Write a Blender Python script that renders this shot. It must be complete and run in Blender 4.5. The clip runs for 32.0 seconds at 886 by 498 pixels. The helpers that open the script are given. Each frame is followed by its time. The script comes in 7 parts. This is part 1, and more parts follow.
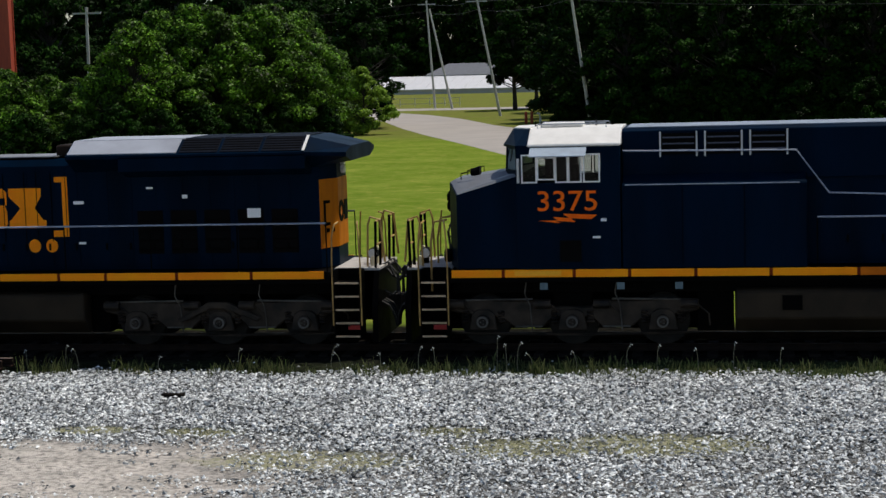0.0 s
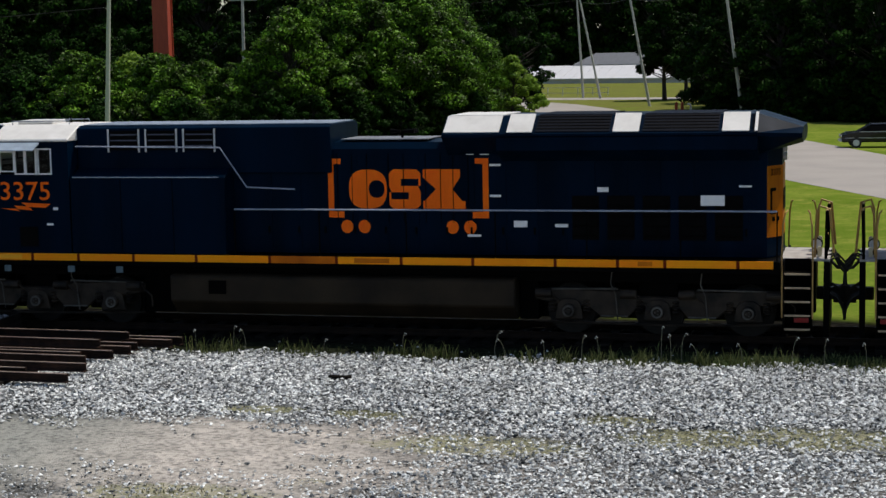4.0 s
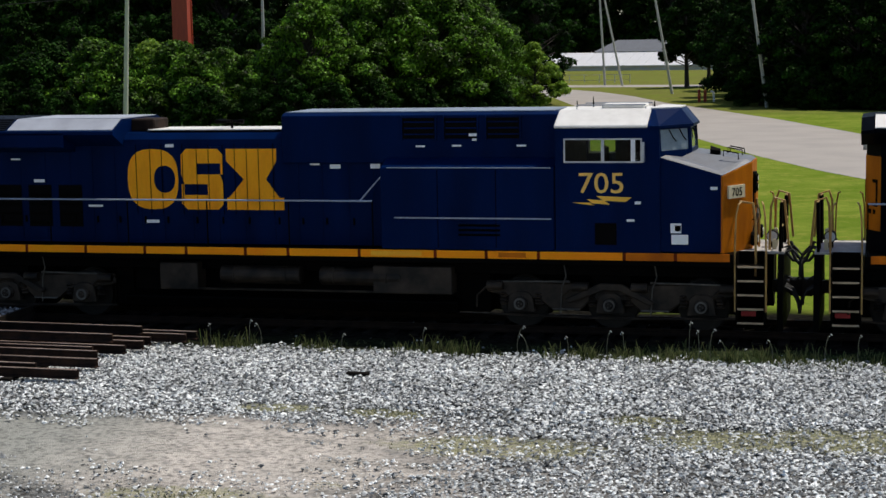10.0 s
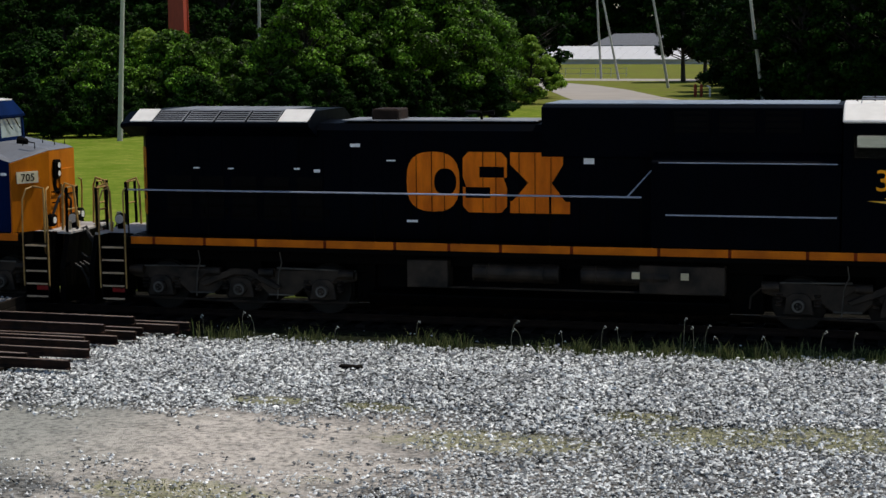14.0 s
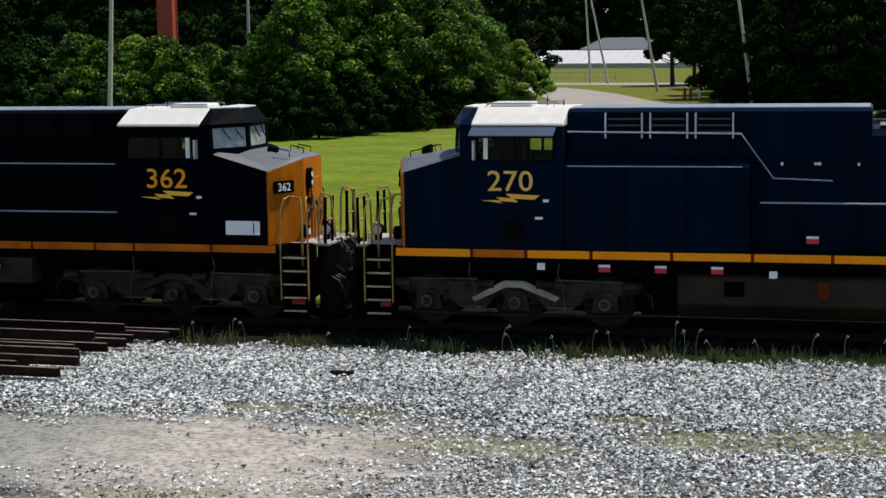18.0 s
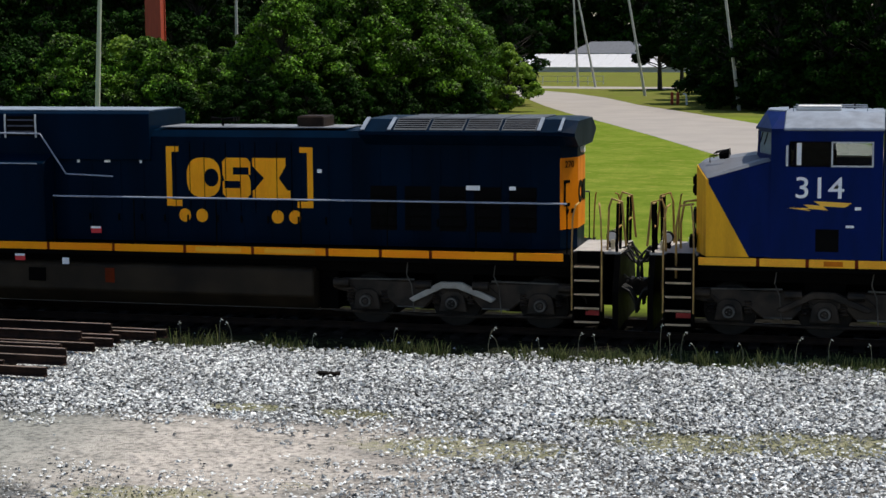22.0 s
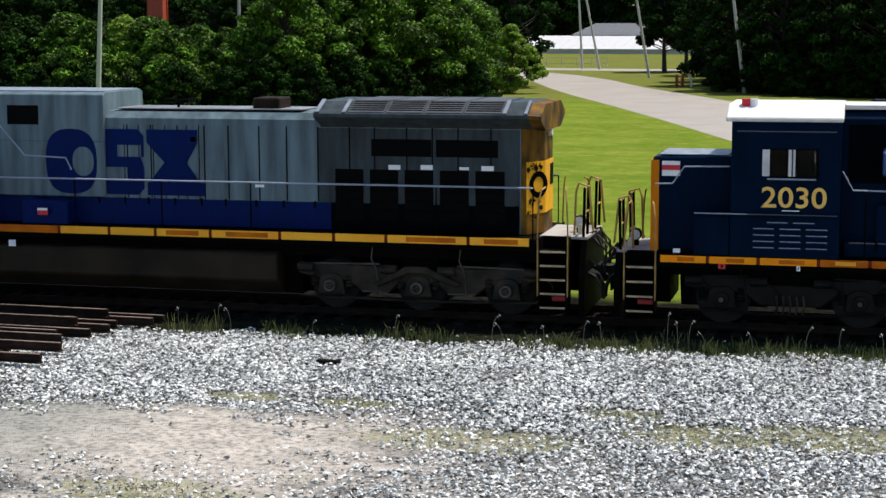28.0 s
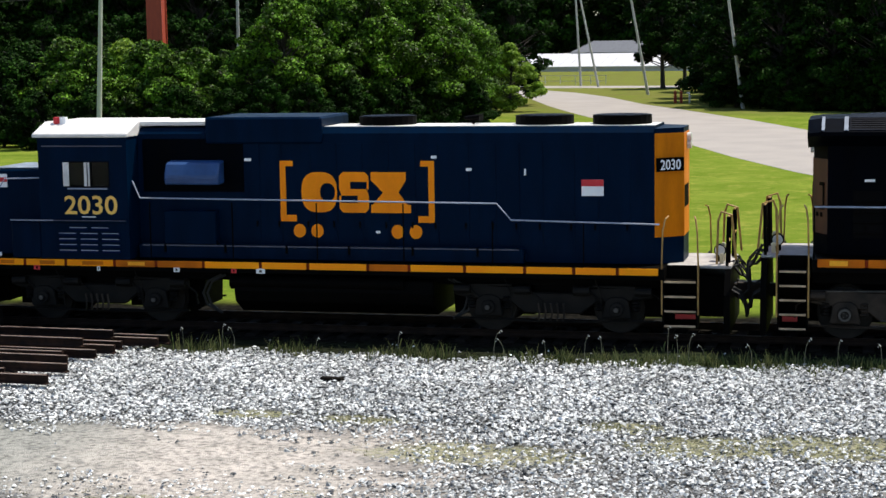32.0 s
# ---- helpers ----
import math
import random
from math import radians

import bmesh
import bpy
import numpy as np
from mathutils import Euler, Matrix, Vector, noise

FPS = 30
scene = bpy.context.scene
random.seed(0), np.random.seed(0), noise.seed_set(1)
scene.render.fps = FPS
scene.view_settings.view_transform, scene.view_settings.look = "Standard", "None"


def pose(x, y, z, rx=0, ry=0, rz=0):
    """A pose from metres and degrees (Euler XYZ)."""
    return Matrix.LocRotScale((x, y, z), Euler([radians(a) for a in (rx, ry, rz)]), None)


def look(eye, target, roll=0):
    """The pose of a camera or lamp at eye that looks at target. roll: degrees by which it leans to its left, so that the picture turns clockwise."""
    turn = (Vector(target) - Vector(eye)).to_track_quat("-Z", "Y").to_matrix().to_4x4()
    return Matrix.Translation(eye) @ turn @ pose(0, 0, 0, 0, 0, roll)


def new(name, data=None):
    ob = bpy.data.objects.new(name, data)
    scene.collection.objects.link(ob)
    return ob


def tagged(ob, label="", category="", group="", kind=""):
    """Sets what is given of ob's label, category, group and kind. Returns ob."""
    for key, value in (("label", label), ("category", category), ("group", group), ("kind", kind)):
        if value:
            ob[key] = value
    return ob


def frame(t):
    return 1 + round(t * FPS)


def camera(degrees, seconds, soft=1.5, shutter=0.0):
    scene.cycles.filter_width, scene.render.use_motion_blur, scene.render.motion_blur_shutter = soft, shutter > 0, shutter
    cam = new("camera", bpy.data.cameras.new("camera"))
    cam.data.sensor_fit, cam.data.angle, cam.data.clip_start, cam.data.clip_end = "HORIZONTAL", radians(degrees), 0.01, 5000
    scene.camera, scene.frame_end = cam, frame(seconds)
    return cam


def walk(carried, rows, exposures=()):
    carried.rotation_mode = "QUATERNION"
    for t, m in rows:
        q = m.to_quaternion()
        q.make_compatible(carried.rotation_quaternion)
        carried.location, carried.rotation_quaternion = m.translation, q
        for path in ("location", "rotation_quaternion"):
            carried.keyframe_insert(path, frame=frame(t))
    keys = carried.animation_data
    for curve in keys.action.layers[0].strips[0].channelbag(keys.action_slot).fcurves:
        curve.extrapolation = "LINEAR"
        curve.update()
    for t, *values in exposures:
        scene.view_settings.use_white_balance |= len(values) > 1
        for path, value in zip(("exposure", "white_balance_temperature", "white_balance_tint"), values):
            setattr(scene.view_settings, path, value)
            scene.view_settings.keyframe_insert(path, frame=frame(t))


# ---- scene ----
cam = camera(29.3, 32.0, soft=1.5)
# dolly along the line of sight, yaw, pitch, roll at each second
CAM_ROWS = [
    (0, -0.97, 9.29, -6.34, 1.65), (0.5, -1.01, 11.34, -6.31, 1.79), (1, -1.32, 14.09, -6.25, 1.58), (1.5, -1.35, 15.68, -6.30, 1.78),
    (2, -1.21, 15.35, -6.32, 1.57), (2.5, -1.17, 14.79, -6.41, 1.42), (3, -1.06, 14.57, -6.60, 1.19), (3.5, -1.04, 14.43, -6.59, 1.11),
    (4, -1.07, 14.16, -6.60, 1.09), (4.5, -1.03, 14.23, -6.75, 1.06), (6.5, -0.80, 14.42, -6.56, 1.24), (7, -0.66, 14.47, -6.57, 1.24),
    (7.5, -0.53, 14.84, -6.68, 1.46), (8, -0.55, 15.01, -6.68, 1.33), (8.5, -0.37, 14.70, -6.63, 1.31), (9, -0.42, 14.53, -6.72, 1.06),
    (9.5, -0.31, 14.79, -6.85, 1.05), (10, -0.09, 14.86, -7.02, 1.09), (10.5, -0.23, 15.11, -6.83, 1.13), (11, -0.19, 15.27, -6.87, 1.03),
    (11.5, -0.13, 14.96, -6.92, 1.06), (12, -0.11, 14.73, -6.91, 1.19), (12.5, 0.01, 15.06, -7.03, 0.94), (13, 0.00, 14.85, -7.07, 0.86),
    (13.5, -0.02, 14.77, -7.21, 0.71), (14, 0.08, 14.74, -7.29, 0.55), (14.5, -0.02, 14.70, -7.26, 0.49), (16.5, 0.02, 14.93, -7.22, 0.39),
    (17, 0.03, 14.73, -7.30, 0.47), (17.5, 0.08, 14.50, -7.24, 0.46), (18, 0.12, 14.38, -7.13, 0.82), (18.5, 0.07, 14.36, -7.08, 0.64),
    (19, 0.19, 14.41, -7.27, 0.72), (19.5, 0.08, 14.29, -7.13, 0.50), (20, -0.17, 14.07, -7.02, 0.39), (20.5, -0.30, 14.20, -6.92, 0.45),
    (21, -0.12, 14.08, -7.01, 0.39), (21.5, 0.08, 14.00, -7.04, 0.26), (22, 0.00, 13.98, -7.04, 0.44), (22.5, 0.00, 14.03, -7.13, 0.33),
    (23, -0.00, 14.05, -7.30, 0.32), (23.5, 0.02, 14.08, -7.31, 0.29), (24, 0.04, 14.00, -7.11, 0.80), (24.5, 0.00, 13.66, -7.10, 0.63),
    (25, 0.14, 13.59, -7.27, 0.39), (25.5, 0.10, 13.68, -7.36, 0.37), (27.5, 0.48, 13.68, -7.67, 0.10), (28, 0.68, 14.10, -7.67, 0.20),
    (28.5, 0.65, 13.62, -7.29, 0.30), (29, 0.59, 13.42, -7.14, 0.84), (29.5, 0.56, 13.50, -6.96, 0.83), (30, 0.62, 13.62, -7.08, 0.81),
    (30.5, 0.55, 13.71, -7.06, 0.79), (31, 0.50, 13.62, -7.06, 0.80), (31.5, 0.47, 13.87, -7.13, 0.79), (32, 0.35, 14.05, -7.02, 0.95),
]
TRAIN_ROWS = [
    (0, 51.11), (0.5, 49.06), (1, 46.90), (2, 42.91), (3, 38.90), (4, 35.01), (5.5, 29.13), (7, 23.28), (8, 19.49),
    (9, 15.77), (10, 11.83), (11, 7.91), (12, 4.06), (13, 0.04), (14, -3.93), (15.5, -9.58), (17, -15.25),
    (18, -19.16), (19, -23.02), (20, -26.88), (21, -30.67), (22, -34.32), (23, -38.12), (24, -41.95), (25, -45.78),
    (26.5, -51.46), (28, -57.14), (29, -60.92), (30, -64.69), (31, -68.44), (32, -72.14),
]

EYE = Vector((0.0, -35.72, 6.09))
AHEAD = Vector((-0.258, 0.966, 0.0))
ASIDE = {0: 0.50, 0.5: 0.26, 1: 0.04}  # the first steps, to the right of the line of sight
RIGHT = Vector((0.966, 0.258, 0.0))
EXPOSURES = [(0, -0.28), (3, -0.3), (8, -0.26), (10, -0.2), (13, -0.32), (17, -0.35), (18, -0.1), (19, 0.17), (20, 0.17), (21, -0.05), (22, -0.02), (24, 0.04), (25, 0.2), (28, 0.26), (29, 0.4), (32, 0.4)]
walk(cam, [(t, pose(*(EYE + AHEAD * d + RIGHT * ASIDE.get(t, 0.0)), 90 + pitch, roll, yaw)) for t, d, yaw, pitch, roll in CAM_ROWS], EXPOSURES)

# ---- light ----
SUN_WAY = Vector((0.34, 0.30, 0.89)).normalized()
world = bpy.data.worlds.new("sky")
scene.world = world
world.use_nodes = True
wn = world.node_tree
sky = wn.nodes.new("ShaderNodeTexSky")
sky.sky_type = "NISHITA"
sky.sun_disc = False
sky.sun_elevation = math.asin(SUN_WAY.z)
sky.sun_rotation = math.atan2(SUN_WAY.x, SUN_WAY.y)
wn.nodes["Background"].inputs["Strength"].default_value = 0.125
wn.links.new(sky.outputs[0], wn.nodes["Background"].inputs["Color"])
sun = new("sun", bpy.data.lights.new("sun", "SUN"))
sun.data.energy, sun.data.angle, sun.data.color = 4.6, radians(0.55), (1.0, 0.93, 0.82)
sun.matrix_world = look((0, 0, 60), Vector((0, 0, 60)) - SUN_WAY)


# ---- materials ----
def material(name, colour, rough=0.6, metal=0.0, spread=0.25, scale=3.0, fine=40.0, bump=0.15, dirt=None, dirt_amount=0.35, random_amount=0.0, stretch=(1, 1, 1), spec=0.5, coat=0.0):
    """A painted or natural surface: a base colour with broad and fine variation, a dirt colour in patches and a small relief."""
    m = bpy.data.materials.new(name)
    m.use_nodes = True
    nt = m.node_tree
    n, l = nt.nodes, nt.links
    bsdf = n["Principled BSDF"]
    co = n.new("ShaderNodeTexCoord")
    mp = n.new("ShaderNodeMapping")
    mp.inputs["Scale"].default_value = stretch
    l.new(co.outputs["Object"], mp.inputs["Vector"])
    broad, grain = n.new("ShaderNodeTexNoise"), n.new("ShaderNodeTexNoise")
    broad.inputs["Scale"].default_value, broad.inputs["Detail"].default_value = scale, 5
    grain.inputs["Scale"].default_value, grain.inputs["Detail"].default_value = fine, 3
    for tex in (broad, grain):
        l.new(mp.outputs[0], tex.inputs["Vector"])
    ramp = n.new("ShaderNodeMapRange")
    ramp.inputs["From Min"].default_value, ramp.inputs["From Max"].default_value = 0.35, 0.7
    l.new(broad.outputs["Fac"], ramp.inputs["Value"])
    mix = n.new("ShaderNodeMix")
    mix.data_type = "RGBA"
    other = dirt or [c * (1 - spread) for c in colour]
    mix.inputs["A"].default_value = (*colour, 1)
    mix.inputs["B"].default_value = (*other, 1)
    amount = n.new("ShaderNodeMath")
    amount.operation = "MULTIPLY"
    amount.inputs[1].default_value = dirt_amount if dirt else 1.0
    l.new(ramp.outputs[0], amount.inputs[0])
    l.new(amount.outputs[0], mix.inputs["Factor"])
    hsv = n.new("ShaderNodeHueSaturation")
    val = n.new("ShaderNodeMapRange")
    val.inputs["To Min"].default_value, val.inputs["To Max"].default_value = 1 - spread, 1 + spread
    l.new(grain.outputs["Fac"], val.inputs["Value"])
    l.new(mix.outputs["Result"], hsv.inputs["Color"])
    if random_amount:
        info = n.new("ShaderNodeObjectInfo")
        rnd = n.new("ShaderNodeMapRange")
        rnd.inputs["To Min"].default_value, rnd.inputs["To Max"].default_value = 1 - random_amount, 1 + random_amount
        l.new(info.outputs["Random"], rnd.inputs["Value"])
        both = n.new("ShaderNodeMath")
        both.operation = "MULTIPLY"
        l.new(val.outputs[0], both.inputs[0])
        l.new(rnd.outputs[0], both.inputs[1])
        l.new(both.outputs[0], hsv.inputs["Value"])
    else:
        l.new(val.outputs[0], hsv.inputs["Value"])
    l.new(hsv.outputs[0], bsdf.inputs["Base Color"])
    rr = n.new("ShaderNodeMapRange")
    rr.inputs["To Min"].default_value, rr.inputs["To Max"].default_value = max(0.02, rough - 0.12), min(1, rough + 0.12)
    l.new(broad.outputs["Fac"], rr.inputs["Value"])
    l.new(rr.outputs[0], bsdf.inputs["Roughness"])
    bsdf.inputs["Metallic"].default_value = metal
    bsdf.inputs["Specular IOR Level"].default_value = spec
    bsdf.inputs["Coat Weight"].default_value = coat
    if bump:
        bp = n.new("ShaderNodeBump")
        bp.inputs["Strength"].default_value, bp.inputs["Distance"].default_value = bump, 0.02
        l.new(grain.outputs["Fac"], bp.inputs["Height"])
        l.new(bp.outputs[0], bsdf.inputs["Normal"])
    return m


def island_material(name, dark, light, rough=0.8, warm=None, translucent=0.0, patch=0.0, spec=0.2):
    """For meshes of many loose pieces: each piece takes a colour of its own between dark and light."""
    m = bpy.data.materials.new(name)
    m.use_nodes = True
    nt = m.node_tree
    n, l = nt.nodes, nt.links
    bsdf = n["Principled BSDF"]
    geo = n.new("ShaderNodeNewGeometry")
    ramp = n.new("ShaderNodeValToRGB")
    ramp.color_ramp.elements[0].color, ramp.color_ramp.elements[1].color = (*dark, 1), (*light, 1)
    if warm:
        e = ramp.color_ramp.elements.new(0.85)
        e.color = (*warm, 1)
    l.new(geo.outputs["Random Per Island"], ramp.inputs[0])
    colour = ramp.outputs[0]
    if patch:
        co, tex, val, hsv = n.new("ShaderNodeTexCoord"), n.new("ShaderNodeTexNoise"), n.new("ShaderNodeMapRange"), n.new("ShaderNodeHueSaturation")
        tex.inputs["Scale"].default_value = 0.5
        val.inputs["From Min"].default_value, val.inputs["From Max"].default_value = 0.3, 0.7
        val.inputs["To Min"].default_value, val.inputs["To Max"].default_value = 1 - patch, 1 + patch
        l.new(co.outputs["Object"], tex.inputs["Vector"])
        l.new(tex.outputs["Fac"], val.inputs["Value"])
        l.new(val.outputs[0], hsv.inputs["Value"])
        l.new(colour, hsv.inputs["Color"])
        colour = hsv.outputs[0]
    l.new(colour, bsdf.inputs["Base Color"])
    bsdf.inputs["Roughness"].default_value = rough
    bsdf.inputs["Specular IOR Level"].default_value = spec
    if translucent:
        tr, mx = n.new("ShaderNodeBsdfTranslucent"), n.new("ShaderNodeMixShader")
        mx.inputs[0].default_value = translucent
        l.new(colour, tr.inputs["Color"])
        l.new(bsdf.outputs[0], mx.inputs[1])
        l.new(tr.outputs[0], mx.inputs[2])
        l.new(mx.outputs[0], n["Material Output"].inputs["Surface"])
    return m


STREAK = (1.2, 1.2, 0.25)
NAVY = material("navy_paint", (0.0003, 0.0075, 0.0215), 0.40, spec=0.02, dirt=(0.0004, 0.0028, 0.0064), dirt_amount=0.6, stretch=STREAK, scale=1.3, bump=0.03, spread=0.12)
NAVY_CLEAN = material("clean_navy_paint", (0.0003, 0.0100, 0.058), 0.36, spec=0.025, dirt=(0.0004, 0.0042, 0.020), dirt_amount=0.55, stretch=STREAK, scale=1.3, bump=0.02, spread=0.08)
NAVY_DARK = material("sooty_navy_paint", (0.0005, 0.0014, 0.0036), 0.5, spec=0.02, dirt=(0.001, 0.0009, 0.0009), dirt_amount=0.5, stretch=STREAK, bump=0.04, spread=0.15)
BLUE = material("bright_blue_paint", (0.0008, 0.0112, 0.092), 0.4, spec=0.06, dirt=(0.001, 0.008, 0.042), dirt_amount=0.5, stretch=STREAK, bump=0.03, spread=0.12)
GREY = material("weathered_grey_paint", (0.145, 0.210, 0.240), 0.5, spec=0.15, dirt=(0.042, 0.056, 0.064), dirt_amount=0.75, stretch=(1.5, 1.5, 0.16), scale=2.6, bump=0.05, spread=0.16)
ORANGE = material("orange_paint", (0.50, 0.150, 0.004), 0.5, spec=0.08, dirt=(0.22, 0.06, 0.005), dirt_amount=0.6, stretch=STREAK, bump=0.03, spread=0.14)
AMBER = material("amber_paint", (0.72, 0.215, 0.003), 0.45, spec=0.08, dirt=(0.4, 0.10, 0.005), dirt_amount=0.5, stretch=STREAK, bump=0.03, spread=0.12)
ORANGE_SOOT = material("sooted_orange_paint", (0.07, 0.022, 0.006), 0.6, dirt=(0.02, 0.01, 0.005), dirt_amount=0.7, stretch=STREAK, bump=0.03)
YELLOW = material("yellow_paint", (0.86, 0.44, 0.02), 0.45, spec=0.1, dirt=(0.36, 0.16, 0.02), dirt_amount=0.45, stretch=STREAK, bump=0.03, spread=0.12)
STRIPE = material("reflective_stripe", (1.0, 0.36, 0.004), 0.35, spec=0.12, dirt=(1.0, 0.23, 0.003), dirt_amount=0.6, scale=1.1, bump=0.02, spread=0.14)
STRIPE_PALE = material("faded_stripe", (1.0, 0.50, 0.035), 0.4, spec=0.12, dirt=(0.9, 0.32, 0.02), dirt_amount=0.7, scale=1.3, bump=0.02, spread=0.16)
STRIPE_DULL = material("dull_stripe", (0.66, 0.17, 0.004), 0.5, spec=0.1, dirt=(0.28, 0.06, 0.006), dirt_amount=0.8, scale=1.3, bump=0.02, spread=0.14)
BAND_RED = material("worn_red_band", (0.19, 0.022, 0.004), 0.55, spec=0.08, dirt=(0.05, 0.012, 0.003), dirt_amount=0.6, bump=0.03, spread=0.14)
ROOF_WHITE = material("white_roof_paint", (0.74, 0.72, 0.68), 0.5, dirt=(0.35, 0.33, 0.30), dirt_amount=0.3, bump=0.03, spread=0.06)
ROOF_GREY = material("dusty_roof_paint", (0.24, 0.28, 0.34), 0.45, dirt=(0.06, 0.065, 0.075), dirt_amount=0.6, bump=0.05, spread=0.15)
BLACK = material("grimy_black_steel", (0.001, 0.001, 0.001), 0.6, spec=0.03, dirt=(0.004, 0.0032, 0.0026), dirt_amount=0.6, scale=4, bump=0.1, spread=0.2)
TRUCK = material("dusty_truck_steel", (0.0050, 0.0038, 0.0030), 0.6, spec=0.25, dirt=(0.062, 0.044, 0.030), dirt_amount=0.8, scale=2.6, bump=0.2, spread=0.35)
TANK = material("dusty_tank_steel", (0.016, 0.0115, 0.0078), 0.65, spec=0.15, dirt=(0.052, 0.037, 0.022), dirt_amount=0.7, scale=1.2, bump=0.05, spread=0.2)
# dust tone, pale enough to paint lit edges on the trucks
LIT_DUST = material("pale_dusty_lit_steel", (0.13, 0.12, 0.105), 0.8, spec=0.2, dirt=(0.03, 0.026, 0.022), dirt_amount=0.9, scale=3.5, bump=0.1, spread=0.3)
WHEEL = material("wheel_steel", (0.007, 0.006, 0.0055), 0.55, spec=0.2, dirt=(0.025, 0.021, 0.018), dirt_amount=0.7, bump=0.05)
RAILING = material("cream_rail_paint", (0.44, 0.27, 0.085), 0.5, spec=0.2, dirt=(0.16, 0.085, 0.035), dirt_amount=0.7, bump=0.03)
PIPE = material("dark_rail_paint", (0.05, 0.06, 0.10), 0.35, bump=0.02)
PIPE_LIGHT = material("pale_rail_sheen_paint", (0.32, 0.36, 0.46), 0.35, bump=0.02)
EDGE = material("worn_step_edge", (0.55, 0.40, 0.25), 0.5, dirt=(0.25, 0.16, 0.09), dirt_amount=0.6, bump=0.03)
MARK_RED = material("red_orange_film", (1.0, 0.17, 0.006), 0.4, spec=0.1, dirt=(0.85, 0.10, 0.005), dirt_amount=0.5, stretch=STREAK, bump=0.0, spread=0.1)
MARK_DULL = material("sooted_orange_film", (0.85, 0.20, 0.006), 0.45, spec=0.1, dirt=(0.40, 0.075, 0.005), dirt_amount=0.7, stretch=STREAK, bump=0.0, spread=0.16)
MARK_ORANGE = material("orange_film", (1.0, 0.30, 0.006), 0.4, spec=0.1, dirt=(0.85, 0.20, 0.006), dirt_amount=0.5, stretch=STREAK, bump=0.0, spread=0.1)
MARK_YELLOW = material("amber_film", (1.0, 0.41, 0.012), 0.4, spec=0.1, dirt=(0.85, 0.28, 0.008), dirt_amount=0.6, stretch=STREAK, bump=0.0, spread=0.12)
DECK = material("pale_deck_grit", (0.42, 0.40, 0.38), 0.85, dirt=(0.2, 0.18, 0.16), dirt_amount=0.5, bump=0.2)
WHITE = material("white_decal", (0.9, 0.9, 0.9), 0.5, bump=0.0, spread=0.04)
RED = material("red_decal", (0.62, 0.02, 0.03), 0.5, bump=0.0, spread=0.08)
ALU = material("window_frame_metal", (0.62, 0.63, 0.64), 0.4, metal=0.3, bump=0.02)
GRILLE = material("black_grille", (0.002, 0.002, 0.0025), 0.55, spec=0.04, bump=0.05)
MESHTOP = material("radiator_mesh", (0.004, 0.006, 0.012), 0.6, fine=60, bump=0.3, spread=0.5, spec=0.05)
MESH_BRIGHT = material("pale_radiator_mesh", (0.19, 0.20, 0.22), 0.6, dirt=(0.06, 0.065, 0.075), dirt_amount=0.7, scale=1.5, fine=60, bump=0.4, spread=0.5)
# mesh paled to paint the sun's glint on the roof screens
MESH_SUNLIT = material("sunlit_radiator_mesh", (0.055, 0.064, 0.074), 0.6, dirt=(0.018, 0.021, 0.026), dirt_amount=0.8, scale=1.5, fine=60, bump=0.4, spread=0.5)
RUBBER = material("black_rubber", (0.012, 0.012, 0.012), 0.7, bump=0.03)
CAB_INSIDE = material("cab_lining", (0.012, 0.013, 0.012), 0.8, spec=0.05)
RUST = material("rusted_rail_steel", (0.012, 0.008, 0.006), 0.75, spec=0.1, dirt=(0.04, 0.024, 0.017), dirt_amount=0.6, scale=4, bump=0.3, random_amount=0.3)
LAMP_GLASS = material("headlight_lens", (0.75, 0.75, 0.72), 0.12, bump=0.0)


def glass_material(name, tint, rough=0.03):
    m = bpy.data.materials.new(name)
    m.use_nodes = True
    b = m.node_tree.nodes["Principled BSDF"]
    b.inputs["Base Color"].default_value = (*tint, 1)
    b.inputs["Transmission Weight"].default_value, b.inputs["Roughness"].default_value, b.inputs["IOR"].default_value = 1.0, rough, 1.22
    return m


GLASS = glass_material("tinted_glass", (0.62, 0.68, 0.66))
# pale base colour paints the sky's reflection on the windscreens
SCREEN = material("painted_sky_windscreen", (0.34, 0.41, 0.44), 0.1, dirt=(0.2, 0.25, 0.27), dirt_amount=0.6, bump=0.0, spec=1.0, coat=1.0)


# ---- mesh helpers ----
def pierced(bm, s0, s1, y0, y1, z0, z1, a0, a1, b0, b1, turned=False):
    """A wall with one opening through it, a closed ring of four sides; along y instead of x when turned."""
    at = (lambda s, y, z: (y, s, z)) if turned else (lambda s, y, z: (s, y, z))
    out = [(s0, z0), (s1, z0), (s1, z1), (s0, z1)]
    hole = [(a0, b0), (a1, b0), (a1, b1), (a0, b1)]
    of, ob, hf, hb = [[bm.verts.new(at(s, y, z)) for s, z in ring] for ring, y in ((out, y0), (out, y1), (hole, y0), (hole, y1))]
    for i in range(4):
        j = (i + 1) % 4
        for f in ((of[i], of[j], hf[j], hf[i]), (ob[j], ob[i], hb[i], hb[j]), (of[j], of[i], ob[i], ob[j]), (hf[i], hf[j], hb[j], hb[i])):
            bm.faces.new(f)


def box(bm, x0, x1, y0, y1, z0, z1):
    v = [bm.verts.new((x, y, z)) for x in (x0, x1) for y in (y0, y1) for z in (z0, z1)]
    for f in ((0, 1, 3, 2), (4, 6, 7, 5), (0, 4, 5, 1), (2, 3, 7, 6), (0, 2, 6, 4), (1, 5, 7, 3)):
        bm.faces.new([v[i] for i in f])
    return v


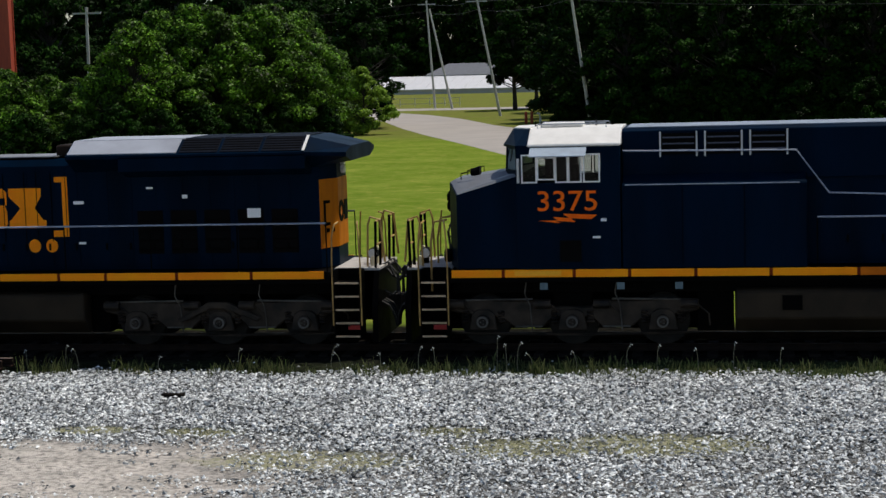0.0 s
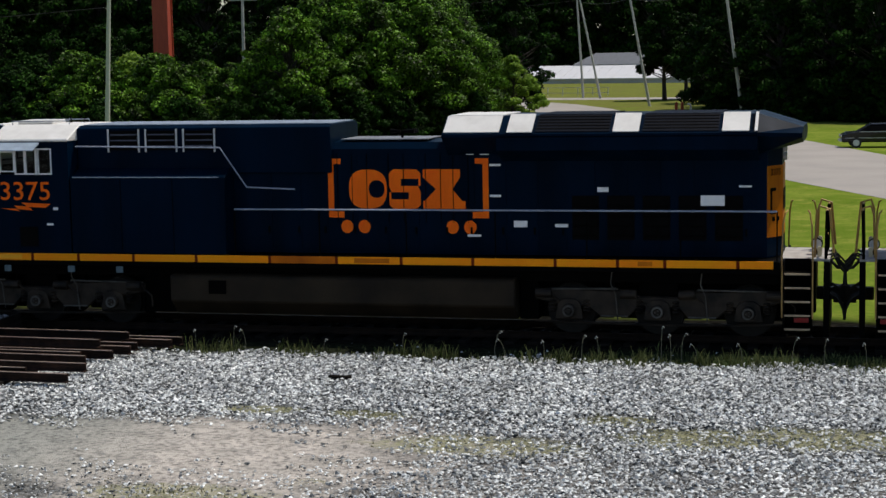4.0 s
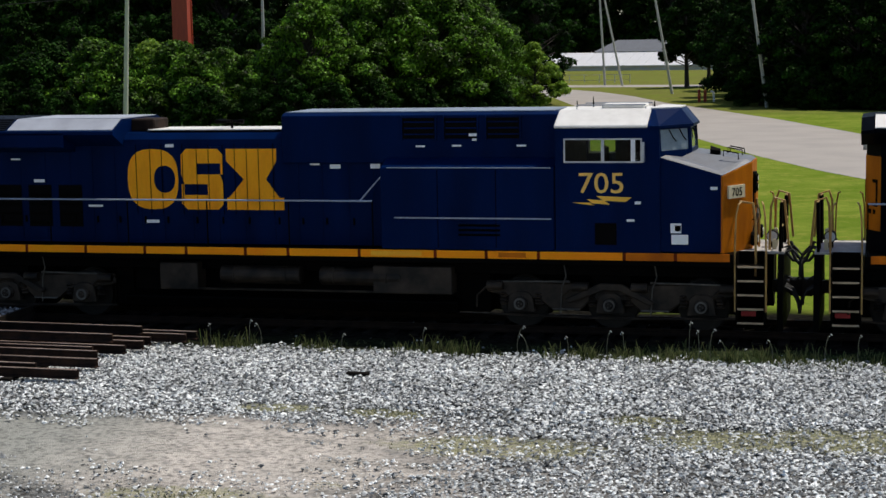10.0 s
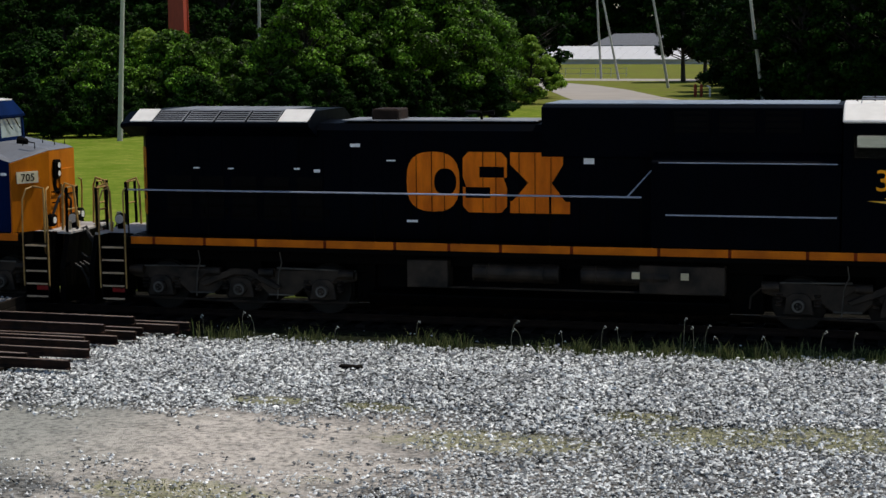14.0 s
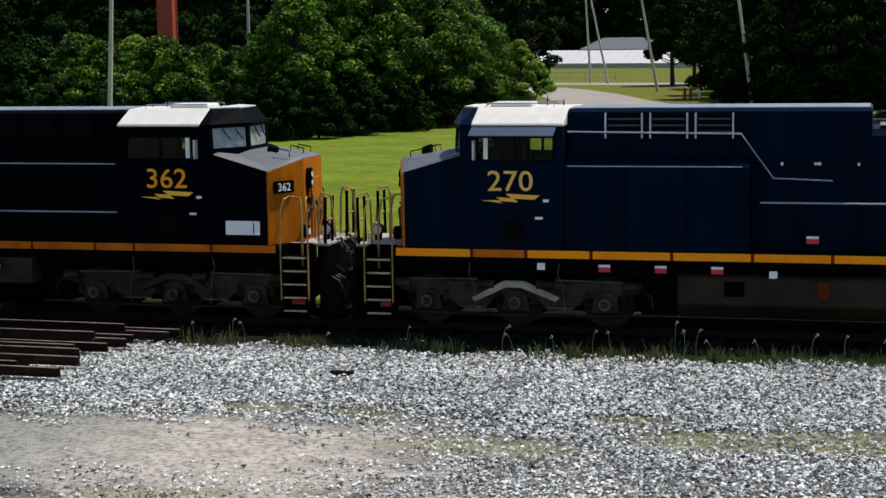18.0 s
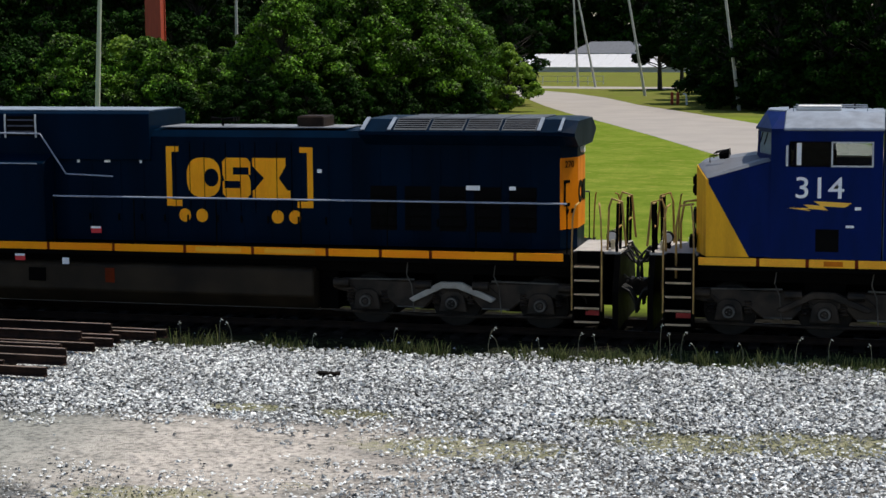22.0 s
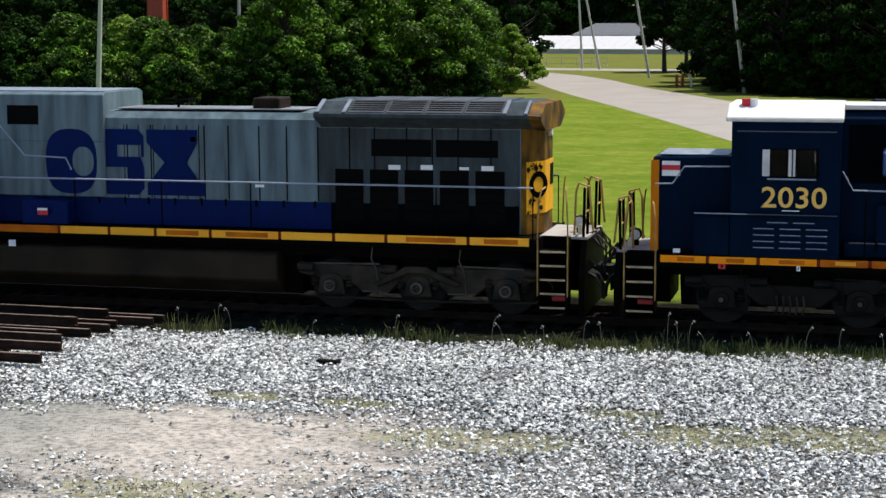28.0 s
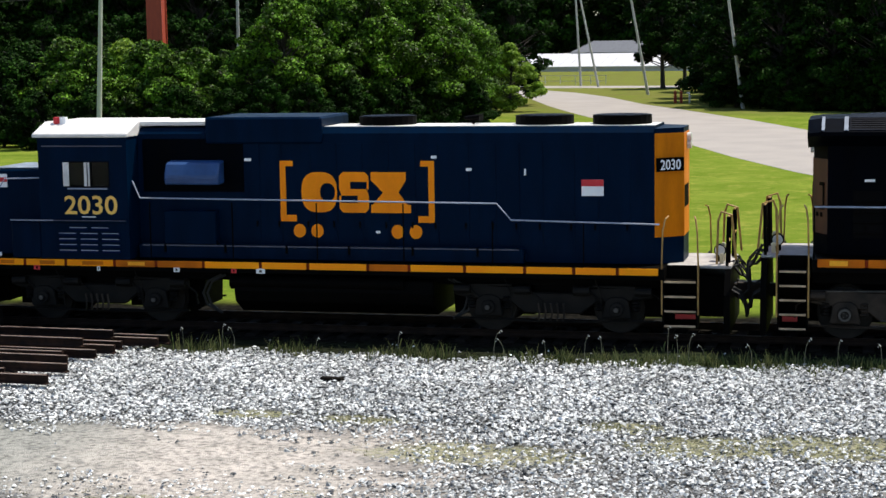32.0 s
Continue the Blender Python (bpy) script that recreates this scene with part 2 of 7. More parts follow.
def prism(bm, profile, a0, a1, axis="y"):
    """A closed profile drawn out along an axis: (x, z) along y, (y, z) along x, or (x, y) along z."""
    def at(p, a):
        return {"y": (p[0], a, p[1]), "x": (a, p[0], p[1]), "z": (p[0], p[1], a)}[axis]
    lo, hi = [bm.verts.new(at(p, a0)) for p in profile], [bm.verts.new(at(p, a1)) for p in profile]
    n = len(profile)
    for i in range(n):
        bm.faces.new((lo[i], lo[(i + 1) % n], hi[(i + 1) % n], hi[i]))
    bm.faces.new(lo[::-1])
    bm.faces.new(hi)
    return lo + hi


def loft(bm, low, high):
    """A solid between two rings of the same number of corners."""
    a, b = [bm.verts.new(p) for p in low], [bm.verts.new(p) for p in high]
    n = len(low)
    for i in range(n):
        bm.faces.new((a[i], a[(i + 1) % n], b[(i + 1) % n], b[i]))
    bm.faces.new(a[::-1])
    bm.faces.new(b)


def hoop(bm, x0, x1, cy, cz, r, ri, n=18):
    """A flat ring facing along x."""
    loops = [[bm.verts.new((x, cy + k * math.cos(2 * math.pi * i / n), cz + k * math.sin(2 * math.pi * i / n))) for i in range(n)] for x, k in ((x0, r), (x1, r), (x1, ri), (x0, ri))]
    for a, b in zip(loops, loops[1:] + loops[:1]):
        for i in range(n):
            bm.faces.new((a[i], a[(i + 1) % n], b[(i + 1) % n], b[i]))


def cylinder(bm, centre, axis, r, length, n=14, r2=None):
    c, d = Vector(centre), Vector(axis).normalized()
    p = d.orthogonal().normalized()
    q = d.cross(p)
    r2 = r if r2 is None else r2
    ring = lambda k, rr: [c + d * k + (p * math.cos(2 * math.pi * i / n) + q * math.sin(2 * math.pi * i / n)) * rr for i in range(n)]
    loft(bm, ring(-length / 2, r), ring(length / 2, r2))


def tube(bm, points, r, n=6):
    """A round bar along a line of points."""
    pts = [Vector(p) for p in points]
    rings = []
    for i, p in enumerate(pts):
        d = (pts[min(i + 1, len(pts) - 1)] - pts[max(i - 1, 0)]).normalized()
        a = d.cross(Vector((0.31, 0.95, 0.12))).normalized()
        b = d.cross(a)
        rings.append([bm.verts.new(p + (a * math.cos(2 * math.pi * k / n) + b * math.sin(2 * math.pi * k / n)) * r) for k in range(n)])
    for s, t in zip(rings, rings[1:]):
        for k in range(n):
            bm.faces.new((s[k], s[(k + 1) % n], t[(k + 1) % n], t[k]))
    bm.faces.new(rings[0][::-1])
    bm.faces.new(rings[-1])


FLIP = None  # the length within which parts are turned end for end, for engines that face the other way


def finish(name, bm, mat, bevel=0.0, smooth=False):
    if FLIP is not None:
        for v in bm.verts:
            v.co.x = FLIP - v.co.x
    bmesh.ops.recalc_face_normals(bm, faces=bm.faces)
    if bevel:
        edges = [e for e in bm.edges if len(e.link_faces) == 2 and e.calc_face_angle(0) > 0.45]
        bmesh.ops.bevel(bm, geom=edges, offset=bevel, segments=1, affect="EDGES", clamp_overlap=True)
    me = bpy.data.meshes.new(name)
    bm.to_mesh(me)
    bm.free()
    me.materials.append(mat)
    if smooth:
        me.polygons.foreach_set("use_smooth", [True] * len(me.polygons))
    return me


def part(name, bm, mat, parent, label="", bevel=0.0, smooth=False, at=None):
    """Links a bmesh as one mesh object under a thing or under a part."""
    ob = new(name, finish(name, bm, mat, bevel, smooth))
    ob.parent = parent
    if at is not None:
        ob.location = at
    return tagged(ob, label) if label else ob


def boxes(name, mat, parent, dims, label="", bevel=0.0):
    bm = bmesh.new()
    for d in dims:
        box(bm, *d)
    return part(name, bm, mat, parent, label, bevel)


def thing(name, label, category, at=(0, 0, 0), group="", kind="", turn=0.0):
    ob = new(name)
    ob.empty_display_size = 0.3
    ob.location, ob.rotation_euler = at, (0, 0, radians(turn))
    return tagged(ob, label, category, group, kind)


def mesh_thing(name, bm, mat, label, category, group="", kind="", bevel=0.0, smooth=False, at=(0, 0, 0)):
    ob = new(name, finish(name, bm, mat, bevel, smooth))
    ob.location = at
    return tagged(ob, label, category, group, kind)


def lettering(text, height, mat, parent, x, y, z, turn=(90, 0, 0), name="number", label="", depth=0.004, stretch=1.0, centre=True, bold=0.004):
    """Raised characters in the built-in font, facing -y unless turned."""
    cu = bpy.data.curves.new("lettering", "FONT")
    cu.body, cu.size, cu.extrude, cu.resolution_u = text, height / 0.7, depth, 3
    cu.align_x = "CENTER" if centre else "LEFT"
    cu.offset = bold * height
    tmp = bpy.data.objects.new("lettering", cu)
    scene.collection.objects.link(tmp)
    me = bpy.data.meshes.new_from_object(tmp.evaluated_get(bpy.context.evaluated_depsgraph_get()))
    bpy.data.objects.remove(tmp)
    me.transform(Matrix.Diagonal((stretch, 1, 1, 1)))
    me.materials.clear()
    me.materials.append(mat)
    ob = new(name, me)
    ob.parent = parent
    ob.matrix_basis = pose(x, y, z, *turn)
    return tagged(ob, label) if label else ob


def foliage(name, centres, radii, count, size, mat, seed, flat=0.75, droop=0.15):
    """A crown of small leaf blades scattered through the shells of several clumps."""
    rng = np.random.default_rng(seed)
    centres, radii = np.array(centres, float), np.array(radii, float)
    vol = radii ** 2
    pick = rng.choice(len(centres), count, p=vol / vol.sum())
    d = rng.normal(size=(count, 3))
    d /= np.linalg.norm(d, axis=1)[:, None]
    d[:, 2] = np.where((d[:, 2] < -0.45) & (rng.random(count) < 0.6), -d[:, 2], d[:, 2])
    rad = radii[pick] * (0.6 + 0.55 * rng.random(count))
    p = centres[pick] + d * rad[:, None] * np.array([1, 1, flat])
    nrm = d * 0.7 + rng.normal(scale=0.55, size=(count, 3)) + np.array([0, 0, 0.45])
    nrm /= np.linalg.norm(nrm, axis=1)[:, None]
    a = np.cross(nrm, rng.normal(size=(count, 3)))
    a /= np.linalg.norm(a, axis=1)[:, None]
    b = np.cross(nrm, a)
    s = size * (0.55 + 0.9 * rng.random(count))[:, None]
    dn = np.array([0, 0, -1]) * s * droop
    v = np.stack([p - a * s + dn, p - b * s * 0.55 + nrm * s * 0.12, p + a * s + dn, p + b * s * 0.55 + nrm * s * 0.12], 1).reshape(-1, 3)
    me = bpy.data.meshes.new(name)
    me.vertices.add(len(v))
    me.vertices.foreach_set("co", v.ravel())
    me.loops.add(count * 4)
    me.loops.foreach_set("vertex_index", np.arange(count * 4))
    me.polygons.add(count)
    me.polygons.foreach_set("loop_start", np.arange(0, count * 4, 4))
    me.polygons.foreach_set("loop_total", np.full(count, 4))
    me.update(calc_edges=True)
    me.validate()
    me.materials.append(mat)
    return me

# ---- the train ----
WHEEL_R = 0.53
WHEELS = []  # wheelsets that roll, with their radius
TRAIN = []  # engines, with the place of their coupler face when the train's shift is nought


def wheel_mesh():
    bm = bmesh.new()
    for side in (-1, 1):
        cylinder(bm, (0, side * 0.74, 0), (0, 1, 0), WHEEL_R, 0.13, 24)
        cylinder(bm, (0, side * 0.66, 0), (0, 1, 0), WHEEL_R + 0.03, 0.03, 24)
        cylinder(bm, (0, side * 0.83, 0), (0, 1, 0), 0.17, 0.1, 12)
        for k in range(6):
            a = k * math.pi / 3
            cylinder(bm, (0.34 * math.cos(a), side * 0.81, 0.34 * math.sin(a)), (0, 1, 0), 0.05, 0.02, 6)
    cylinder(bm, (0, 0, 0), (0, 1, 0), 0.09, 1.4, 10)
    bmesh.ops.recalc_face_normals(bm, faces=bm.faces)
    me = bpy.data.meshes.new("wheelset")
    bm.to_mesh(me)
    bm.free()
    me.materials.append(WHEEL)
    return me


WHEEL_MESH = wheel_mesh()


def wheelset(engine, x):
    ob = new("wheelset", WHEEL_MESH)
    ob.parent = engine
    ob.location = (x, 0, WHEEL_R)
    WHEELS.append((ob, x))


def plate(bm, pts, y, t=0.006):
    prism(bm, pts, y - t, y, "y")


def blocks_emblem(engine, x0, x1, z0, z1, mat, y, ring_y=None):
    """The owner's mark as three plain shapes in its colour: a rounded ring, a block with two slots and an hourglass block."""
    w, h = x1 - x0, z1 - z0
    q = lambda f: z0 + f * h

    def ring_plate(cx, rx, power, kx, kz, lean):
        cz, rz = (z0 + z1) / 2, h / 2
        sup = lambda v, p: math.copysign(abs(v) ** p, v)
        bm = bmesh.new()
        loops = []
        for fx, fz, pw, ln in ((rx, rz, power, 0), (rx * kx, rz * kz, 0.9, lean)):
            cx_ = cx if fx == rx else cx + 0.46 * rx
            pts = [(cx_ + sup(math.cos(t), pw) * fx + sup(math.sin(t), pw) * ln, cz + sup(math.sin(t), pw) * fz) for t in [2 * math.pi * i / 24 for i in range(24)]]
            loops += [[bm.verts.new((px, yy, pz)) for px, pz in pts] for yy in (y - 0.006, y)]
        of, ob, nf, nb = loops
        for i in range(24):
            j = (i + 1) % 24
            for f in ((of[i], of[j], nf[j], nf[i]), (ob[j], ob[i], nb[i], nb[j]), (of[j], of[i], ob[i], ob[j]), (nf[i], nf[j], nb[j], nb[i])):
                bm.faces.new(f)
        return bm

    shapes = [ring_plate(x0 + 0.165 * w, 0.165 * w, 0.75, 0.42, 0.45, 0)]
    # the block with two slots: heavy bars, and side posts that are heavy and thin by turns
    bm = bmesh.new()
    a, b, c = x0 + 0.35 * w, x0 + 0.62 * w, 0.035 * w
    plate(bm, [(a + c, q(1)), (a, q(0.9)), (a, q(0.76)), (b, q(0.76)), (b, q(0.9)), (b - c, q(1))], y)
    plate(bm, [(a, q(0.24)), (a, q(0.1)), (a + c, q(0)), (b - c, q(0)), (b, q(0.1)), (b, q(0.24))], y)
    plate(bm, [(a, q(0.58)), (a + 0.6 * c, q(0.42)), (b, q(0.42)), (b - 0.6 * c, q(0.58))], y)
    for s0, s1, lo, hi in ((a, a + 2.9 * c, 0.58, 0.76), (b - 0.5 * c, b, 0.58, 0.76), (a, a + 0.5 * c, 0.24, 0.42), (b - 2.9 * c, b, 0.24, 0.42)):
        plate(bm, [(s0, q(lo)), (s1, q(lo)), (s1, q(hi)), (s0, q(hi))], y)
    shapes.append(bm)
    bm = bmesh.new()
    a, b = x0 + 0.64 * w, x1
    m = (a + b) / 2
    k = 0.07 * w
    plate(bm, [(a, q(0)), (b, q(0)), (b, q(0.2)), (b - 0.4 * k, q(0.2)), (m + k, q(0.5)), (b - 0.6 * k, q(0.8)), (b - 0.6 * k, q(1)), (a, q(1)), (a, q(0.8)), (m - k, q(0.5)), (a + 0.2 * k, q(0.2)), (a, q(0.2))], y)
    shapes.append(bm)
    global FLIP
    keep, FLIP = FLIP, None
    for k, bm in enumerate(shapes):
        part("emblem", bm, mat, engine, at=(0, ring_y - y if ring_y is not None and k == 0 else 0, 0))
    FLIP = keep


def bracket_emblem(engine, x0, x1, z0, z1, mat, y):
    """The emblem between two upright brackets over two pairs of discs."""
    global FLIP
    keep, FLIP = FLIP, None
    t = 0.13
    for side, x in ((1, x0), (-1, x1)):
        bm = bmesh.new()
        plate(bm, [(x, z0), (x, z1), (x + side * 0.3, z1), (x + side * 0.3, z1 - 0.12), (x + side * t, z1 - 0.12), (x + side * t, z0 + 0.14), (x + side * 0.36, z0 + 0.14), (x + side * 0.36, z0)][::side], y)
        part("bracket", bm, mat, engine)
    for x in (x0 + 0.42, x0 + 0.82, x1 - 0.82, x1 - 0.42):
        bm = bmesh.new()
        plate(bm, [(x + 0.14 * math.cos(a), z0 - 0.2 + 0.15 * math.sin(a)) for a in [2 * math.pi * i / 16 for i in range(16)]], y)
        part("disc", bm, mat, engine)
    FLIP = keep
    blocks_emblem(engine, x0 + 0.48, x1 - 0.52, z0 + 0.2, z1 - 0.24, mat, y)


def bolt_mark(engine, x, z, w, mat, y):
    global FLIP
    keep, FLIP = FLIP, None
    bm = bmesh.new()
    plate(bm, [(x - 0.5 * w, z + 0.06), (x - 0.12 * w, z), (x - 0.2 * w, z + 0.05), (x + 0.14 * w, z + 0.02), (x + 0.06 * w, z + 0.1), (x + 0.4 * w, z + 0.08), (x + 0.5 * w, z + 0.17), (x - 0.08 * w, z + 0.2), (x + 0.02 * w, z + 0.11), (x - 0.24 * w, z + 0.13), (x - 0.16 * w, z + 0.06)], y)
    part("lightning_bar", bm, mat, engine)
    FLIP = keep


def decals(engine, spots, y):
    """Small warning plates: centre, width, height and colour."""
    global FLIP
    keep, FLIP = FLIP, None
    for x, z, w, h, mat in spots:
        bm = bmesh.new()
        box(bm, x - w / 2, x + w / 2, y - 0.012, y + 0.005, z - h / 2, z + h / 2)
        part("warning_plate", bm, mat, engine)
    FLIP = keep


def stair(engine, s0, s1, side, deck, treads=5, low=0.26):
    """An end ladder: two side plates, treads with pale edges and a pair of grab rails."""
    y = side * 1.46
    yi = side * 1.02
    ya, yb = min(y, yi), max(y, yi)
    well = boxes("step_well", BLACK, engine, [(s0 - 0.02, s1 + 0.02, *sorted((yi, yi - 0.03 * side)), low, deck)])
    for a in (s0 - 0.02, s1 - 0.015):
        boxes("side_plate", BLACK, well, [(a, a + 0.035, ya, yb, low, deck)])
    for k in range(treads):
        z = low + (deck - low) * k / treads
        bm = bmesh.new()
        box(bm, s0 + 0.016, s1 - 0.016, ya + 0.03, yb, z, z + 0.03)
        tr = part("tread", bm, BLACK, well)
        bm = bmesh.new()
        box(bm, s0 + 0.02, s1 - 0.02, y - 0.01, y + 0.012, z - 0.004, z + 0.035)
        part("step_edge", bm, EDGE, well, "pale worn step edge")
    if side < 0:
        bm = bmesh.new()
        box(bm, s0 + 0.2, s1 - 0.06, yi - 0.05, yi - 0.035, low + 0.1, low + 0.2)
        part("step_plate", bm, RED, well)
    for s, dx in ((s0 - 0.03, 1), (s1 + 0.03, -1)):
        bm = bmesh.new()
        tube(bm, [(s, y, low + 0.25), (s, y, deck + 0.1), (s + 0.02 * dx, y, deck + 0.75), (s + 0.06 * dx, y + 0.1 * -side, deck + 0.98), (s + 0.1 * dx, y - 0.3 * side, deck + 1.02)], 0.019)
        part("grab_rail", bm, RAILING, engine, "cream painted grab rail")


def end_platform(engine, s_end, s_hood, deck):
    """A walkway end: plate, pilot, coupler, hoses and a railing."""
    d = 1 if s_hood > s_end else -1
    lo, hi = sorted((s_end + 0.3 * d, s_hood))
    boxes("end_deck", DECK, engine, [(lo, hi, -1.0, 1.0, deck - 0.06, deck)], "pale gritty end deck", bevel=0.01)
    lo, hi = sorted((s_end + 0.3 * d, s_end + 0.42 * d))
    bm = bmesh.new()
    prism(bm, [(-1.35, 0.12), (1.35, 0.12), (1.35, 0.9), (1.05, deck - 0.07), (-1.05, deck - 0.07), (-1.35, 0.9)], lo, hi, "x")
    part("pilot", bm, BLACK, engine)
    bm = bmesh.new()
    lo, hi = sorted((s_end + 0.1 * d, s_end + 0.6 * d))
    box(bm, lo, hi, -0.13, 0.13, 0.72, 0.98)
    lo, hi = sorted((s_end - 0.02 * d, s_end + 0.24 * d))
    prism(bm, [(lo, -0.2), (hi, -0.12), (hi, 0.14), (lo, 0.22)], 0.66, 1.02, "z")
    part("coupler", bm, TRUCK, engine, bevel=0.02)
    for y in (-0.85, -0.62, -0.42, 0.45, 0.7):
        bm = bmesh.new()
        a = s_end + 0.3 * d
        tube(bm, [(a, y, 0.95), (a - 0.16 * d, y, 0.86), (a - 0.27 * d, y * 0.95, 0.62), (a - 0.3 * d, y * 0.9, 0.42), (a - 0.31 * d, y * 0.85, 0.40)], 0.026)
        part("air_hose", bm, RUBBER, engine)
    a = s_end + 0.36 * d
    for y in (-0.35, 0.3):
        bm = bmesh.new()
        tube(bm, [(a, y, deck - 0.02), (a - 0.12 * d, y, deck + 0.05), (a - 0.26 * d, y - 0.02, deck - 0.25), (a - 0.37 * d, y - 0.04, deck - 0.36)], 0.034)
        part("jumper_cable", bm, RUBBER, engine)
    bm = bmesh.new()
    tube(bm, [(a, -0.2, deck - 0.05), (a - 0.2 * d, -0.22, deck - 0.28), (a - 0.37 * d, -0.2, deck - 0.3)], 0.035)
    part("power_cable", bm, RUBBER, engine)
    for y in (-1.02, -0.52, 0.52, 1.02):
        bm = bmesh.new()
        tube(bm, [(a + 0.02 * d, y, deck), (a, y, deck + 1.0)], 0.034)
        part("end_stanchion", bm, BLACK, engine)
    for y0, y1 in ((-1.02, -0.52), (0.52, 1.02)):
        for z in (0.5, 1.0):
            bm = bmesh.new()
            tube(bm, [(a, y0, deck + z), (a, y1, deck + z)], 0.022)
            part("end_rail", bm, RAILING, engine)
    for y in (-0.78, 0.78):
        bm = bmesh.new()
        tube(bm, [(a + 0.25 * d, y, deck), (a + 0.22 * d, y, deck + 0.9), (a + 0.16 * d, y, deck + 1.08), (a - 0.05 * d, y, deck + 1.02), (a - 0.14 * d, y, deck + 0.1)], 0.026)
        part("hoop_rail", bm, RAILING, engine, "bent cream hoop rail")
    for y, dz in ((-0.62, 0.12), (-0.2, 0.3)):
        bm = bmesh.new()
        cylinder(bm, (a + 0.16 * d, y, deck + dz + 0.04), (0, 1, 0), 0.05, 0.09, 10)
        box(bm, *sorted((a + 0.12 * d, a + 0.2 * d)), y - 0.03, y + 0.03, deck, deck + dz)
        part("platform_lamp", bm, BOARD, engine)
    for y, z in ((-0.5, 0.55), (0.1, 0.75)):
        bm = bmesh.new()
        tube(bm, [(a - 0.02 * d, y, deck - 0.1), (a - 0.2 * d, y, deck - 0.02), (a - 0.36 * d, y, deck - 0.2), (a - 0.38 * d, y, deck - z), (a - 0.24 * d, y, deck - z - 0.12), (a - 0.05 * d, y, deck - z)], 0.026)
        part("looped_hose", bm, RUBBER, engine)
    bm = bmesh.new()
    lo, hi = sorted((a + 0.1 * d, a + 0.35 * d))
    box(bm, lo + 0.06, hi - 0.06, -0.3, -0.15, deck, deck + 0.12)
    cylinder(bm, ((lo + hi) / 2, -0.22, deck + 0.23), (0, 1, 0), 0.125, 0.2, 14)
    lamp = part("brake_wheel_housing", bm, BLACK, engine, bevel=0.01)
    bm = bmesh.new()
    cylinder(bm, ((lo + hi) / 2, -0.325, deck + 0.23), (0, 1, 0), 0.105, 0.02, 14)
    part("cover", bm, ALU, lamp, "bright metal cover")


def walk_rail(engine, s0, s1, deck, y, z, mat, step=1.9):
    bm = bmesh.new()
    tube(bm, [(s0, y, z), (s1, y, z)], 0.02)
    part("handrail", bm, mat, engine)
    n = max(1, round((s1 - s0) / step))
    for k in range(n + 1):
        bm = bmesh.new()
        s = s0 + (s1 - s0) * k / n
        tube(bm, [(s, y, deck - 0.1), (s, y, z)], 0.016)
        part("stanchion", bm, BLACK, engine)


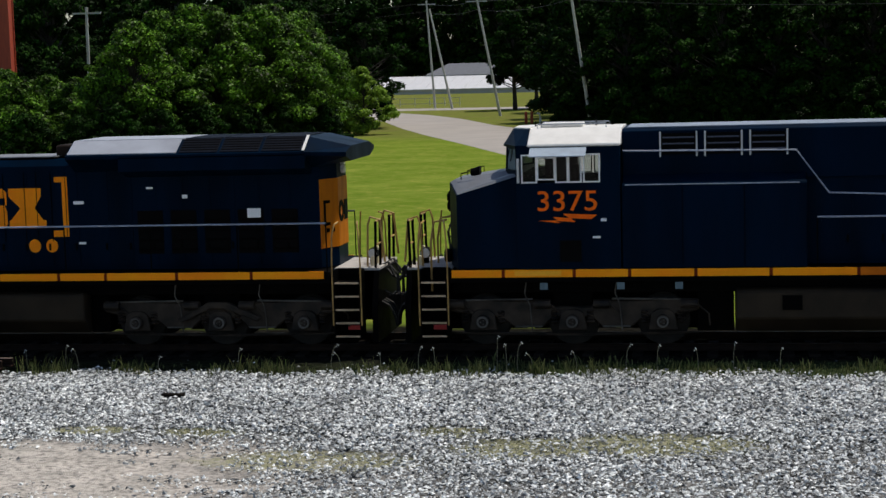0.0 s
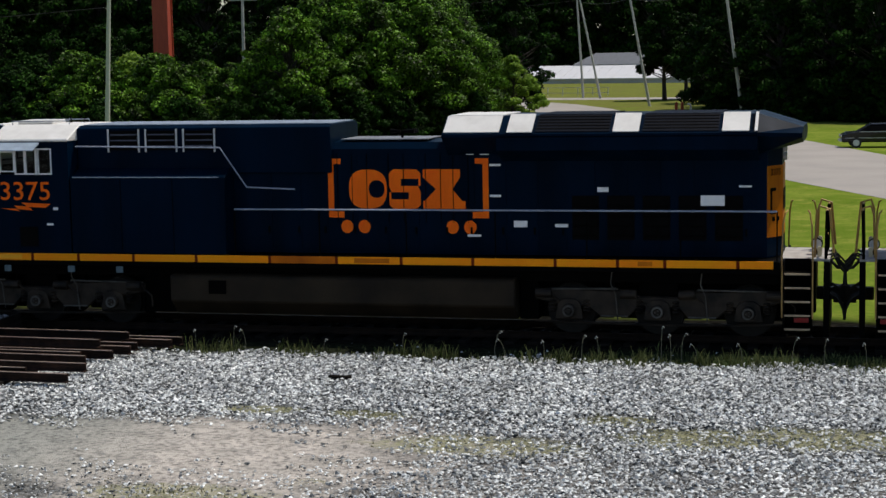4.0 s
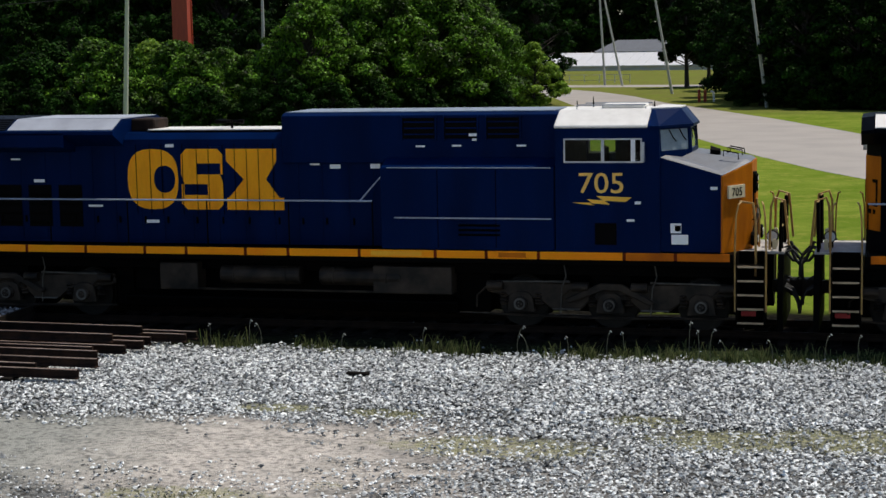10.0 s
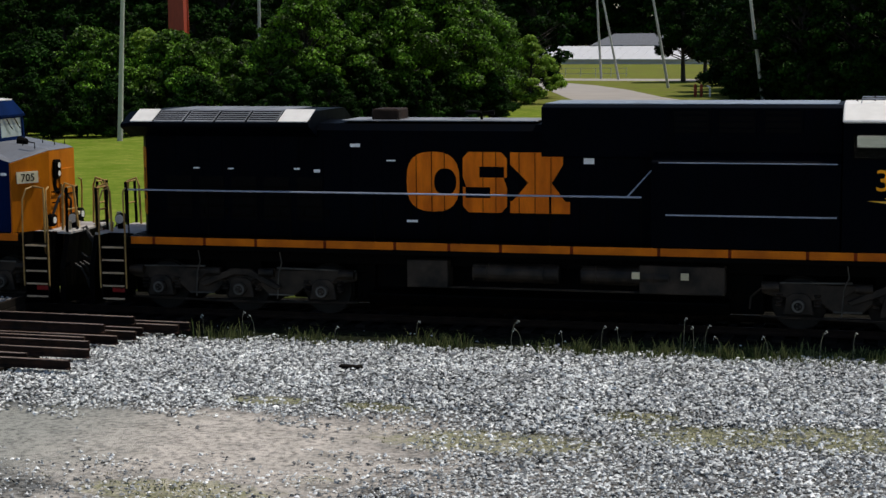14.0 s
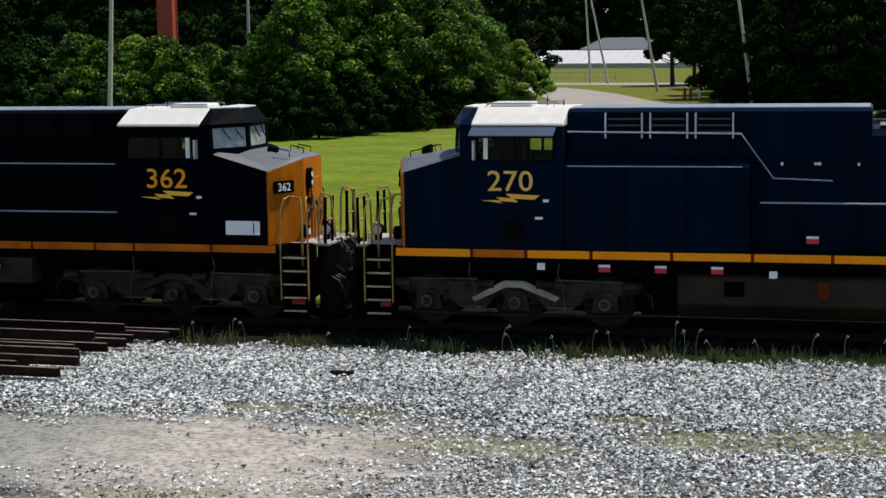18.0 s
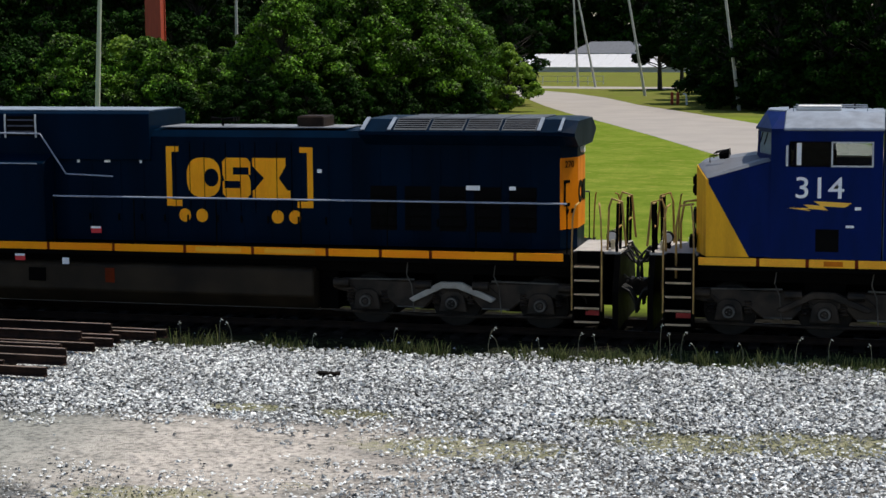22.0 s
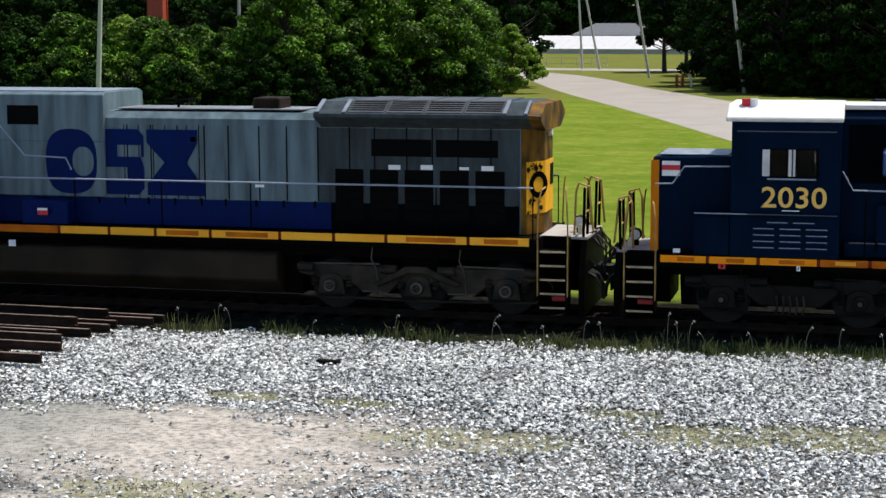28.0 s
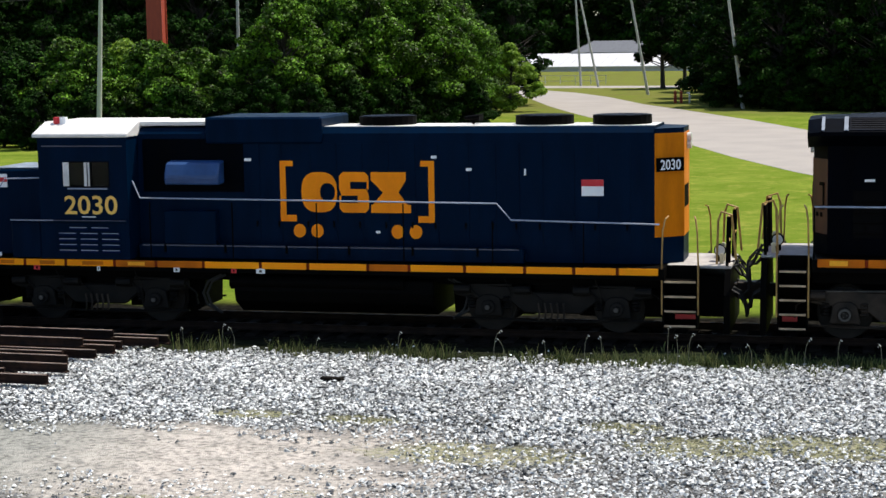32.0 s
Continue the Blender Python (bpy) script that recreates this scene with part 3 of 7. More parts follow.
def truck(engine, c, axles, X, pale=False, mat=None):
    """A bogie: two side frames, bolster, springs, axle boxes, brake gear; the wheelsets roll in it."""
    reach = max(axles) + 0.75
    mat = mat or TRUCK
    for side in (-1, 1):
        y0, y1 = sorted((side * 1.0, side * 1.14))
        bm = bmesh.new()
        top = [(-reach, 0.78), (-reach, 0.98), (-reach + 0.5, 1.02), (-0.8, 0.98), (-0.55, 0.86), (0.55, 0.86), (0.8, 0.98), (reach - 0.5, 1.02), (reach, 0.98), (reach, 0.78)]
        low = [(reach - 0.3, 0.7), (1.5, 0.62), (1.25, 0.42), (0.62, 0.42), (0.42, 0.62), (-0.42, 0.62), (-0.62, 0.42), (-1.25, 0.42), (-1.5, 0.62), (-reach + 0.3, 0.7)] if len(axles) > 2 else [(reach - 0.3, 0.72), (0.9, 0.66), (0.6, 0.42), (-0.6, 0.42), (-0.9, 0.66), (-reach + 0.3, 0.72)]
        prism(bm, [(c + a, z) for a, z in top + low], y0, y1, "y")
        frame_part = part("side_frame", bm, mat, engine, "dusty cast side frame", bevel=0.03)
        # flanges paled to paint the lit frame edges, sand pipes from the sill, a bright hub at each axle end
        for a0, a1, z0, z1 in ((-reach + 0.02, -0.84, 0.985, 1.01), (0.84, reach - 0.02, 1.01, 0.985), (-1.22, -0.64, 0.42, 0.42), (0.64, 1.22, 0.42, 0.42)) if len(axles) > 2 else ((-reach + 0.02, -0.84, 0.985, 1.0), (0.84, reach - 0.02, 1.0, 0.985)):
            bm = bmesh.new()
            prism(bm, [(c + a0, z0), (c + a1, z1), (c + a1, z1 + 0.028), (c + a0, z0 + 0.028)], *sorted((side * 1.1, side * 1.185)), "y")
            part("frame_flange", bm, LIT_DUST if mat is TRUCK else mat, frame_part)
        for a in (-0.95, 0.95):
            bm = bmesh.new()
            tube(bm, [(c + a, side * 1.28, 1.42), (c + a - 0.04, side * 1.26, 1.15), (c + a + 0.06, side * 1.2, 0.9), (c + a + 0.1, side * 1.18, 0.35)], 0.014)
            part("sand_pipe", bm, LIT_DUST if mat is TRUCK else mat, frame_part)
        for a in axles if mat is TRUCK else ():
            bm = bmesh.new()
            hoop(bm, -0.012, 0.012, 0, 0, 0.125, 0.085, 14)
            for k in range(3):
                t_ = k * 2.094
                cylinder(bm, (0, 0.045 * math.cos(t_), 0.045 * math.sin(t_)), (1, 0, 0), 0.014, 0.03, 6)
            bmesh.ops.rotate(bm, cent=(0, 0, 0), matrix=Matrix.Rotation(math.pi / 2, 3, "Z"), verts=bm.verts)
            bmesh.ops.translate(bm, vec=(c + a, side * 1.325, 0.55), verts=bm.verts)
            part("axle_cap", bm, LIT_DUST, frame_part)
        for a in axles:
            bm = bmesh.new()
            prism(bm, [(c + a - 0.3, 0.36), (c + a + 0.3, 0.36), (c + a + 0.24, 0.72), (c + a + 0.12, 0.8), (c + a - 0.12, 0.8), (c + a - 0.24, 0.72)], *sorted((side * 1.0, side * 1.2)), "y")
            cylinder(bm, (c + a, side * 1.23, 0.55), (0, 1, 0), 0.15, 0.1, 14)
            cylinder(bm, (c + a, side * 1.29, 0.55), (0, 1, 0), 0.08, 0.06, 8)
            part("axle_box", bm, mat, frame_part, bevel=0.015)
            for dx in (-0.38, 0.38):
                bm = bmesh.new()
                rings = [[bm.verts.new((c + a + dx + rr * math.cos(t), side * 1.1 + rr * math.sin(t), 0.5 + 0.035 * k)) for t in [math.pi * i / 5 for i in range(10)]] for k, rr in enumerate((0.06, 0.1, 0.06, 0.1, 0.06, 0.1, 0.06, 0.1, 0.06))]
                for lo, hi in zip(rings, rings[1:]):
                    for i in range(10):
                        bm.faces.new((lo[i], lo[(i + 1) % 10], hi[(i + 1) % 10], hi[i]))
                part("spring", bm, mat, frame_part)
        if pale:
            bm = bmesh.new()
            prism(bm, [(c - 0.95, 0.62), (c - 0.85, 0.55), (c - 0.2, 0.86), (c + 0.12, 0.86), (c + 0.85, 0.58), (c + 0.95, 0.66), (c + 0.2, 1.0), (c - 0.25, 1.0)], *sorted((side * 1.16, side * 1.26)), "y")
            part("equaliser_bar", bm, PALE_BAR if pale == 2 else mat, frame_part, bevel=0.015)
        for a in ([-reach + 0.2, -0.62, 0.62, reach - 0.2]):
            bm = bmesh.new()
            cylinder(bm, (c + a, side * 1.2, 0.92), (1, 0, 0), 0.1, 0.34, 12)
            tube(bm, [(c + a + 0.15, side * 1.2, 0.92), (c + a + 0.4, side * 1.16, 0.7), (c + a + 0.42, side * 1.14, 0.45)], 0.022)
            part("brake_cylinder", bm, mat, frame_part)
        bm = bmesh.new()
        tube(bm, [(c - reach, side * 1.1, 0.3), (c - 0.5, side * 1.12, 0.26), (c + 0.5, side * 1.12, 0.26), (c + reach, side * 1.1, 0.3)], 0.025)
        part("brake_rod", bm, mat, frame_part)
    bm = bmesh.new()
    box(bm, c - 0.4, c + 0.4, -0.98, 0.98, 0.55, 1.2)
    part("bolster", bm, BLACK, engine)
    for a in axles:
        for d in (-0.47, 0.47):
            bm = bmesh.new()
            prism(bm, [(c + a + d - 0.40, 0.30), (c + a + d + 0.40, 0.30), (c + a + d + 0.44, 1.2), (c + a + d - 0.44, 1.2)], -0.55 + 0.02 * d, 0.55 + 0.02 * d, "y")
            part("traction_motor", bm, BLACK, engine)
    for a in axles:
        wheelset(engine, X(c + a))


SHADE_CLOTH = material("faded_blue_shade", (0.30, 0.37, 0.45), 0.6, bump=0.02)
SHADE_NAVY = material("navy_shade", (0.02, 0.05, 0.11), 0.6, bump=0.02)
NOSE_TOP = material("nonslip_nose_top", (0.12, 0.13, 0.15), 0.55, dirt=(0.08, 0.08, 0.09), dirt_amount=0.5, bump=0.2)
BOARD = material("cream_board", (0.7, 0.62, 0.4), 0.5, bump=0.0)
PALE_BAR = material("pale_dusty_bar", (0.42, 0.39, 0.34), 0.7, dirt=(0.14, 0.12, 0.10), dirt_amount=0.6)


MARK_CREAM = material("cream_film", (0.95, 0.58, 0.14), 0.4, spec=0.1, bump=0.0, spread=0.1)
SHEET_PALE = material("dusty_radiator_sheet", (0.36, 0.38, 0.43), 0.5, spec=0.3, dirt=(0.20, 0.21, 0.24), dirt_amount=0.6, scale=1.4, bump=0.04, spread=0.12)
HOOD_PALE = material("pale_hood_roof", (0.24, 0.25, 0.27), 0.55, spec=0.2, dirt=(0.09, 0.095, 0.11), dirt_amount=0.7, scale=1.6, bump=0.05, spread=0.15)
BOLT = material("yellow_film", (1.0, 0.55, 0.05), 0.4, bump=0.0, spread=0.1)
RUST_YELLOW = material("rusty_yellow_paint", (0.014, 0.010, 0.007), 0.6, spec=0.1, dirt=(0.52, 0.25, 0.012), dirt_amount=0.5, scale=1.7, stretch=(1.5, 1.5, 0.8), bump=0.08)
GREY_SOOT = material("sooted_grey_paint", (0.05, 0.068, 0.078), 0.55, spec=0.1, dirt=(0.02, 0.02, 0.02), dirt_amount=0.7, stretch=(1.5, 1.5, 0.3), bump=0.05, spread=0.15)


def sill_stripes(engine, s0, s1, z0, z1, y, mat, rng, long=1.5, worn=0.12):
    bm = bmesh.new()
    box(bm, s0, s1 - 0.07, *((y - 0.003, y + 0.02) if y < 0 else (y - 0.02, y + 0.015)), z0 + 0.006, z1 - 0.006)
    part("sill_band", bm, BAND_RED, engine, "dark red band behind the stripes")
    s = s0
    while s < s1 - 0.2:
        e = min(s1, s + long * rng.uniform(0.6, 1.25))
        bm = bmesh.new()
        box(bm, s, e - 0.07, y - 0.008, y + 0.02, z0, z1)
        bar = part("sill_stripe", bm, STRIPE_DULL if rng.random() < worn else mat, engine)
        if rng.random() < 0.35 and e - s > 0.9:
            a, b = s + 0.2 + 0.2 * rng.random(), e - 0.3
            bm = bmesh.new()
            box(bm, a, b, y - 0.012, y + 0.02, z0 + 0.03, z1 - 0.03) if y < 0 else box(bm, a, b, y - 0.02, y + 0.024, z0 + 0.03, z1 - 0.03)
            part("reflective_inlay", bm, STRIPE_DULL if rng.random() < 0.6 else STRIPE_PALE, bar)
        s = e


def cab_window(engine, s0, s1, z0, z1, y, panes=2, mats=None):
    """Sliding side window: frame bars and a tinted pane each."""
    mats = mats or (BLACK, BLACK)
    w = (s1 - s0) / panes
    for k in range(panes):
        a, b = s0 + k * w, s0 + (k + 1) * w
        bm = bmesh.new()
        o = 0.03
        box(bm, a, a + o, y - 0.02, y + 0.03, z0, z1)
        box(bm, b - o, b, y - 0.02, y + 0.03, z0, z1)
        box(bm, a + o, b - o, y - 0.02, y + 0.03, z0, z0 + o)
        box(bm, a + o, b - o, y - 0.02, y + 0.03, z1 - o, z1)
        sash = part("window_sash", bm, mats[k], engine)
        bm = bmesh.new()
        box(bm, a + o, b - o, y, y + 0.012, z0 + o, z1 - o)
        part("pane", bm, GLASS, sash)


def ge_engine(label, x, length, faces_left, number, paint, roof, mark, stripe=None, nose_paint=None, number_paint=None, high=False, lower="tank", seed=1, pale_truck=1, grey=False, spots=(), long_rad=16.0, window=None, sunshade=False, under=(), nose_plates=(), sash=None, end_paint=None, screens=None, sheet=0.0, pale_straps=False, cream=False, panes=None, hood_sheet=None, high_spots=(), number_at=3.82):
    """A six-axle road engine: cab at s = 0, radiators at s = length."""
    global FLIP
    rng = random.Random(seed)
    stripe, nose_paint, number_paint = stripe or STRIPE, nose_paint or ORANGE, number_paint or ORANGE
    eng = thing("locomotive", label, "locomotive", (x, 0, 0), group="train of locomotives")
    TRAIN.append((eng, x))
    L = length
    FLIP = None if faces_left else L
    X = (lambda s: s) if faces_left else (lambda s: L - s)
    deck = 1.70
    upper = GREY if grey else paint
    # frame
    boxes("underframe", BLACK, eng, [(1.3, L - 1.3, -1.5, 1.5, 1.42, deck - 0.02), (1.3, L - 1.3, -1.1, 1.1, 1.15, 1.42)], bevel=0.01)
    for y in (-1.5, 1.5):
        sill_stripes(eng, 1.35, L - 1.35, 1.53, 1.69, y - 0.006 if y < 0 else y + 0.002, stripe, rng)
    # nose: chamfered corners, the top crowned between them
    nf = 1.24 if faces_left else 1.0  # how far the nose runs out to its middle
    ny = 0.62
    edge = lambda a: 3.28 + (a - 1.5) * 0.29
    bm = bmesh.new()
    low = [(1.5, -1.45), (nf, -ny), (nf, ny), (1.5, 1.45), (2.9, 1.45), (2.9, -1.45)]
    loft(bm, [(a, b, deck) for a, b in low], [(1.5, -1.45, 3.27), (nf, -ny, 3.27), (nf, ny, 3.27), (1.5, 1.45, 3.27), (2.9, 1.45, edge(2.9) - 0.01), (2.9, -1.45, edge(2.9) - 0.01)])
    part("nose", bm, paint, eng, bevel=0.02)
    bm = bmesh.new()
    crown = [[(1.5, -1.44, 3.28), (nf, -ny, 3.5), (nf + 0.1, -ny + 0.04, 3.555), (1.62, -1.3, 3.36)], [(nf, -ny, 3.5), (nf, ny, 3.5), (nf + 0.1, ny - 0.04, 3.555), (nf + 0.1, -ny + 0.04, 3.555)], [(1.5, 1.44, 3.28), (nf, ny, 3.5), (nf + 0.1, ny - 0.04, 3.555), (1.62, 1.3, 3.36)]]
    tops = [(1.62, -1.3, 3.36), (nf + 0.1, -ny + 0.04, 3.555), (nf + 0.1, ny - 0.04, 3.555), (1.62, 1.3, 3.36), (2.85, 1.3, 3.74), (2.85, 0.6, 3.77), (2.85, -0.6, 3.77), (2.85, -1.3, 3.74)]
    v = [bm.verts.new(q_) for q_ in tops]
    for f_ in ((0, 1, 6, 7), (1, 2, 5, 6), (2, 3, 4, 5)):
        bm.faces.new([v[k] for k in f_])
    lo_ = [bm.verts.new(q_) for q_ in [(1.505, -1.44, 3.28), (nf, -ny, 3.5), (nf, ny, 3.5), (1.505, 1.44, 3.28), (2.85, 1.44, edge(2.85)), (2.85, -1.44, edge(2.85))]]
    for f_ in ((lo_[0], lo_[1], v[1], v[0]), (lo_[1], lo_[2], v[2], v[1]), (lo_[2], lo_[3], v[3], v[2]), (lo_[3], lo_[4], v[4], v[3]), (lo_[5], lo_[0], v[0], v[7]), (lo_[4], lo_[5], v[7], v[6], v[5], v[4]), tuple(lo_[::-1])):
        bm.faces.new(f_)
    part("nose_top", bm, NOSE_TOP, eng, "dusty non-slip nose top")
    front = [(1.5, -1.46), (nf - 0.01, -ny), (nf - 0.01, ny), (1.5, 1.46)]
    back = [(a + 0.05, b * 0.99) for a, b in front][::-1]
    zt_ = lambda b: 3.26 if abs(b) > 1 else 3.485
    bm = bmesh.new()
    loft(bm, [(a - 0.012, b, deck) for a, b in front] + [(a, b, deck) for a, b in back], [(a - 0.012, b, zt_(b)) for a, b in front] + [(a, b, zt_(b)) for a, b in back])
    nose_front = part("nose_front", bm, nose_paint, eng)
    bm = bmesh.new()
    cylinder(bm, (1.75, -0.35, 3.68), (1, 0, 0), 0.07, 0.2, 10, 0.14)
    box(bm, 1.66, 1.84, -0.4, -0.3, 3.5, 3.62)
    part("bell", bm, BLACK, eng)
    for b in (-0.75, 0.2, 0.7):
        bm = bmesh.new()
        tube(bm, [(nf + 0.25, b, 3.55), (nf + 0.25, b, 3.68), (nf + 0.55, b, 3.74), (nf + 0.55, b, 3.62)], 0.014)
        part("hand_hold", bm, BLACK, eng)
    bm = bmesh.new()
    box(bm, nf - 0.06, nf - 0.01, -0.18, 0.46, deck + 0.1, 3.05)
    part("nose_door", bm, nose_paint, eng, bevel=0.01)
    bm = bmesh.new()
    prism(bm, [(-0.47, 2.9), (-0.42, 2.84), (-0.22, 2.84), (-0.17, 2.9), (-0.17, 3.22), (-0.22, 3.28), (-0.42, 3.28), (-0.47, 3.22)], nf - 0.09, nf - 0.012, "x")
    lamp_case = part("headlight_case", bm, BLACK, eng, "black double headlight case", bevel=0.01)
    for z in (2.96, 3.15):
        bm = bmesh.new()
        cylinder(bm, (nf - 0.1, -0.32, z), (1, 0, 0), 0.065, 0.05, 14)
        part("headlight", bm, LAMP_GLASS, lamp_case)
        bm = bmesh.new()
        hoop(bm, nf - 0.125, nf - 0.09, -0.32, z, 0.085, 0.066)
        part("lamp_rim", bm, BLACK, lamp_case)
    for y in (-1.12, 1.12):
        bm = bmesh.new()
        cylinder(bm, (nf - 0.08, y * 0.62, deck + 0.22), (1, 0, 0), 0.15, 0.14, 14)
        case = part("ditch_light_case", bm, BLACK, eng, bevel=0.02)
        bm = bmesh.new()
        cylinder(bm, (nf - 0.155, y * 0.62, deck + 0.22), (1, 0, 0), 0.075, 0.02, 12)
        part("ditch_light", bm, LAMP_GLASS, case)
    bm = bmesh.new()
    hoop(bm, nf - 0.04, nf - 0.012, -0.22, 2.72, 0.24, 0.12)
    part("nose_emblem", bm, BLACK, eng)
    for y0, z in ((-0.55, 2.3), (-0.55, 2.55), (0.15, 2.45)):
        bm = bmesh.new()
        tube(bm, [(nf - 0.01, y0, z), (nf - 0.07, y0, z), (nf - 0.07, y0 + 0.3, z), (nf - 0.01, y0 + 0.3, z)], 0.016)
        part("nose_grab_iron", bm, BLACK, eng)
    bm = bmesh.new()
    tube(bm, [(nf - 0.05, -0.55, 2.05), (nf - 0.12, -0.4, 2.4), (nf - 0.1, -0.1, 2.55), (nf - 0.12, 0.2, 2.3), (nf - 0.05, 0.3, 1.95)], 0.03)
    part("nose_cable", bm, RUBBER, eng)
    for b in (-0.7, 0.35):
        bm = bmesh.new()
        tube(bm, [(3.15, b, 4.6), (3.15, b, 4.69), (4.6, b, 4.69), (4.6, b, 4.6)], 0.013)
        part("roof_grab_rail", bm, ROOF_GREY, eng)
    for a, h_ in ((4.35, 0.22), (4.7, 0.14), (3.05, 0.12)):
        bm = bmesh.new()
        cylinder(bm, (a, -0.1, 4.62 + h_ / 2), (0, 0, 1), 0.02, h_, 6, 0.008)
        part("aerial", bm, BLACK, eng)
    for y in (-1.15, -0.25):
        bm = bmesh.new()
        tube(bm, [(0.86, y, deck - 0.5), (0.86, y, deck + 0.55), (0.92, y + 0.1, deck + 0.98), (1.2, y + 0.12, deck + 1.02)], 0.026)
        part("nose_grab_rail", bm, RAILING, eng)
    # cab, walls built round the side windows
    c0, c1, w0, w1, wz0, wz1 = 2.76, 4.92, 3.12, 4.74, 3.54, 4.04
    if window:
        w0, w1, wz0, wz1 = window
    for y0, y1 in ((-1.5, -1.44), (1.44, 1.5)):
        bm = bmesh.new()
        pierced(bm, c0, c1, y0, y1, deck, 4.28, w0, w1, wz0, wz1)
        part("cab_side", bm, paint, eng)
    boxes("cab_rear", paint, eng, [(c1 - 0.06, c1, -1.44, 1.44, deck, 4.3)])
    boxes("cab_floor", CAB_INSIDE, eng, [(c0, c1 - 0.06, -1.44, 1.44, 2.5, 2.56)])
    boxes("electrical_cabinet", CAB_INSIDE, eng, [(c1 - 0.14, c1 - 0.08, -1.4, 1.4, 2.56, 4.2)])
    # added panel, no known cab part, that keeps the side windows dark
    boxes("dark_backing", CAB_INSIDE, eng, [(c0 + 0.45, c1 - 1.0, 0.1, 0.16, 2.56, 4.24)])
    bm = bmesh.new()
    prism(bm, [(3.5, 2.56), (3.5, 3.15), (3.88, 3.15), (3.92, 3.85), (4.02, 3.85), (4.02, 2.56)], -1.2, -0.75, "y")
    part("driver_seat", bm, CAB_INSIDE, eng, bevel=0.03)
    prof = [(-1.53, 4.25), (-1.53, 4.30), (-0.88, 4.60), (0.0, 4.63), (0.88, 4.60), (1.53, 4.30), (1.53, 4.25), (0.0, 4.26)]
    fw = 0.34 if faces_left else 0.56  # how far the cab front stands out in the middle
    foot = [(2.76, -1.53), (2.74 - fw, -0.56), (2.74 - fw, 0.56), (2.76, 1.53), (3.0, 1.53), (3.0, -1.53)]
    head = [(2.93, -0.9), (2.86 - 0.75 * fw, -0.5), (2.86 - 0.75 * fw, 0.5), (2.93, 0.9), (3.0, 0.9), (3.0, -0.9)]
    bm = bmesh.new()
    loft(bm, [(a, b, 4.24) for a, b in foot], [(a, b, 4.29) for a, b in foot])
    loft(bm, [(a + 0.01, b * 0.995, 4.291) for a, b in foot], [(a, b, 4.6) for a, b in head])
    part("cab_visor", bm, paint, eng)
    bm = bmesh.new()
    loft(bm, [(a + 0.02, b * 0.98, 4.603) for a, b in head], [(a + 0.02, b * 0.98, 4.63) for a, b in head])
    part("roof_front_sheet", bm, roof, eng)
    bm = bmesh.new()
    loft(bm, [(3.003, a, b) for a, b in prof], [(c1 + 0.02, a, b) for a, b in prof])
    part("cab_roof", bm, roof, eng, "sunlit pale cab roof", bevel=0.02)
    bm = bmesh.new()
    box(bm, 3.2, 4.1, -0.55, 0.15, 4.6, 4.70)
    part("roof_air_conditioner", bm, ROOF_WHITE, eng, bevel=0.03)
    # windscreen: slanted corner panes beside a flat middle, in a frame that follows the nose
    corner = [(2.77, -1.46), (2.77 - fw, -0.58), (2.77 - fw, 0.58), (2.77, 1.46)]

    def front_at(f, z, out=0.0):
        k = min(2, int(f * 3))
        (a0, b0), (a1, b1) = corner[k], corner[k + 1]
        g = f * 3 - k
        return (a0 + (a1 - a0) * g + 0.05 * (z - 3.7) - out, b0 + (b1 - b0) * g, z)

    def strip(f0, f1, z0, z1, out, deep):
        loft(bm, [front_at(f, z, out) for f, z in ((f0, z0), (f1, z0), (f1, z1), (f0, z1))], [front_at(f, z, out - deep) for f, z in ((f0, z0), (f1, z0), (f1, z1), (f0, z1))])

    e_ = 1e-6
    bm = bmesh.new()
    for k in range(3):
        a, b = k / 3 + (e_ if k else 0), (k + 1) / 3 - e_
        strip(a, b, 3.5, 3.77, 0, 0.08)
        strip(a, b, 4.2, 4.26, 0, 0.08)
        strip(a, a + 0.022, 3.77, 4.2, 0, 0.08)
        strip(b - 0.022, b, 3.77, 4.2, 0, 0.08)
    part("windscreen_frame", bm, paint, eng)
    for k in range(3):
        bm = bmesh.new()
        strip(k / 3 + 0.022, (k + 1) / 3 - 0.022, 3.77, 4.2, -0.03, 0.015)
        pane = part("windscreen", bm, SCREEN, eng, "windscreen pane with the sky's reflection in its colour")
        for g in (0.3, 0.62):
            bm = bmesh.new()
            tube(bm, [front_at((k + g) / 3, 4.19, 0.02), front_at((k + g + 0.12) / 3, 4.02, 0.02), front_at((k + g + 0.2) / 3, 3.95, 0.02)], 0.012)
            part("wiper", bm, BLACK, pane)
    boxes("dashboard", CAB_INSIDE, eng, [(2.75, 3.1, -1.4, 1.4, 3.5, 3.68)])
    for side in (-1, 1):
        if panes:
            for a, b, lift in panes:
                cab_window(eng, a, b, wz0 + lift, wz1 - lift, side * 1.49, 1, sash)
        else:
            cab_window(eng, w0, w1, wz0, wz1, side * 1.49, 2, sash)
    if not panes:
        boxes("sash_post", WHITE, eng, [(w0 + 0.14, w0 + 0.23, -1.5, -1.47, wz0 + 0.03, wz1 - 0.03)], "pale sash post")
    boxes("mirror", ALU, eng, [(w0 - 0.06, w0 - 0.02, -1.68, -1.52, wz0 + 0.02, wz1 - 0.08)])
    if sunshade:
        bm = bmesh.new()
        prism(bm, [(-1.53, 4.24), (-1.53, 4.2), (-1.86, 4.06), (-1.86, 4.08)], *((3.07, 4.24) if panes else (w0 - 0.1, w1 + 0.05)), "x")
        part("sunshade", bm, sunshade, eng, "dusty blue sunshade over the cab window")
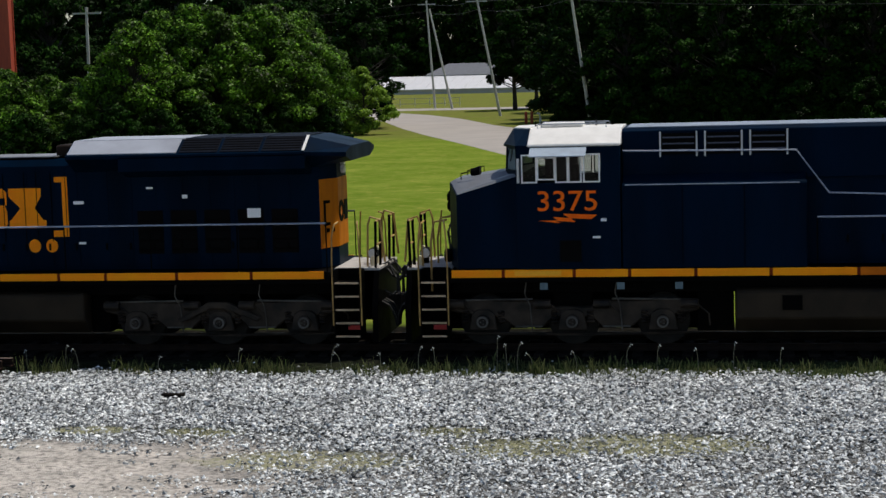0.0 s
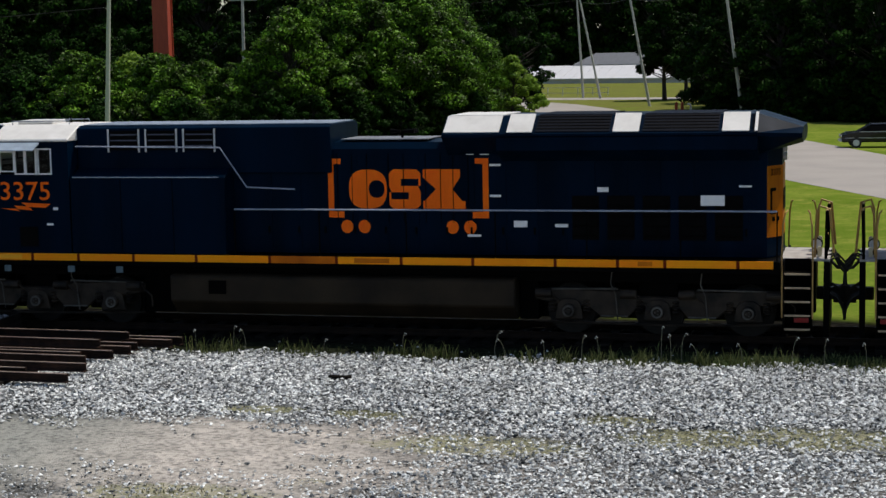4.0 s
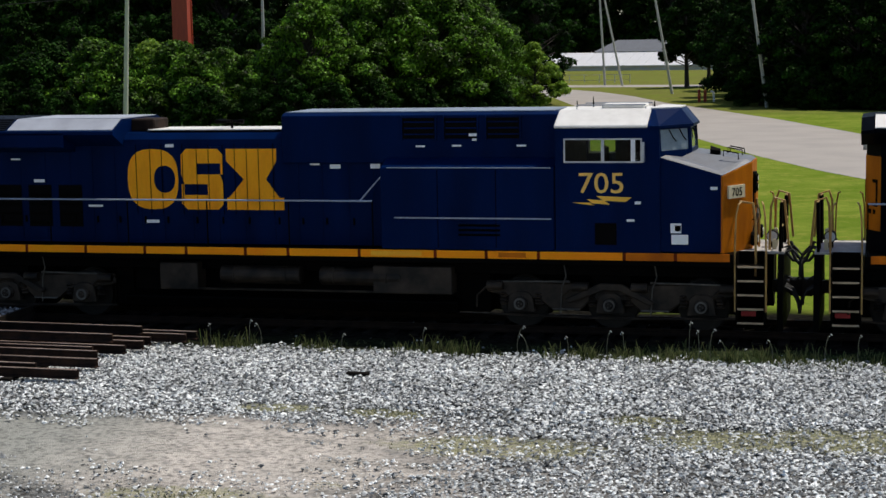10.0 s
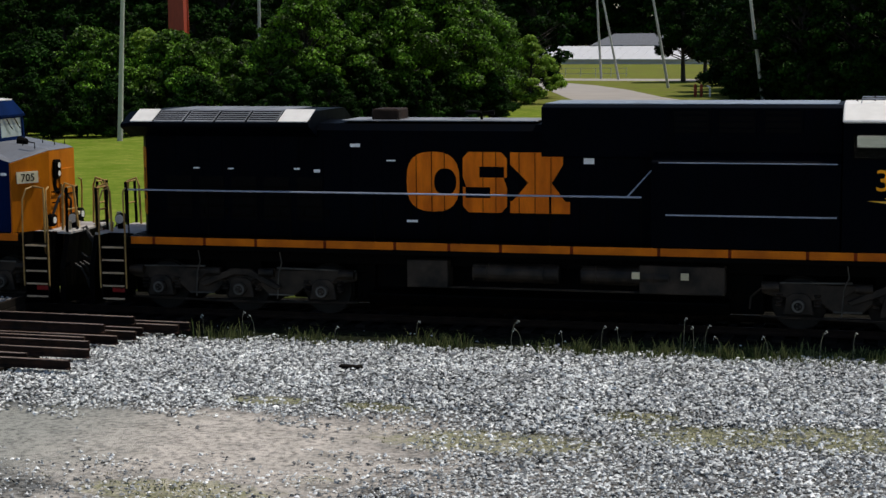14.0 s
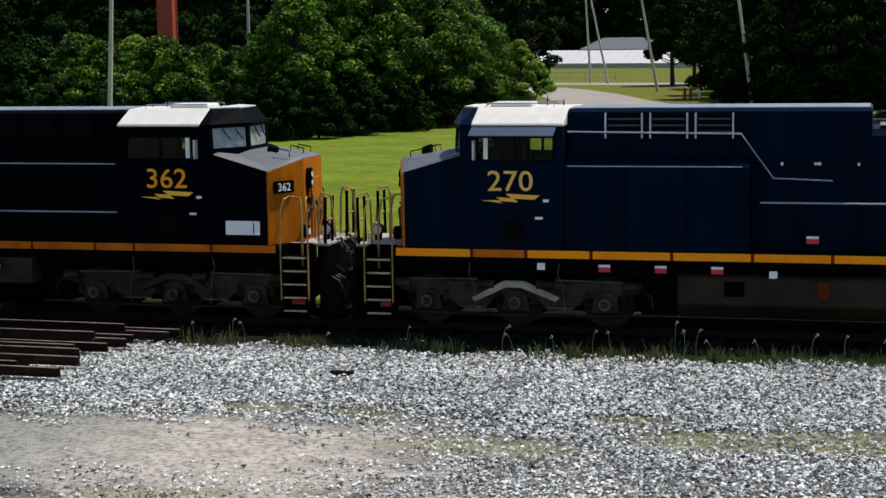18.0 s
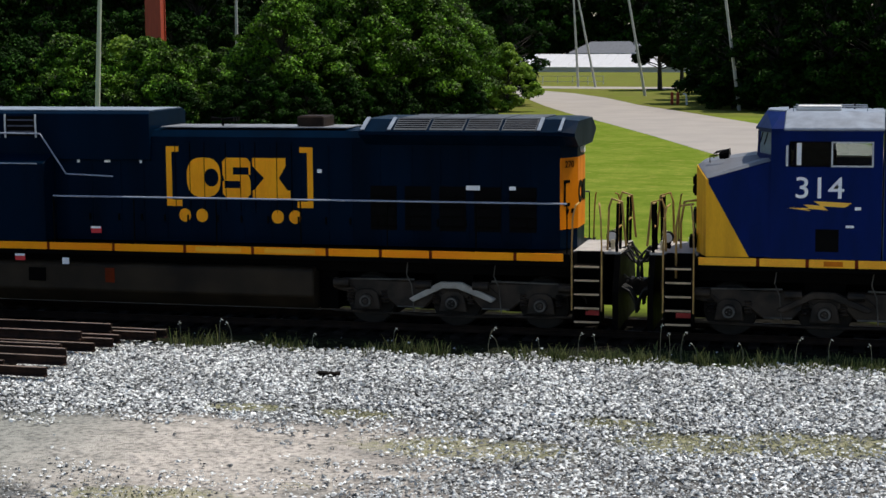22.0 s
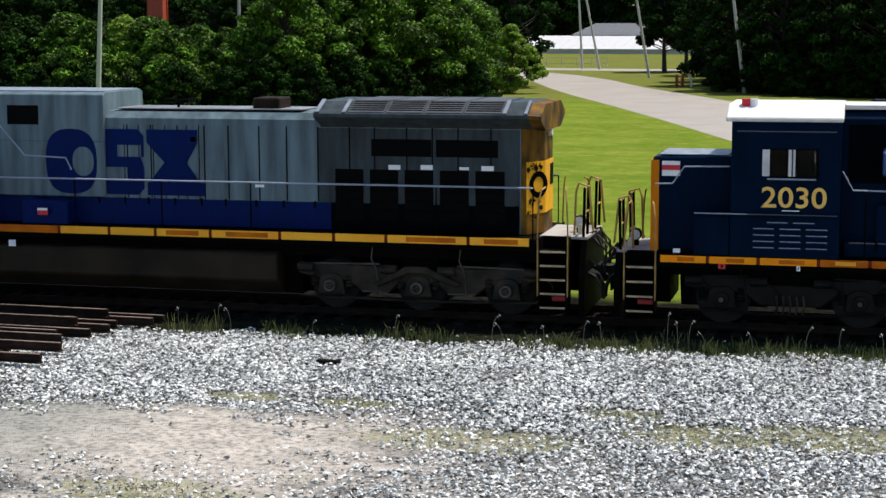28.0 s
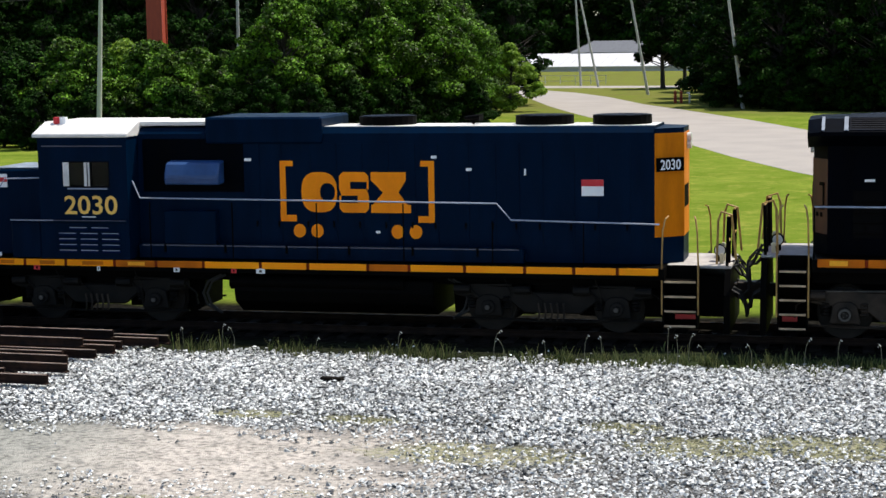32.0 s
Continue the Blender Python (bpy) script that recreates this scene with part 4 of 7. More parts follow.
    boxes("cab_louvre", GRILLE, eng, [(3.65, 4.1, -1.512, -1.49, 1.85, 2.3)])
    # wide compartment and tall box behind the cab
    wide = 8.3 if grey else 8.7
    bm = bmesh.new()
    prism(bm, [(-1.5, deck), (-1.5, 3.44), (-1.05, 3.62), (1.05, 3.62), (1.5, 3.44), (1.5, deck)], c1 + 0.03, wide, "x")
    part("equipment_cabinet", bm, upper, eng, bevel=0.02)
    if not faces_left:
        boxes("cabinet_ledge", PIPE_LIGHT, eng, [(c1 + 0.1, 8.4, -1.52, -1.49, 2.36, 2.39)], "pale ledge along the cabinet")
        for k in range(3):
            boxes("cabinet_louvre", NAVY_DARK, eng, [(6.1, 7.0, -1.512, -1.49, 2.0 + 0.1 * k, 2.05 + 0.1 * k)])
    for k in range(1, 3):
        boxes("cabinet_seam", NAVY_DARK, eng, [(c1 + (wide - c1) * k / 3, c1 + (wide - c1) * k / 3 + 0.014, -1.508, -1.49, 2.29 if grey else deck + 0.05, 3.4)])
    # pale strip painting the sky's glint along the cabinet's top edge
    boxes("sheen_strip", PIPE_LIGHT, eng, [(c1 + 0.1, wide - 0.15, -1.515, -1.49, 3.425, 3.445)])
    if grey:
        bm = bmesh.new()
        plate(bm, [(c1 + 0.04, deck), (c1 + 0.04, 3.6), (5.42, 3.43), (6.06, 2.27), (wide, 2.27), (wide, deck)], -1.5, 0.006)
        part("blue_band", bm, BLUE, eng)
        bm = bmesh.new()
        plate(bm, [(1.52, deck), (2.35, deck), (1.52, 3.2)], -1.452, 0.006)
        part("yellow_corner", bm, YELLOW, eng)
    tb0, tb1, tz = c1 + 0.03, 11.05, 4.58
    bm = bmesh.new()
    prism(bm, [(-1.05, 3.5), (-1.05, tz - 0.06), (-0.9, tz), (0.9, tz), (1.05, tz - 0.06), (1.05, 3.5)], tb0, tb1, "x")
    if grey:
        prism(bm, [(-1.05, 2.29), (-1.05, 3.5), (1.05, 3.5), (1.05, 2.29)], wide + 0.02, tb1, "x")
    part("blower_housing", bm, upper, eng, bevel=0.015)
    if grey:
        bm = bmesh.new()
        plate(bm, [(tb0 + 0.01, 3.63), (5.42, 3.63), (4.99, 4.5), (tb0 + 0.01, 4.5)], -1.05, 0.006)
        part("blue_corner", bm, BLUE, eng)
    boxes("housing_roof", ROOF_GREY, eng, [(tb0 + 0.1, tb1 - 0.05, -0.88, 0.88, tz + 0.003, tz + 0.02)])
    for k in range(3):
        a = 5.75 + 0.92 * k
        bm = bmesh.new()
        box(bm, a, a + 0.72, -1.062, -1.045, 4.02, 4.46)
        gr = part("intake_grille", bm, GRILLE, eng)
        for j in range(3):
            bm = bmesh.new()
            z = 4.1 + 0.13 * j
            box(bm, a + 0.03, a + 0.69, -1.07, -1.06, z, z + 0.03)
            part("slat", bm, PIPE if faces_left else paint, gr)
        for sx in (a - 0.03, a + 0.72):
            bm = bmesh.new()
            box(bm, sx, sx + 0.035, -1.085, -1.05, 3.98, 4.5)
            part("grille_post", bm, ALU if faces_left else paint, gr)
    bm = bmesh.new()
    if grey:
        tube(bm, [(c1 + 0.05, -1.25, 3.88), (8.2, -1.25, 3.86)], 0.018)
    tube(bm, [(c1 + 0.05, -1.2, 4.28), (8.28, -1.2, 4.24), (9.27, -1.3, 3.2), (10.25, -1.3, 3.16), (10.38, -1.3, 2.9)] if grey else [(c1 + 0.05, -1.2, 4.12), (8.5, -1.2, 4.08), (9.15, -1.3, 3.2), (10.3, -1.35, 3.16)] if faces_left else [(c1 + 0.05, -1.3, 3.3), (8.7, -1.3, 3.28), (9.2, -1.35, 2.72)], 0.018)
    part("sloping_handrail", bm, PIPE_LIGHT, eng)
    # engine hood
    h1 = L - 1.28
    hood_top = 4.12
    y = 0.95
    bm = bmesh.new()
    prof = [(-y, deck), (-y, hood_top - 0.1), (-y + 0.16, hood_top + 0.04), (0.0, hood_top + 0.09), (y - 0.16, hood_top + 0.04), (y, hood_top - 0.1), (y, deck)]
    prism(bm, prof, wide + 0.01, h1 - 0.42, "x")
    part("engine_hood", bm, upper, eng)
    boxes("hood_roof", hood_sheet or HOOD_PALE, eng, [(tb1 + 0.15, long_rad - 0.5, -0.76, 0.5, hood_top + 0.092, hood_top + 0.11)], "pale sheet along the roof")
    plan = [(h1 - 0.42, -y), (h1 - 0.3, -y), (h1 - 0.02, -0.45), (h1 - 0.02, 0.45), (h1 - 0.3, y), (h1 - 0.42, y)]
    bm = bmesh.new()
    loft(bm, [(a, b, deck) for a, b in plan], [(a, b, hood_top) for a, b in plan])
    part("hood_end", bm, RUST_YELLOW if grey else paint, eng)
    bm = bmesh.new()
    face = [(h1 - 0.3, -y - 0.004), (h1 - 0.005, -0.45), (h1 - 0.005, 0.45), (h1 - 0.3, y + 0.004)]
    inner = [(a - 0.05, b * 0.97) for a, b in face][::-1]
    loft(bm, [(a, b, deck + 0.42) for a, b in face + inner], [(a, b, 3.2 if grey else 3.62) for a, b in face + inner])
    chamfer = math.degrees(math.atan2(y - 0.45, 0.295))
    hood_face = part("hood_end_panel", bm, end_paint or (YELLOW if grey else ORANGE), eng, "painted end panel")
    bm = bmesh.new()
    if grey:  # the ring sits on the slanted corner
        hoop(bm, -0.006, 0.008, 0, 0, 0.28, 0.16)
        part("end_emblem", bm, BLACK, eng).matrix_basis = pose(h1 - 0.3 + 0.295 * 0.62 + 0.004, -y + (y - 0.45) * 0.62 - 0.004, 2.72, 0, 0, chamfer - 90)
    else:
        hoop(bm, h1 - 0.008, h1 + 0.008, -0.2, 2.88, 0.24, 0.12)
        part("end_emblem", bm, BLACK, eng)
    bm = bmesh.new()
    box(bm, h1 - 0.008, h1 + 0.006, 0.08, 0.4, 2.66, 3.1)
    part("end_emblem", bm, BLACK, eng)
    for w_, h_, f_, z_ in ((0.06, 0.5, 0.25, 2.88), (0.2, 0.07, 0.36, 3.12), (0.2, 0.07, 0.36, 2.64), (0.09, 0.09, 0.4, 2.5), (0.09, 0.09, 0.68, 2.5)) if not grey else ():
        bm = bmesh.new()
        box(bm, -w_ / 2, w_ / 2, -0.008, 0.004, -h_ / 2, h_ / 2)
        keep, FLIP = FLIP, None
        bar = part("end_bracket", bm, BLACK, eng)
        FLIP = keep
        px, py = h1 - 0.3 + 0.295 * f_, -y + (y - 0.45) * f_
        bar.matrix_basis = pose(px, py - 0.006, z_, 0, 0, chamfer) if faces_left else pose(L - px, py - 0.006, z_, 0, 0, -chamfer)
    if grey:
        for k in range(16):
            f_, r_ = rng.uniform(0.08, 0.92), rng.uniform(0.015, 0.065)
            z_ = rng.choice((rng.uniform(1.95, 2.4), rng.uniform(3.02, 3.15)))
            bm = bmesh.new()
            plate(bm, [(r_ * rng.uniform(0.5, 1.3) * math.cos(a), r_ * rng.uniform(0.5, 1.3) * math.sin(a)) for a in [j * 0.5236 for j in range(12)]], 0.0, 0.004 + 0.0003 * k)
            spot = part("rust_patch", bm, RUST, hood_face)
            spot.matrix_basis = pose(h1 - 0.3 + 0.295 * f_, -y + (y - 0.45) * f_ - 0.008, z_, 0, 0, chamfer)
    bm = bmesh.new()
    for z in (3.78, 3.96):
        cylinder(bm, (h1 + 0.02, 0.0, z), (1, 0, 0), 0.09, 0.08, 12)
    part("rear_headlight", bm, LAMP_GLASS, eng)
    # hood doors
    s = 9.0
    while s < h1 - 1.0:
        w = rng.choice((0.55, 0.62, 0.7))
        bm = bmesh.new()
        box(bm, s + 0.012, s + w - 0.012, -y - 0.010, -y + 0.01, deck + 0.08, 3.86)
        dr = part("hood_door", bm, GREY_SOOT if grey and s > 15.4 else upper, eng)
        bm = bmesh.new()
        box(bm, s + w - 0.1, s + w - 0.06, -y - 0.035, -y - 0.010, 2.15, 2.3)
        part("latch", bm, BLACK, dr)
        if grey:
            bm = bmesh.new()
            box(bm, s - 0.014, s + 0.014, -y - 0.016, -y - 0.008, 2.29, 3.88)
            part("door_seam", bm, BLACK, eng)
        s += w
    if grey:
        bm = bmesh.new()
        box(bm, wide + 0.02, 16.2, -y - 0.018, -y - 0.010, deck, 2.28)
        part("blue_band", bm, BLUE, eng)
        boxes("sooted_panel", GREY_SOOT, eng, [(15.9, 16.9, -y - 0.0125, -y - 0.003, 2.29, 3.86)])
        boxes("sooted_panel", GREY_SOOT, eng, [(16.904, h1 - 0.45, -y - 0.0125, -y - 0.003, 2.29, 3.86)])
        boxes("sooty_band", NAVY_DARK, eng, [(16.204, h1 - 0.45, -y - 0.018, -y - 0.010, deck, 2.28)])
    # dark louvred openings low at the back
    if grey:
        for a, b in ((17.1, 18.4), (18.5, 19.82)):
            boxes("radiator_opening", GRILLE, eng, [(a, b, -y - 0.022, -y - 0.011, 3.28, 3.64)])
        boxes("inspection_window", GRILLE, eng, [(8.75, 9.5, -1.06, -1.04, 3.86, 4.28)])
        boxes("step_box", BLUE, eng, [(9.2, 10.3, -1.4, -0.97, deck, 2.22)], bevel=0.02)
    for k in range(5):
        a = L - 5.7 + k * 0.76
        bm = bmesh.new()
        box(bm, a, a + (0.62 if grey else 0.58), -y - 0.02, -y - 0.011, 1.9 if grey else 2.05, 3.0)
        lv = part("louvre", bm, GRILLE, eng)
        for j in range(4):
            bm = bmesh.new()
            box(bm, a + 0.02, a + 0.56, -y - 0.034, -y - 0.02, 2.12 + j * 0.21, 2.16 + j * 0.21)
            part("slat", bm, BLACK, lv)
    # radiators
    r0, r1 = long_rad, (L - 0.85 if high else L - 1.2)
    zb, zt = high or (4.12, 4.43)
    prof = [(-0.95, 3.88), (-1.5, zb), (-1.5, zb + 0.07), (-0.95, zt), (0.95, zt), (1.5, zb + 0.07), (1.5, zb), (0.95, 3.88)]
    bm = bmesh.new()
    back = [(a * 0.93, b - 0.03) for a, b in prof]
    if high:  # the wing runs out thin
        back = [(-0.95, zb - 0.16), (-1.47, zb - 0.04), (-1.47, zb + 0.05), (-0.95, zb + 0.16), (0.95, zb + 0.16), (1.47, zb + 0.05), (1.47, zb - 0.04), (0.95, zb - 0.16)]
    ring = lambda s_, pr: [(s_, a, b) for a, b in pr]
    if high:
        prism(bm, [(-y, 3.74), (-1.5, zb - 0.28), (-1.5, zb + 0.02), (1.5, zb + 0.02), (1.5, zb - 0.28), (y, 3.74)], r0 + 1.2, r1 - 0.9, "x")
    loft(bm, ring(r0, prof), ring(r1 - (0.9 if high else 0.25), prof))
    if grey:
        end = bmesh.new()
        loft(end, ring(r1 - 0.248, prof), ring(r1, back))
        part("radiator_end", end, RUST_YELLOW, eng, "rust-streaked yellow radiator end")
    else:
        loft(bm, ring(r1 - (0.9 if high else 0.25) + 0.002, prof), ring(r1, back))
    part("radiator_housing", bm, paint if not grey else GREY_SOOT, eng)
    slope = lambda s0_, s1_, f0, f1, up: [(s_, -1.5 + 0.55 * f, zb + 0.07 + (zt - zb - 0.07) * f + up) for s_, f in ((s0_, f0), (s1_, f0), (s1_, f1), (s0_, f1))]
    screens = screens or MESHTOP
    if sheet:
        bays, straps = [(r0 + 0.03, r0 + sheet, SHEET_PALE)], [(r1 - 0.96, r1 - 0.9)]
        w_ = (r1 - 1.0 - r0 - sheet) / 3
        bays += [(r0 + sheet + 0.06 + k * w_, r0 + sheet + (k + 1) * w_, screens) for k in range(3)]
    elif high:
        bays, straps = [(r0 + 0.03, r0 + 1.25, ROOF_WHITE)], []
        q = r0 + 1.42
        while q < r1 - 1.6:
            straps.append((q, q + 0.55))
            bays.append((q + 0.62, min(q + 2.2, r1 - 1.0), screens))
            q += 2.27
        straps.append((r1 - 0.96, r1 - 0.9))
    else:
        w_ = (r1 - r0 - 1.5) / 4
        bays = [(r0 + 0.72 + k * w_ + 0.03, r0 + 0.72 + (k + 1) * w_ - 0.03, screens) for k in range(4)]
        straps = [(r0 + 0.03, r0 + 0.7), (r1 - 0.78, r1 - 0.27)] if pale_straps else [(r0 + 0.03, r0 + 0.12), (r0 + 0.62, r0 + 0.7), (r1 - 0.78, r1 - 0.7), (r1 - 0.33, r1 - 0.27)]
    for a, b, m in bays:
        bm = bmesh.new()
        loft(bm, slope(a, b, 0.08, 0.98, 0.004), slope(a, b, 0.08, 0.98, 0.02))
        gr = part("radiator_grille", bm, m, eng, "pale roof sheet" if m in (ROOF_WHITE, SHEET_PALE) else "dark wire radiator screen")
        if m not in (ROOF_WHITE, SHEET_PALE):
            for f in (0.2, 0.36, 0.52, 0.68, 0.84):
                bm = bmesh.new()
                loft(bm, slope(a + 0.02, b - 0.02, f, f + 0.05, 0.02), slope(a + 0.02, b - 0.02, f, f + 0.05, 0.032))
                part("screen_wire", bm, GRILLE if m is MESHTOP else MESHTOP, gr)
        bm = bmesh.new()
        box(bm, a, b, -0.9, 0.9, zt + 0.002, zt + 0.02)
        part("radiator_grille", bm, m, eng)
    for a, b in straps:
        bm = bmesh.new()
        loft(bm, slope(a, b, 0.02, 1.0, 0.022), slope(a, b, 0.02, 1.0, 0.04))
        part("roof_strap", bm, ROOF_WHITE if pale_straps or high else ROOF_GREY, eng)
    # horn, hatch and aerials on the roof
    bm = bmesh.new()
    tube(bm, [(12.5, -0.3, 4.2), (12.5, -0.3, 4.36)], 0.03)
    for d in (-0.16, 0, 0.16):
        cylinder(bm, (12.5 + 0.18, -0.3 + d, 4.38), (1, 0, 0), 0.025, 0.28, 8, 0.055)
    cylinder(bm, (12.5 - 0.16, -0.3, 4.38), (-1, 0, 0), 0.025, 0.24, 8, 0.055)
    part("horn", bm, BLACK, eng)
    bm = bmesh.new()
    box(bm, 14.3, 14.9, -0.5, 0.3, 4.18, 4.46)
    part("exhaust_hood", bm, RUST, eng, bevel=0.03)
    # below the frame
    if lower == "tank":
        bm = bmesh.new()
        prism(bm, [(-1.36, 0.62), (-1.36, 1.18), (-1.25, 1.24), (1.25, 1.24), (1.36, 1.18), (1.36, 0.62), (1.0, 0.3), (-1.0, 0.3)], 7.25, L - 6.9, "x")
        tank = part("fuel_tank", bm, TANK, eng, "dusty black fuel tank", bevel=0.03)
        if pale_truck == 2:
            boxes("red_plate", BAND_RED, tank, [(10.05, 10.27, -1.372, -1.355, 0.8, 1.12)])
        boxes("filler_box", BLACK, tank, [(8.2, 8.6, -1.4, -1.36, 0.8, 1.1)])
    else:
        bm = bmesh.new()
        prism(bm, [(-1.2, 0.3), (-1.3, 0.55), (-0.9, 0.62), (-0.8, 1.3), (0.8, 1.3), (0.9, 0.62), (1.3, 0.55), (1.2, 0.3)], 7.1, L - 6.8, "x")
        part("fuel_tank", bm, BLACK, eng, bevel=0.03)
        for a in (9.25, 11.55):
            bm = bmesh.new()
            cylinder(bm, (a, -1.2, 1.06), (1, 0, 0), 0.2, 1.85, 18)
            for d in (-0.6, 0.6):
                cylinder(bm, (a + d, -1.2, 1.06), (1, 0, 0), 0.215, 0.06, 18)
            part("air_reservoir", bm, TRUCK, eng, "dusty cylindrical air tank", bevel=0.02)
        for a, b in ((7.2, 8.95), (13.0, 13.9)):
            bm = bmesh.new()
            box(bm, a, b, -1.38, -0.9, 0.72, 1.32)
            part("battery_box", bm, TRUCK, eng, bevel=0.02)
        bm = bmesh.new()
        tube(bm, [(8.9, -1.3, 0.74), (13.0, -1.3, 0.74)], 0.025)
        part("brake_pipe", bm, TRUCK, eng)
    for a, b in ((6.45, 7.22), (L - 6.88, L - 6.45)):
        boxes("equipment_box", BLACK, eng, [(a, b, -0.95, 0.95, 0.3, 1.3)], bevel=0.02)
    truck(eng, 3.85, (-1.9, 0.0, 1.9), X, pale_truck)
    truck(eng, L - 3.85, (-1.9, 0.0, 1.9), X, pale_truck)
    # ends
    for side in (-1, 1):
        stair(eng, 0.66, 1.22, side, deck)
        stair(eng, L - 1.22, L - 0.66, side, deck)
    end_platform(eng, 0.0, 1.3, deck)
    end_platform(eng, L, L - 1.3, deck)
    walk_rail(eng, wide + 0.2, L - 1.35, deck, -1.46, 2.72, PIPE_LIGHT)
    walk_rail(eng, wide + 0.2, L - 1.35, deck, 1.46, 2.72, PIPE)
    # lettering
    yl = -0.962
    if mark[0] == "bracket":
        bracket_emblem(eng, *mark[1:5], mark[5], yl)
    else:
        blocks_emblem(eng, *mark[1:5], mark[5], yl - (0.012 if grey else 0), -1.052 if grey else None)
    s = mark[1] + 0.21
    keep, FLIP = FLIP, None
    while s < mark[2]:
        bm = bmesh.new()
        box(bm, s, s + 0.014, yl - 0.012, yl, mark[3] - 0.1, mark[4] + 0.1)
        part("door_seam", bm, NAVY_DARK if not grey else BLACK, eng)
        s += rng.choice((0.28, 0.34, 0.5))
    FLIP = keep
    if number:
        xn = X(number_at)
        lettering(number, 0.42, number_paint, eng, xn, -1.502, 2.92, name="road_number", bold=0.006, stretch=1.1)
        bolt_mark(eng, xn, 2.66, 1.25, MARK_RED if number_paint is MARK_RED else BOLT, -1.502)
        decals(eng, [(xn + 0.75, 2.72, 0.12, 0.06, WHITE), (xn + 0.6, 2.36, 0.16, 0.05, WHITE)], -1.5)
        if not faces_left:
            keep, FLIP = FLIP, None
            bm = bmesh.new()
            box(bm, -0.27, 0.27, -0.03, 0.02, -0.13, 0.13)
            board = part("number_board", bm, BOARD if cream else BLACK, eng, "cream number board" if cream else "black number board")
            a_ = math.atan2(1.46 - ny, 1.5 - nf)
            board.matrix_basis = pose(L - 1.29 + 0.03, -1.11 - 0.03, 2.93, 0, 0, math.degrees(a_))
            lettering(number, 0.17, BLACK if cream else WHITE, board, 0, -0.032, -0.085, name="board_number", depth=0.003, bold=0.01)
            FLIP = keep
        else:
            lettering(number, 0.14, BLACK, eng, h1 - 0.16 + 0.02, -0.71 - 0.02, 3.04 if grey else 3.42, turn=(90, 0, math.degrees(math.atan2(0.5, 0.28))), name="end_number", depth=0.003)
    decals(eng, spots, -0.968)
    decals(eng, high_spots, -1.06)
    if nose_plates:
        keep, FLIP = FLIP, None
        for a, b, w, h, m in nose_plates:
            bm = bmesh.new()
            box(bm, a - w / 2, a + w / 2, -1.465, -1.452, b - h / 2, b + h / 2)
            part("notice_plate", bm, m, eng)
        FLIP = keep
    if under:
        global_keep, FLIP = FLIP, None
        for a, b, m in under:
            bm = bmesh.new()
            hw = 0.12 if m is RED else 0.08
            box(bm, a - hw, a + hw, -1.53, -1.5, b - 0.07, b + 0.07)
            tag = part("reflector_plate", bm, m, eng)
            if m is RED:
                bm = bmesh.new()
                box(bm, a - 0.12, a + 0.12, -1.534, -1.53, b + 0.03, b + 0.08)
                part("white_edge", bm, WHITE, tag)
        FLIP = global_keep
    FLIP = None
    return eng

NAVY_MID = material("washed_navy_paint", (0.0003, 0.0088, 0.028), 0.4, spec=0.025, dirt=(0.0004, 0.0045, 0.013), dirt_amount=0.5, stretch=STREAK, bump=0.03, spread=0.12)
SWITCHER_TRUCK = material("oily_truck_steel", (0.003, 0.003, 0.003), 0.6, spec=0.15, dirt=(0.016, 0.014, 0.012), dirt_amount=0.7, scale=2.6, bump=0.2, spread=0.3)
# duct brightened to blue to paint the sky reflected on it
DUCT_SKY = material("sky_sheen_duct", (0.022, 0.07, 0.20), 0.45, dirt=(0.008, 0.03, 0.10), dirt_amount=0.5, bump=0.02)


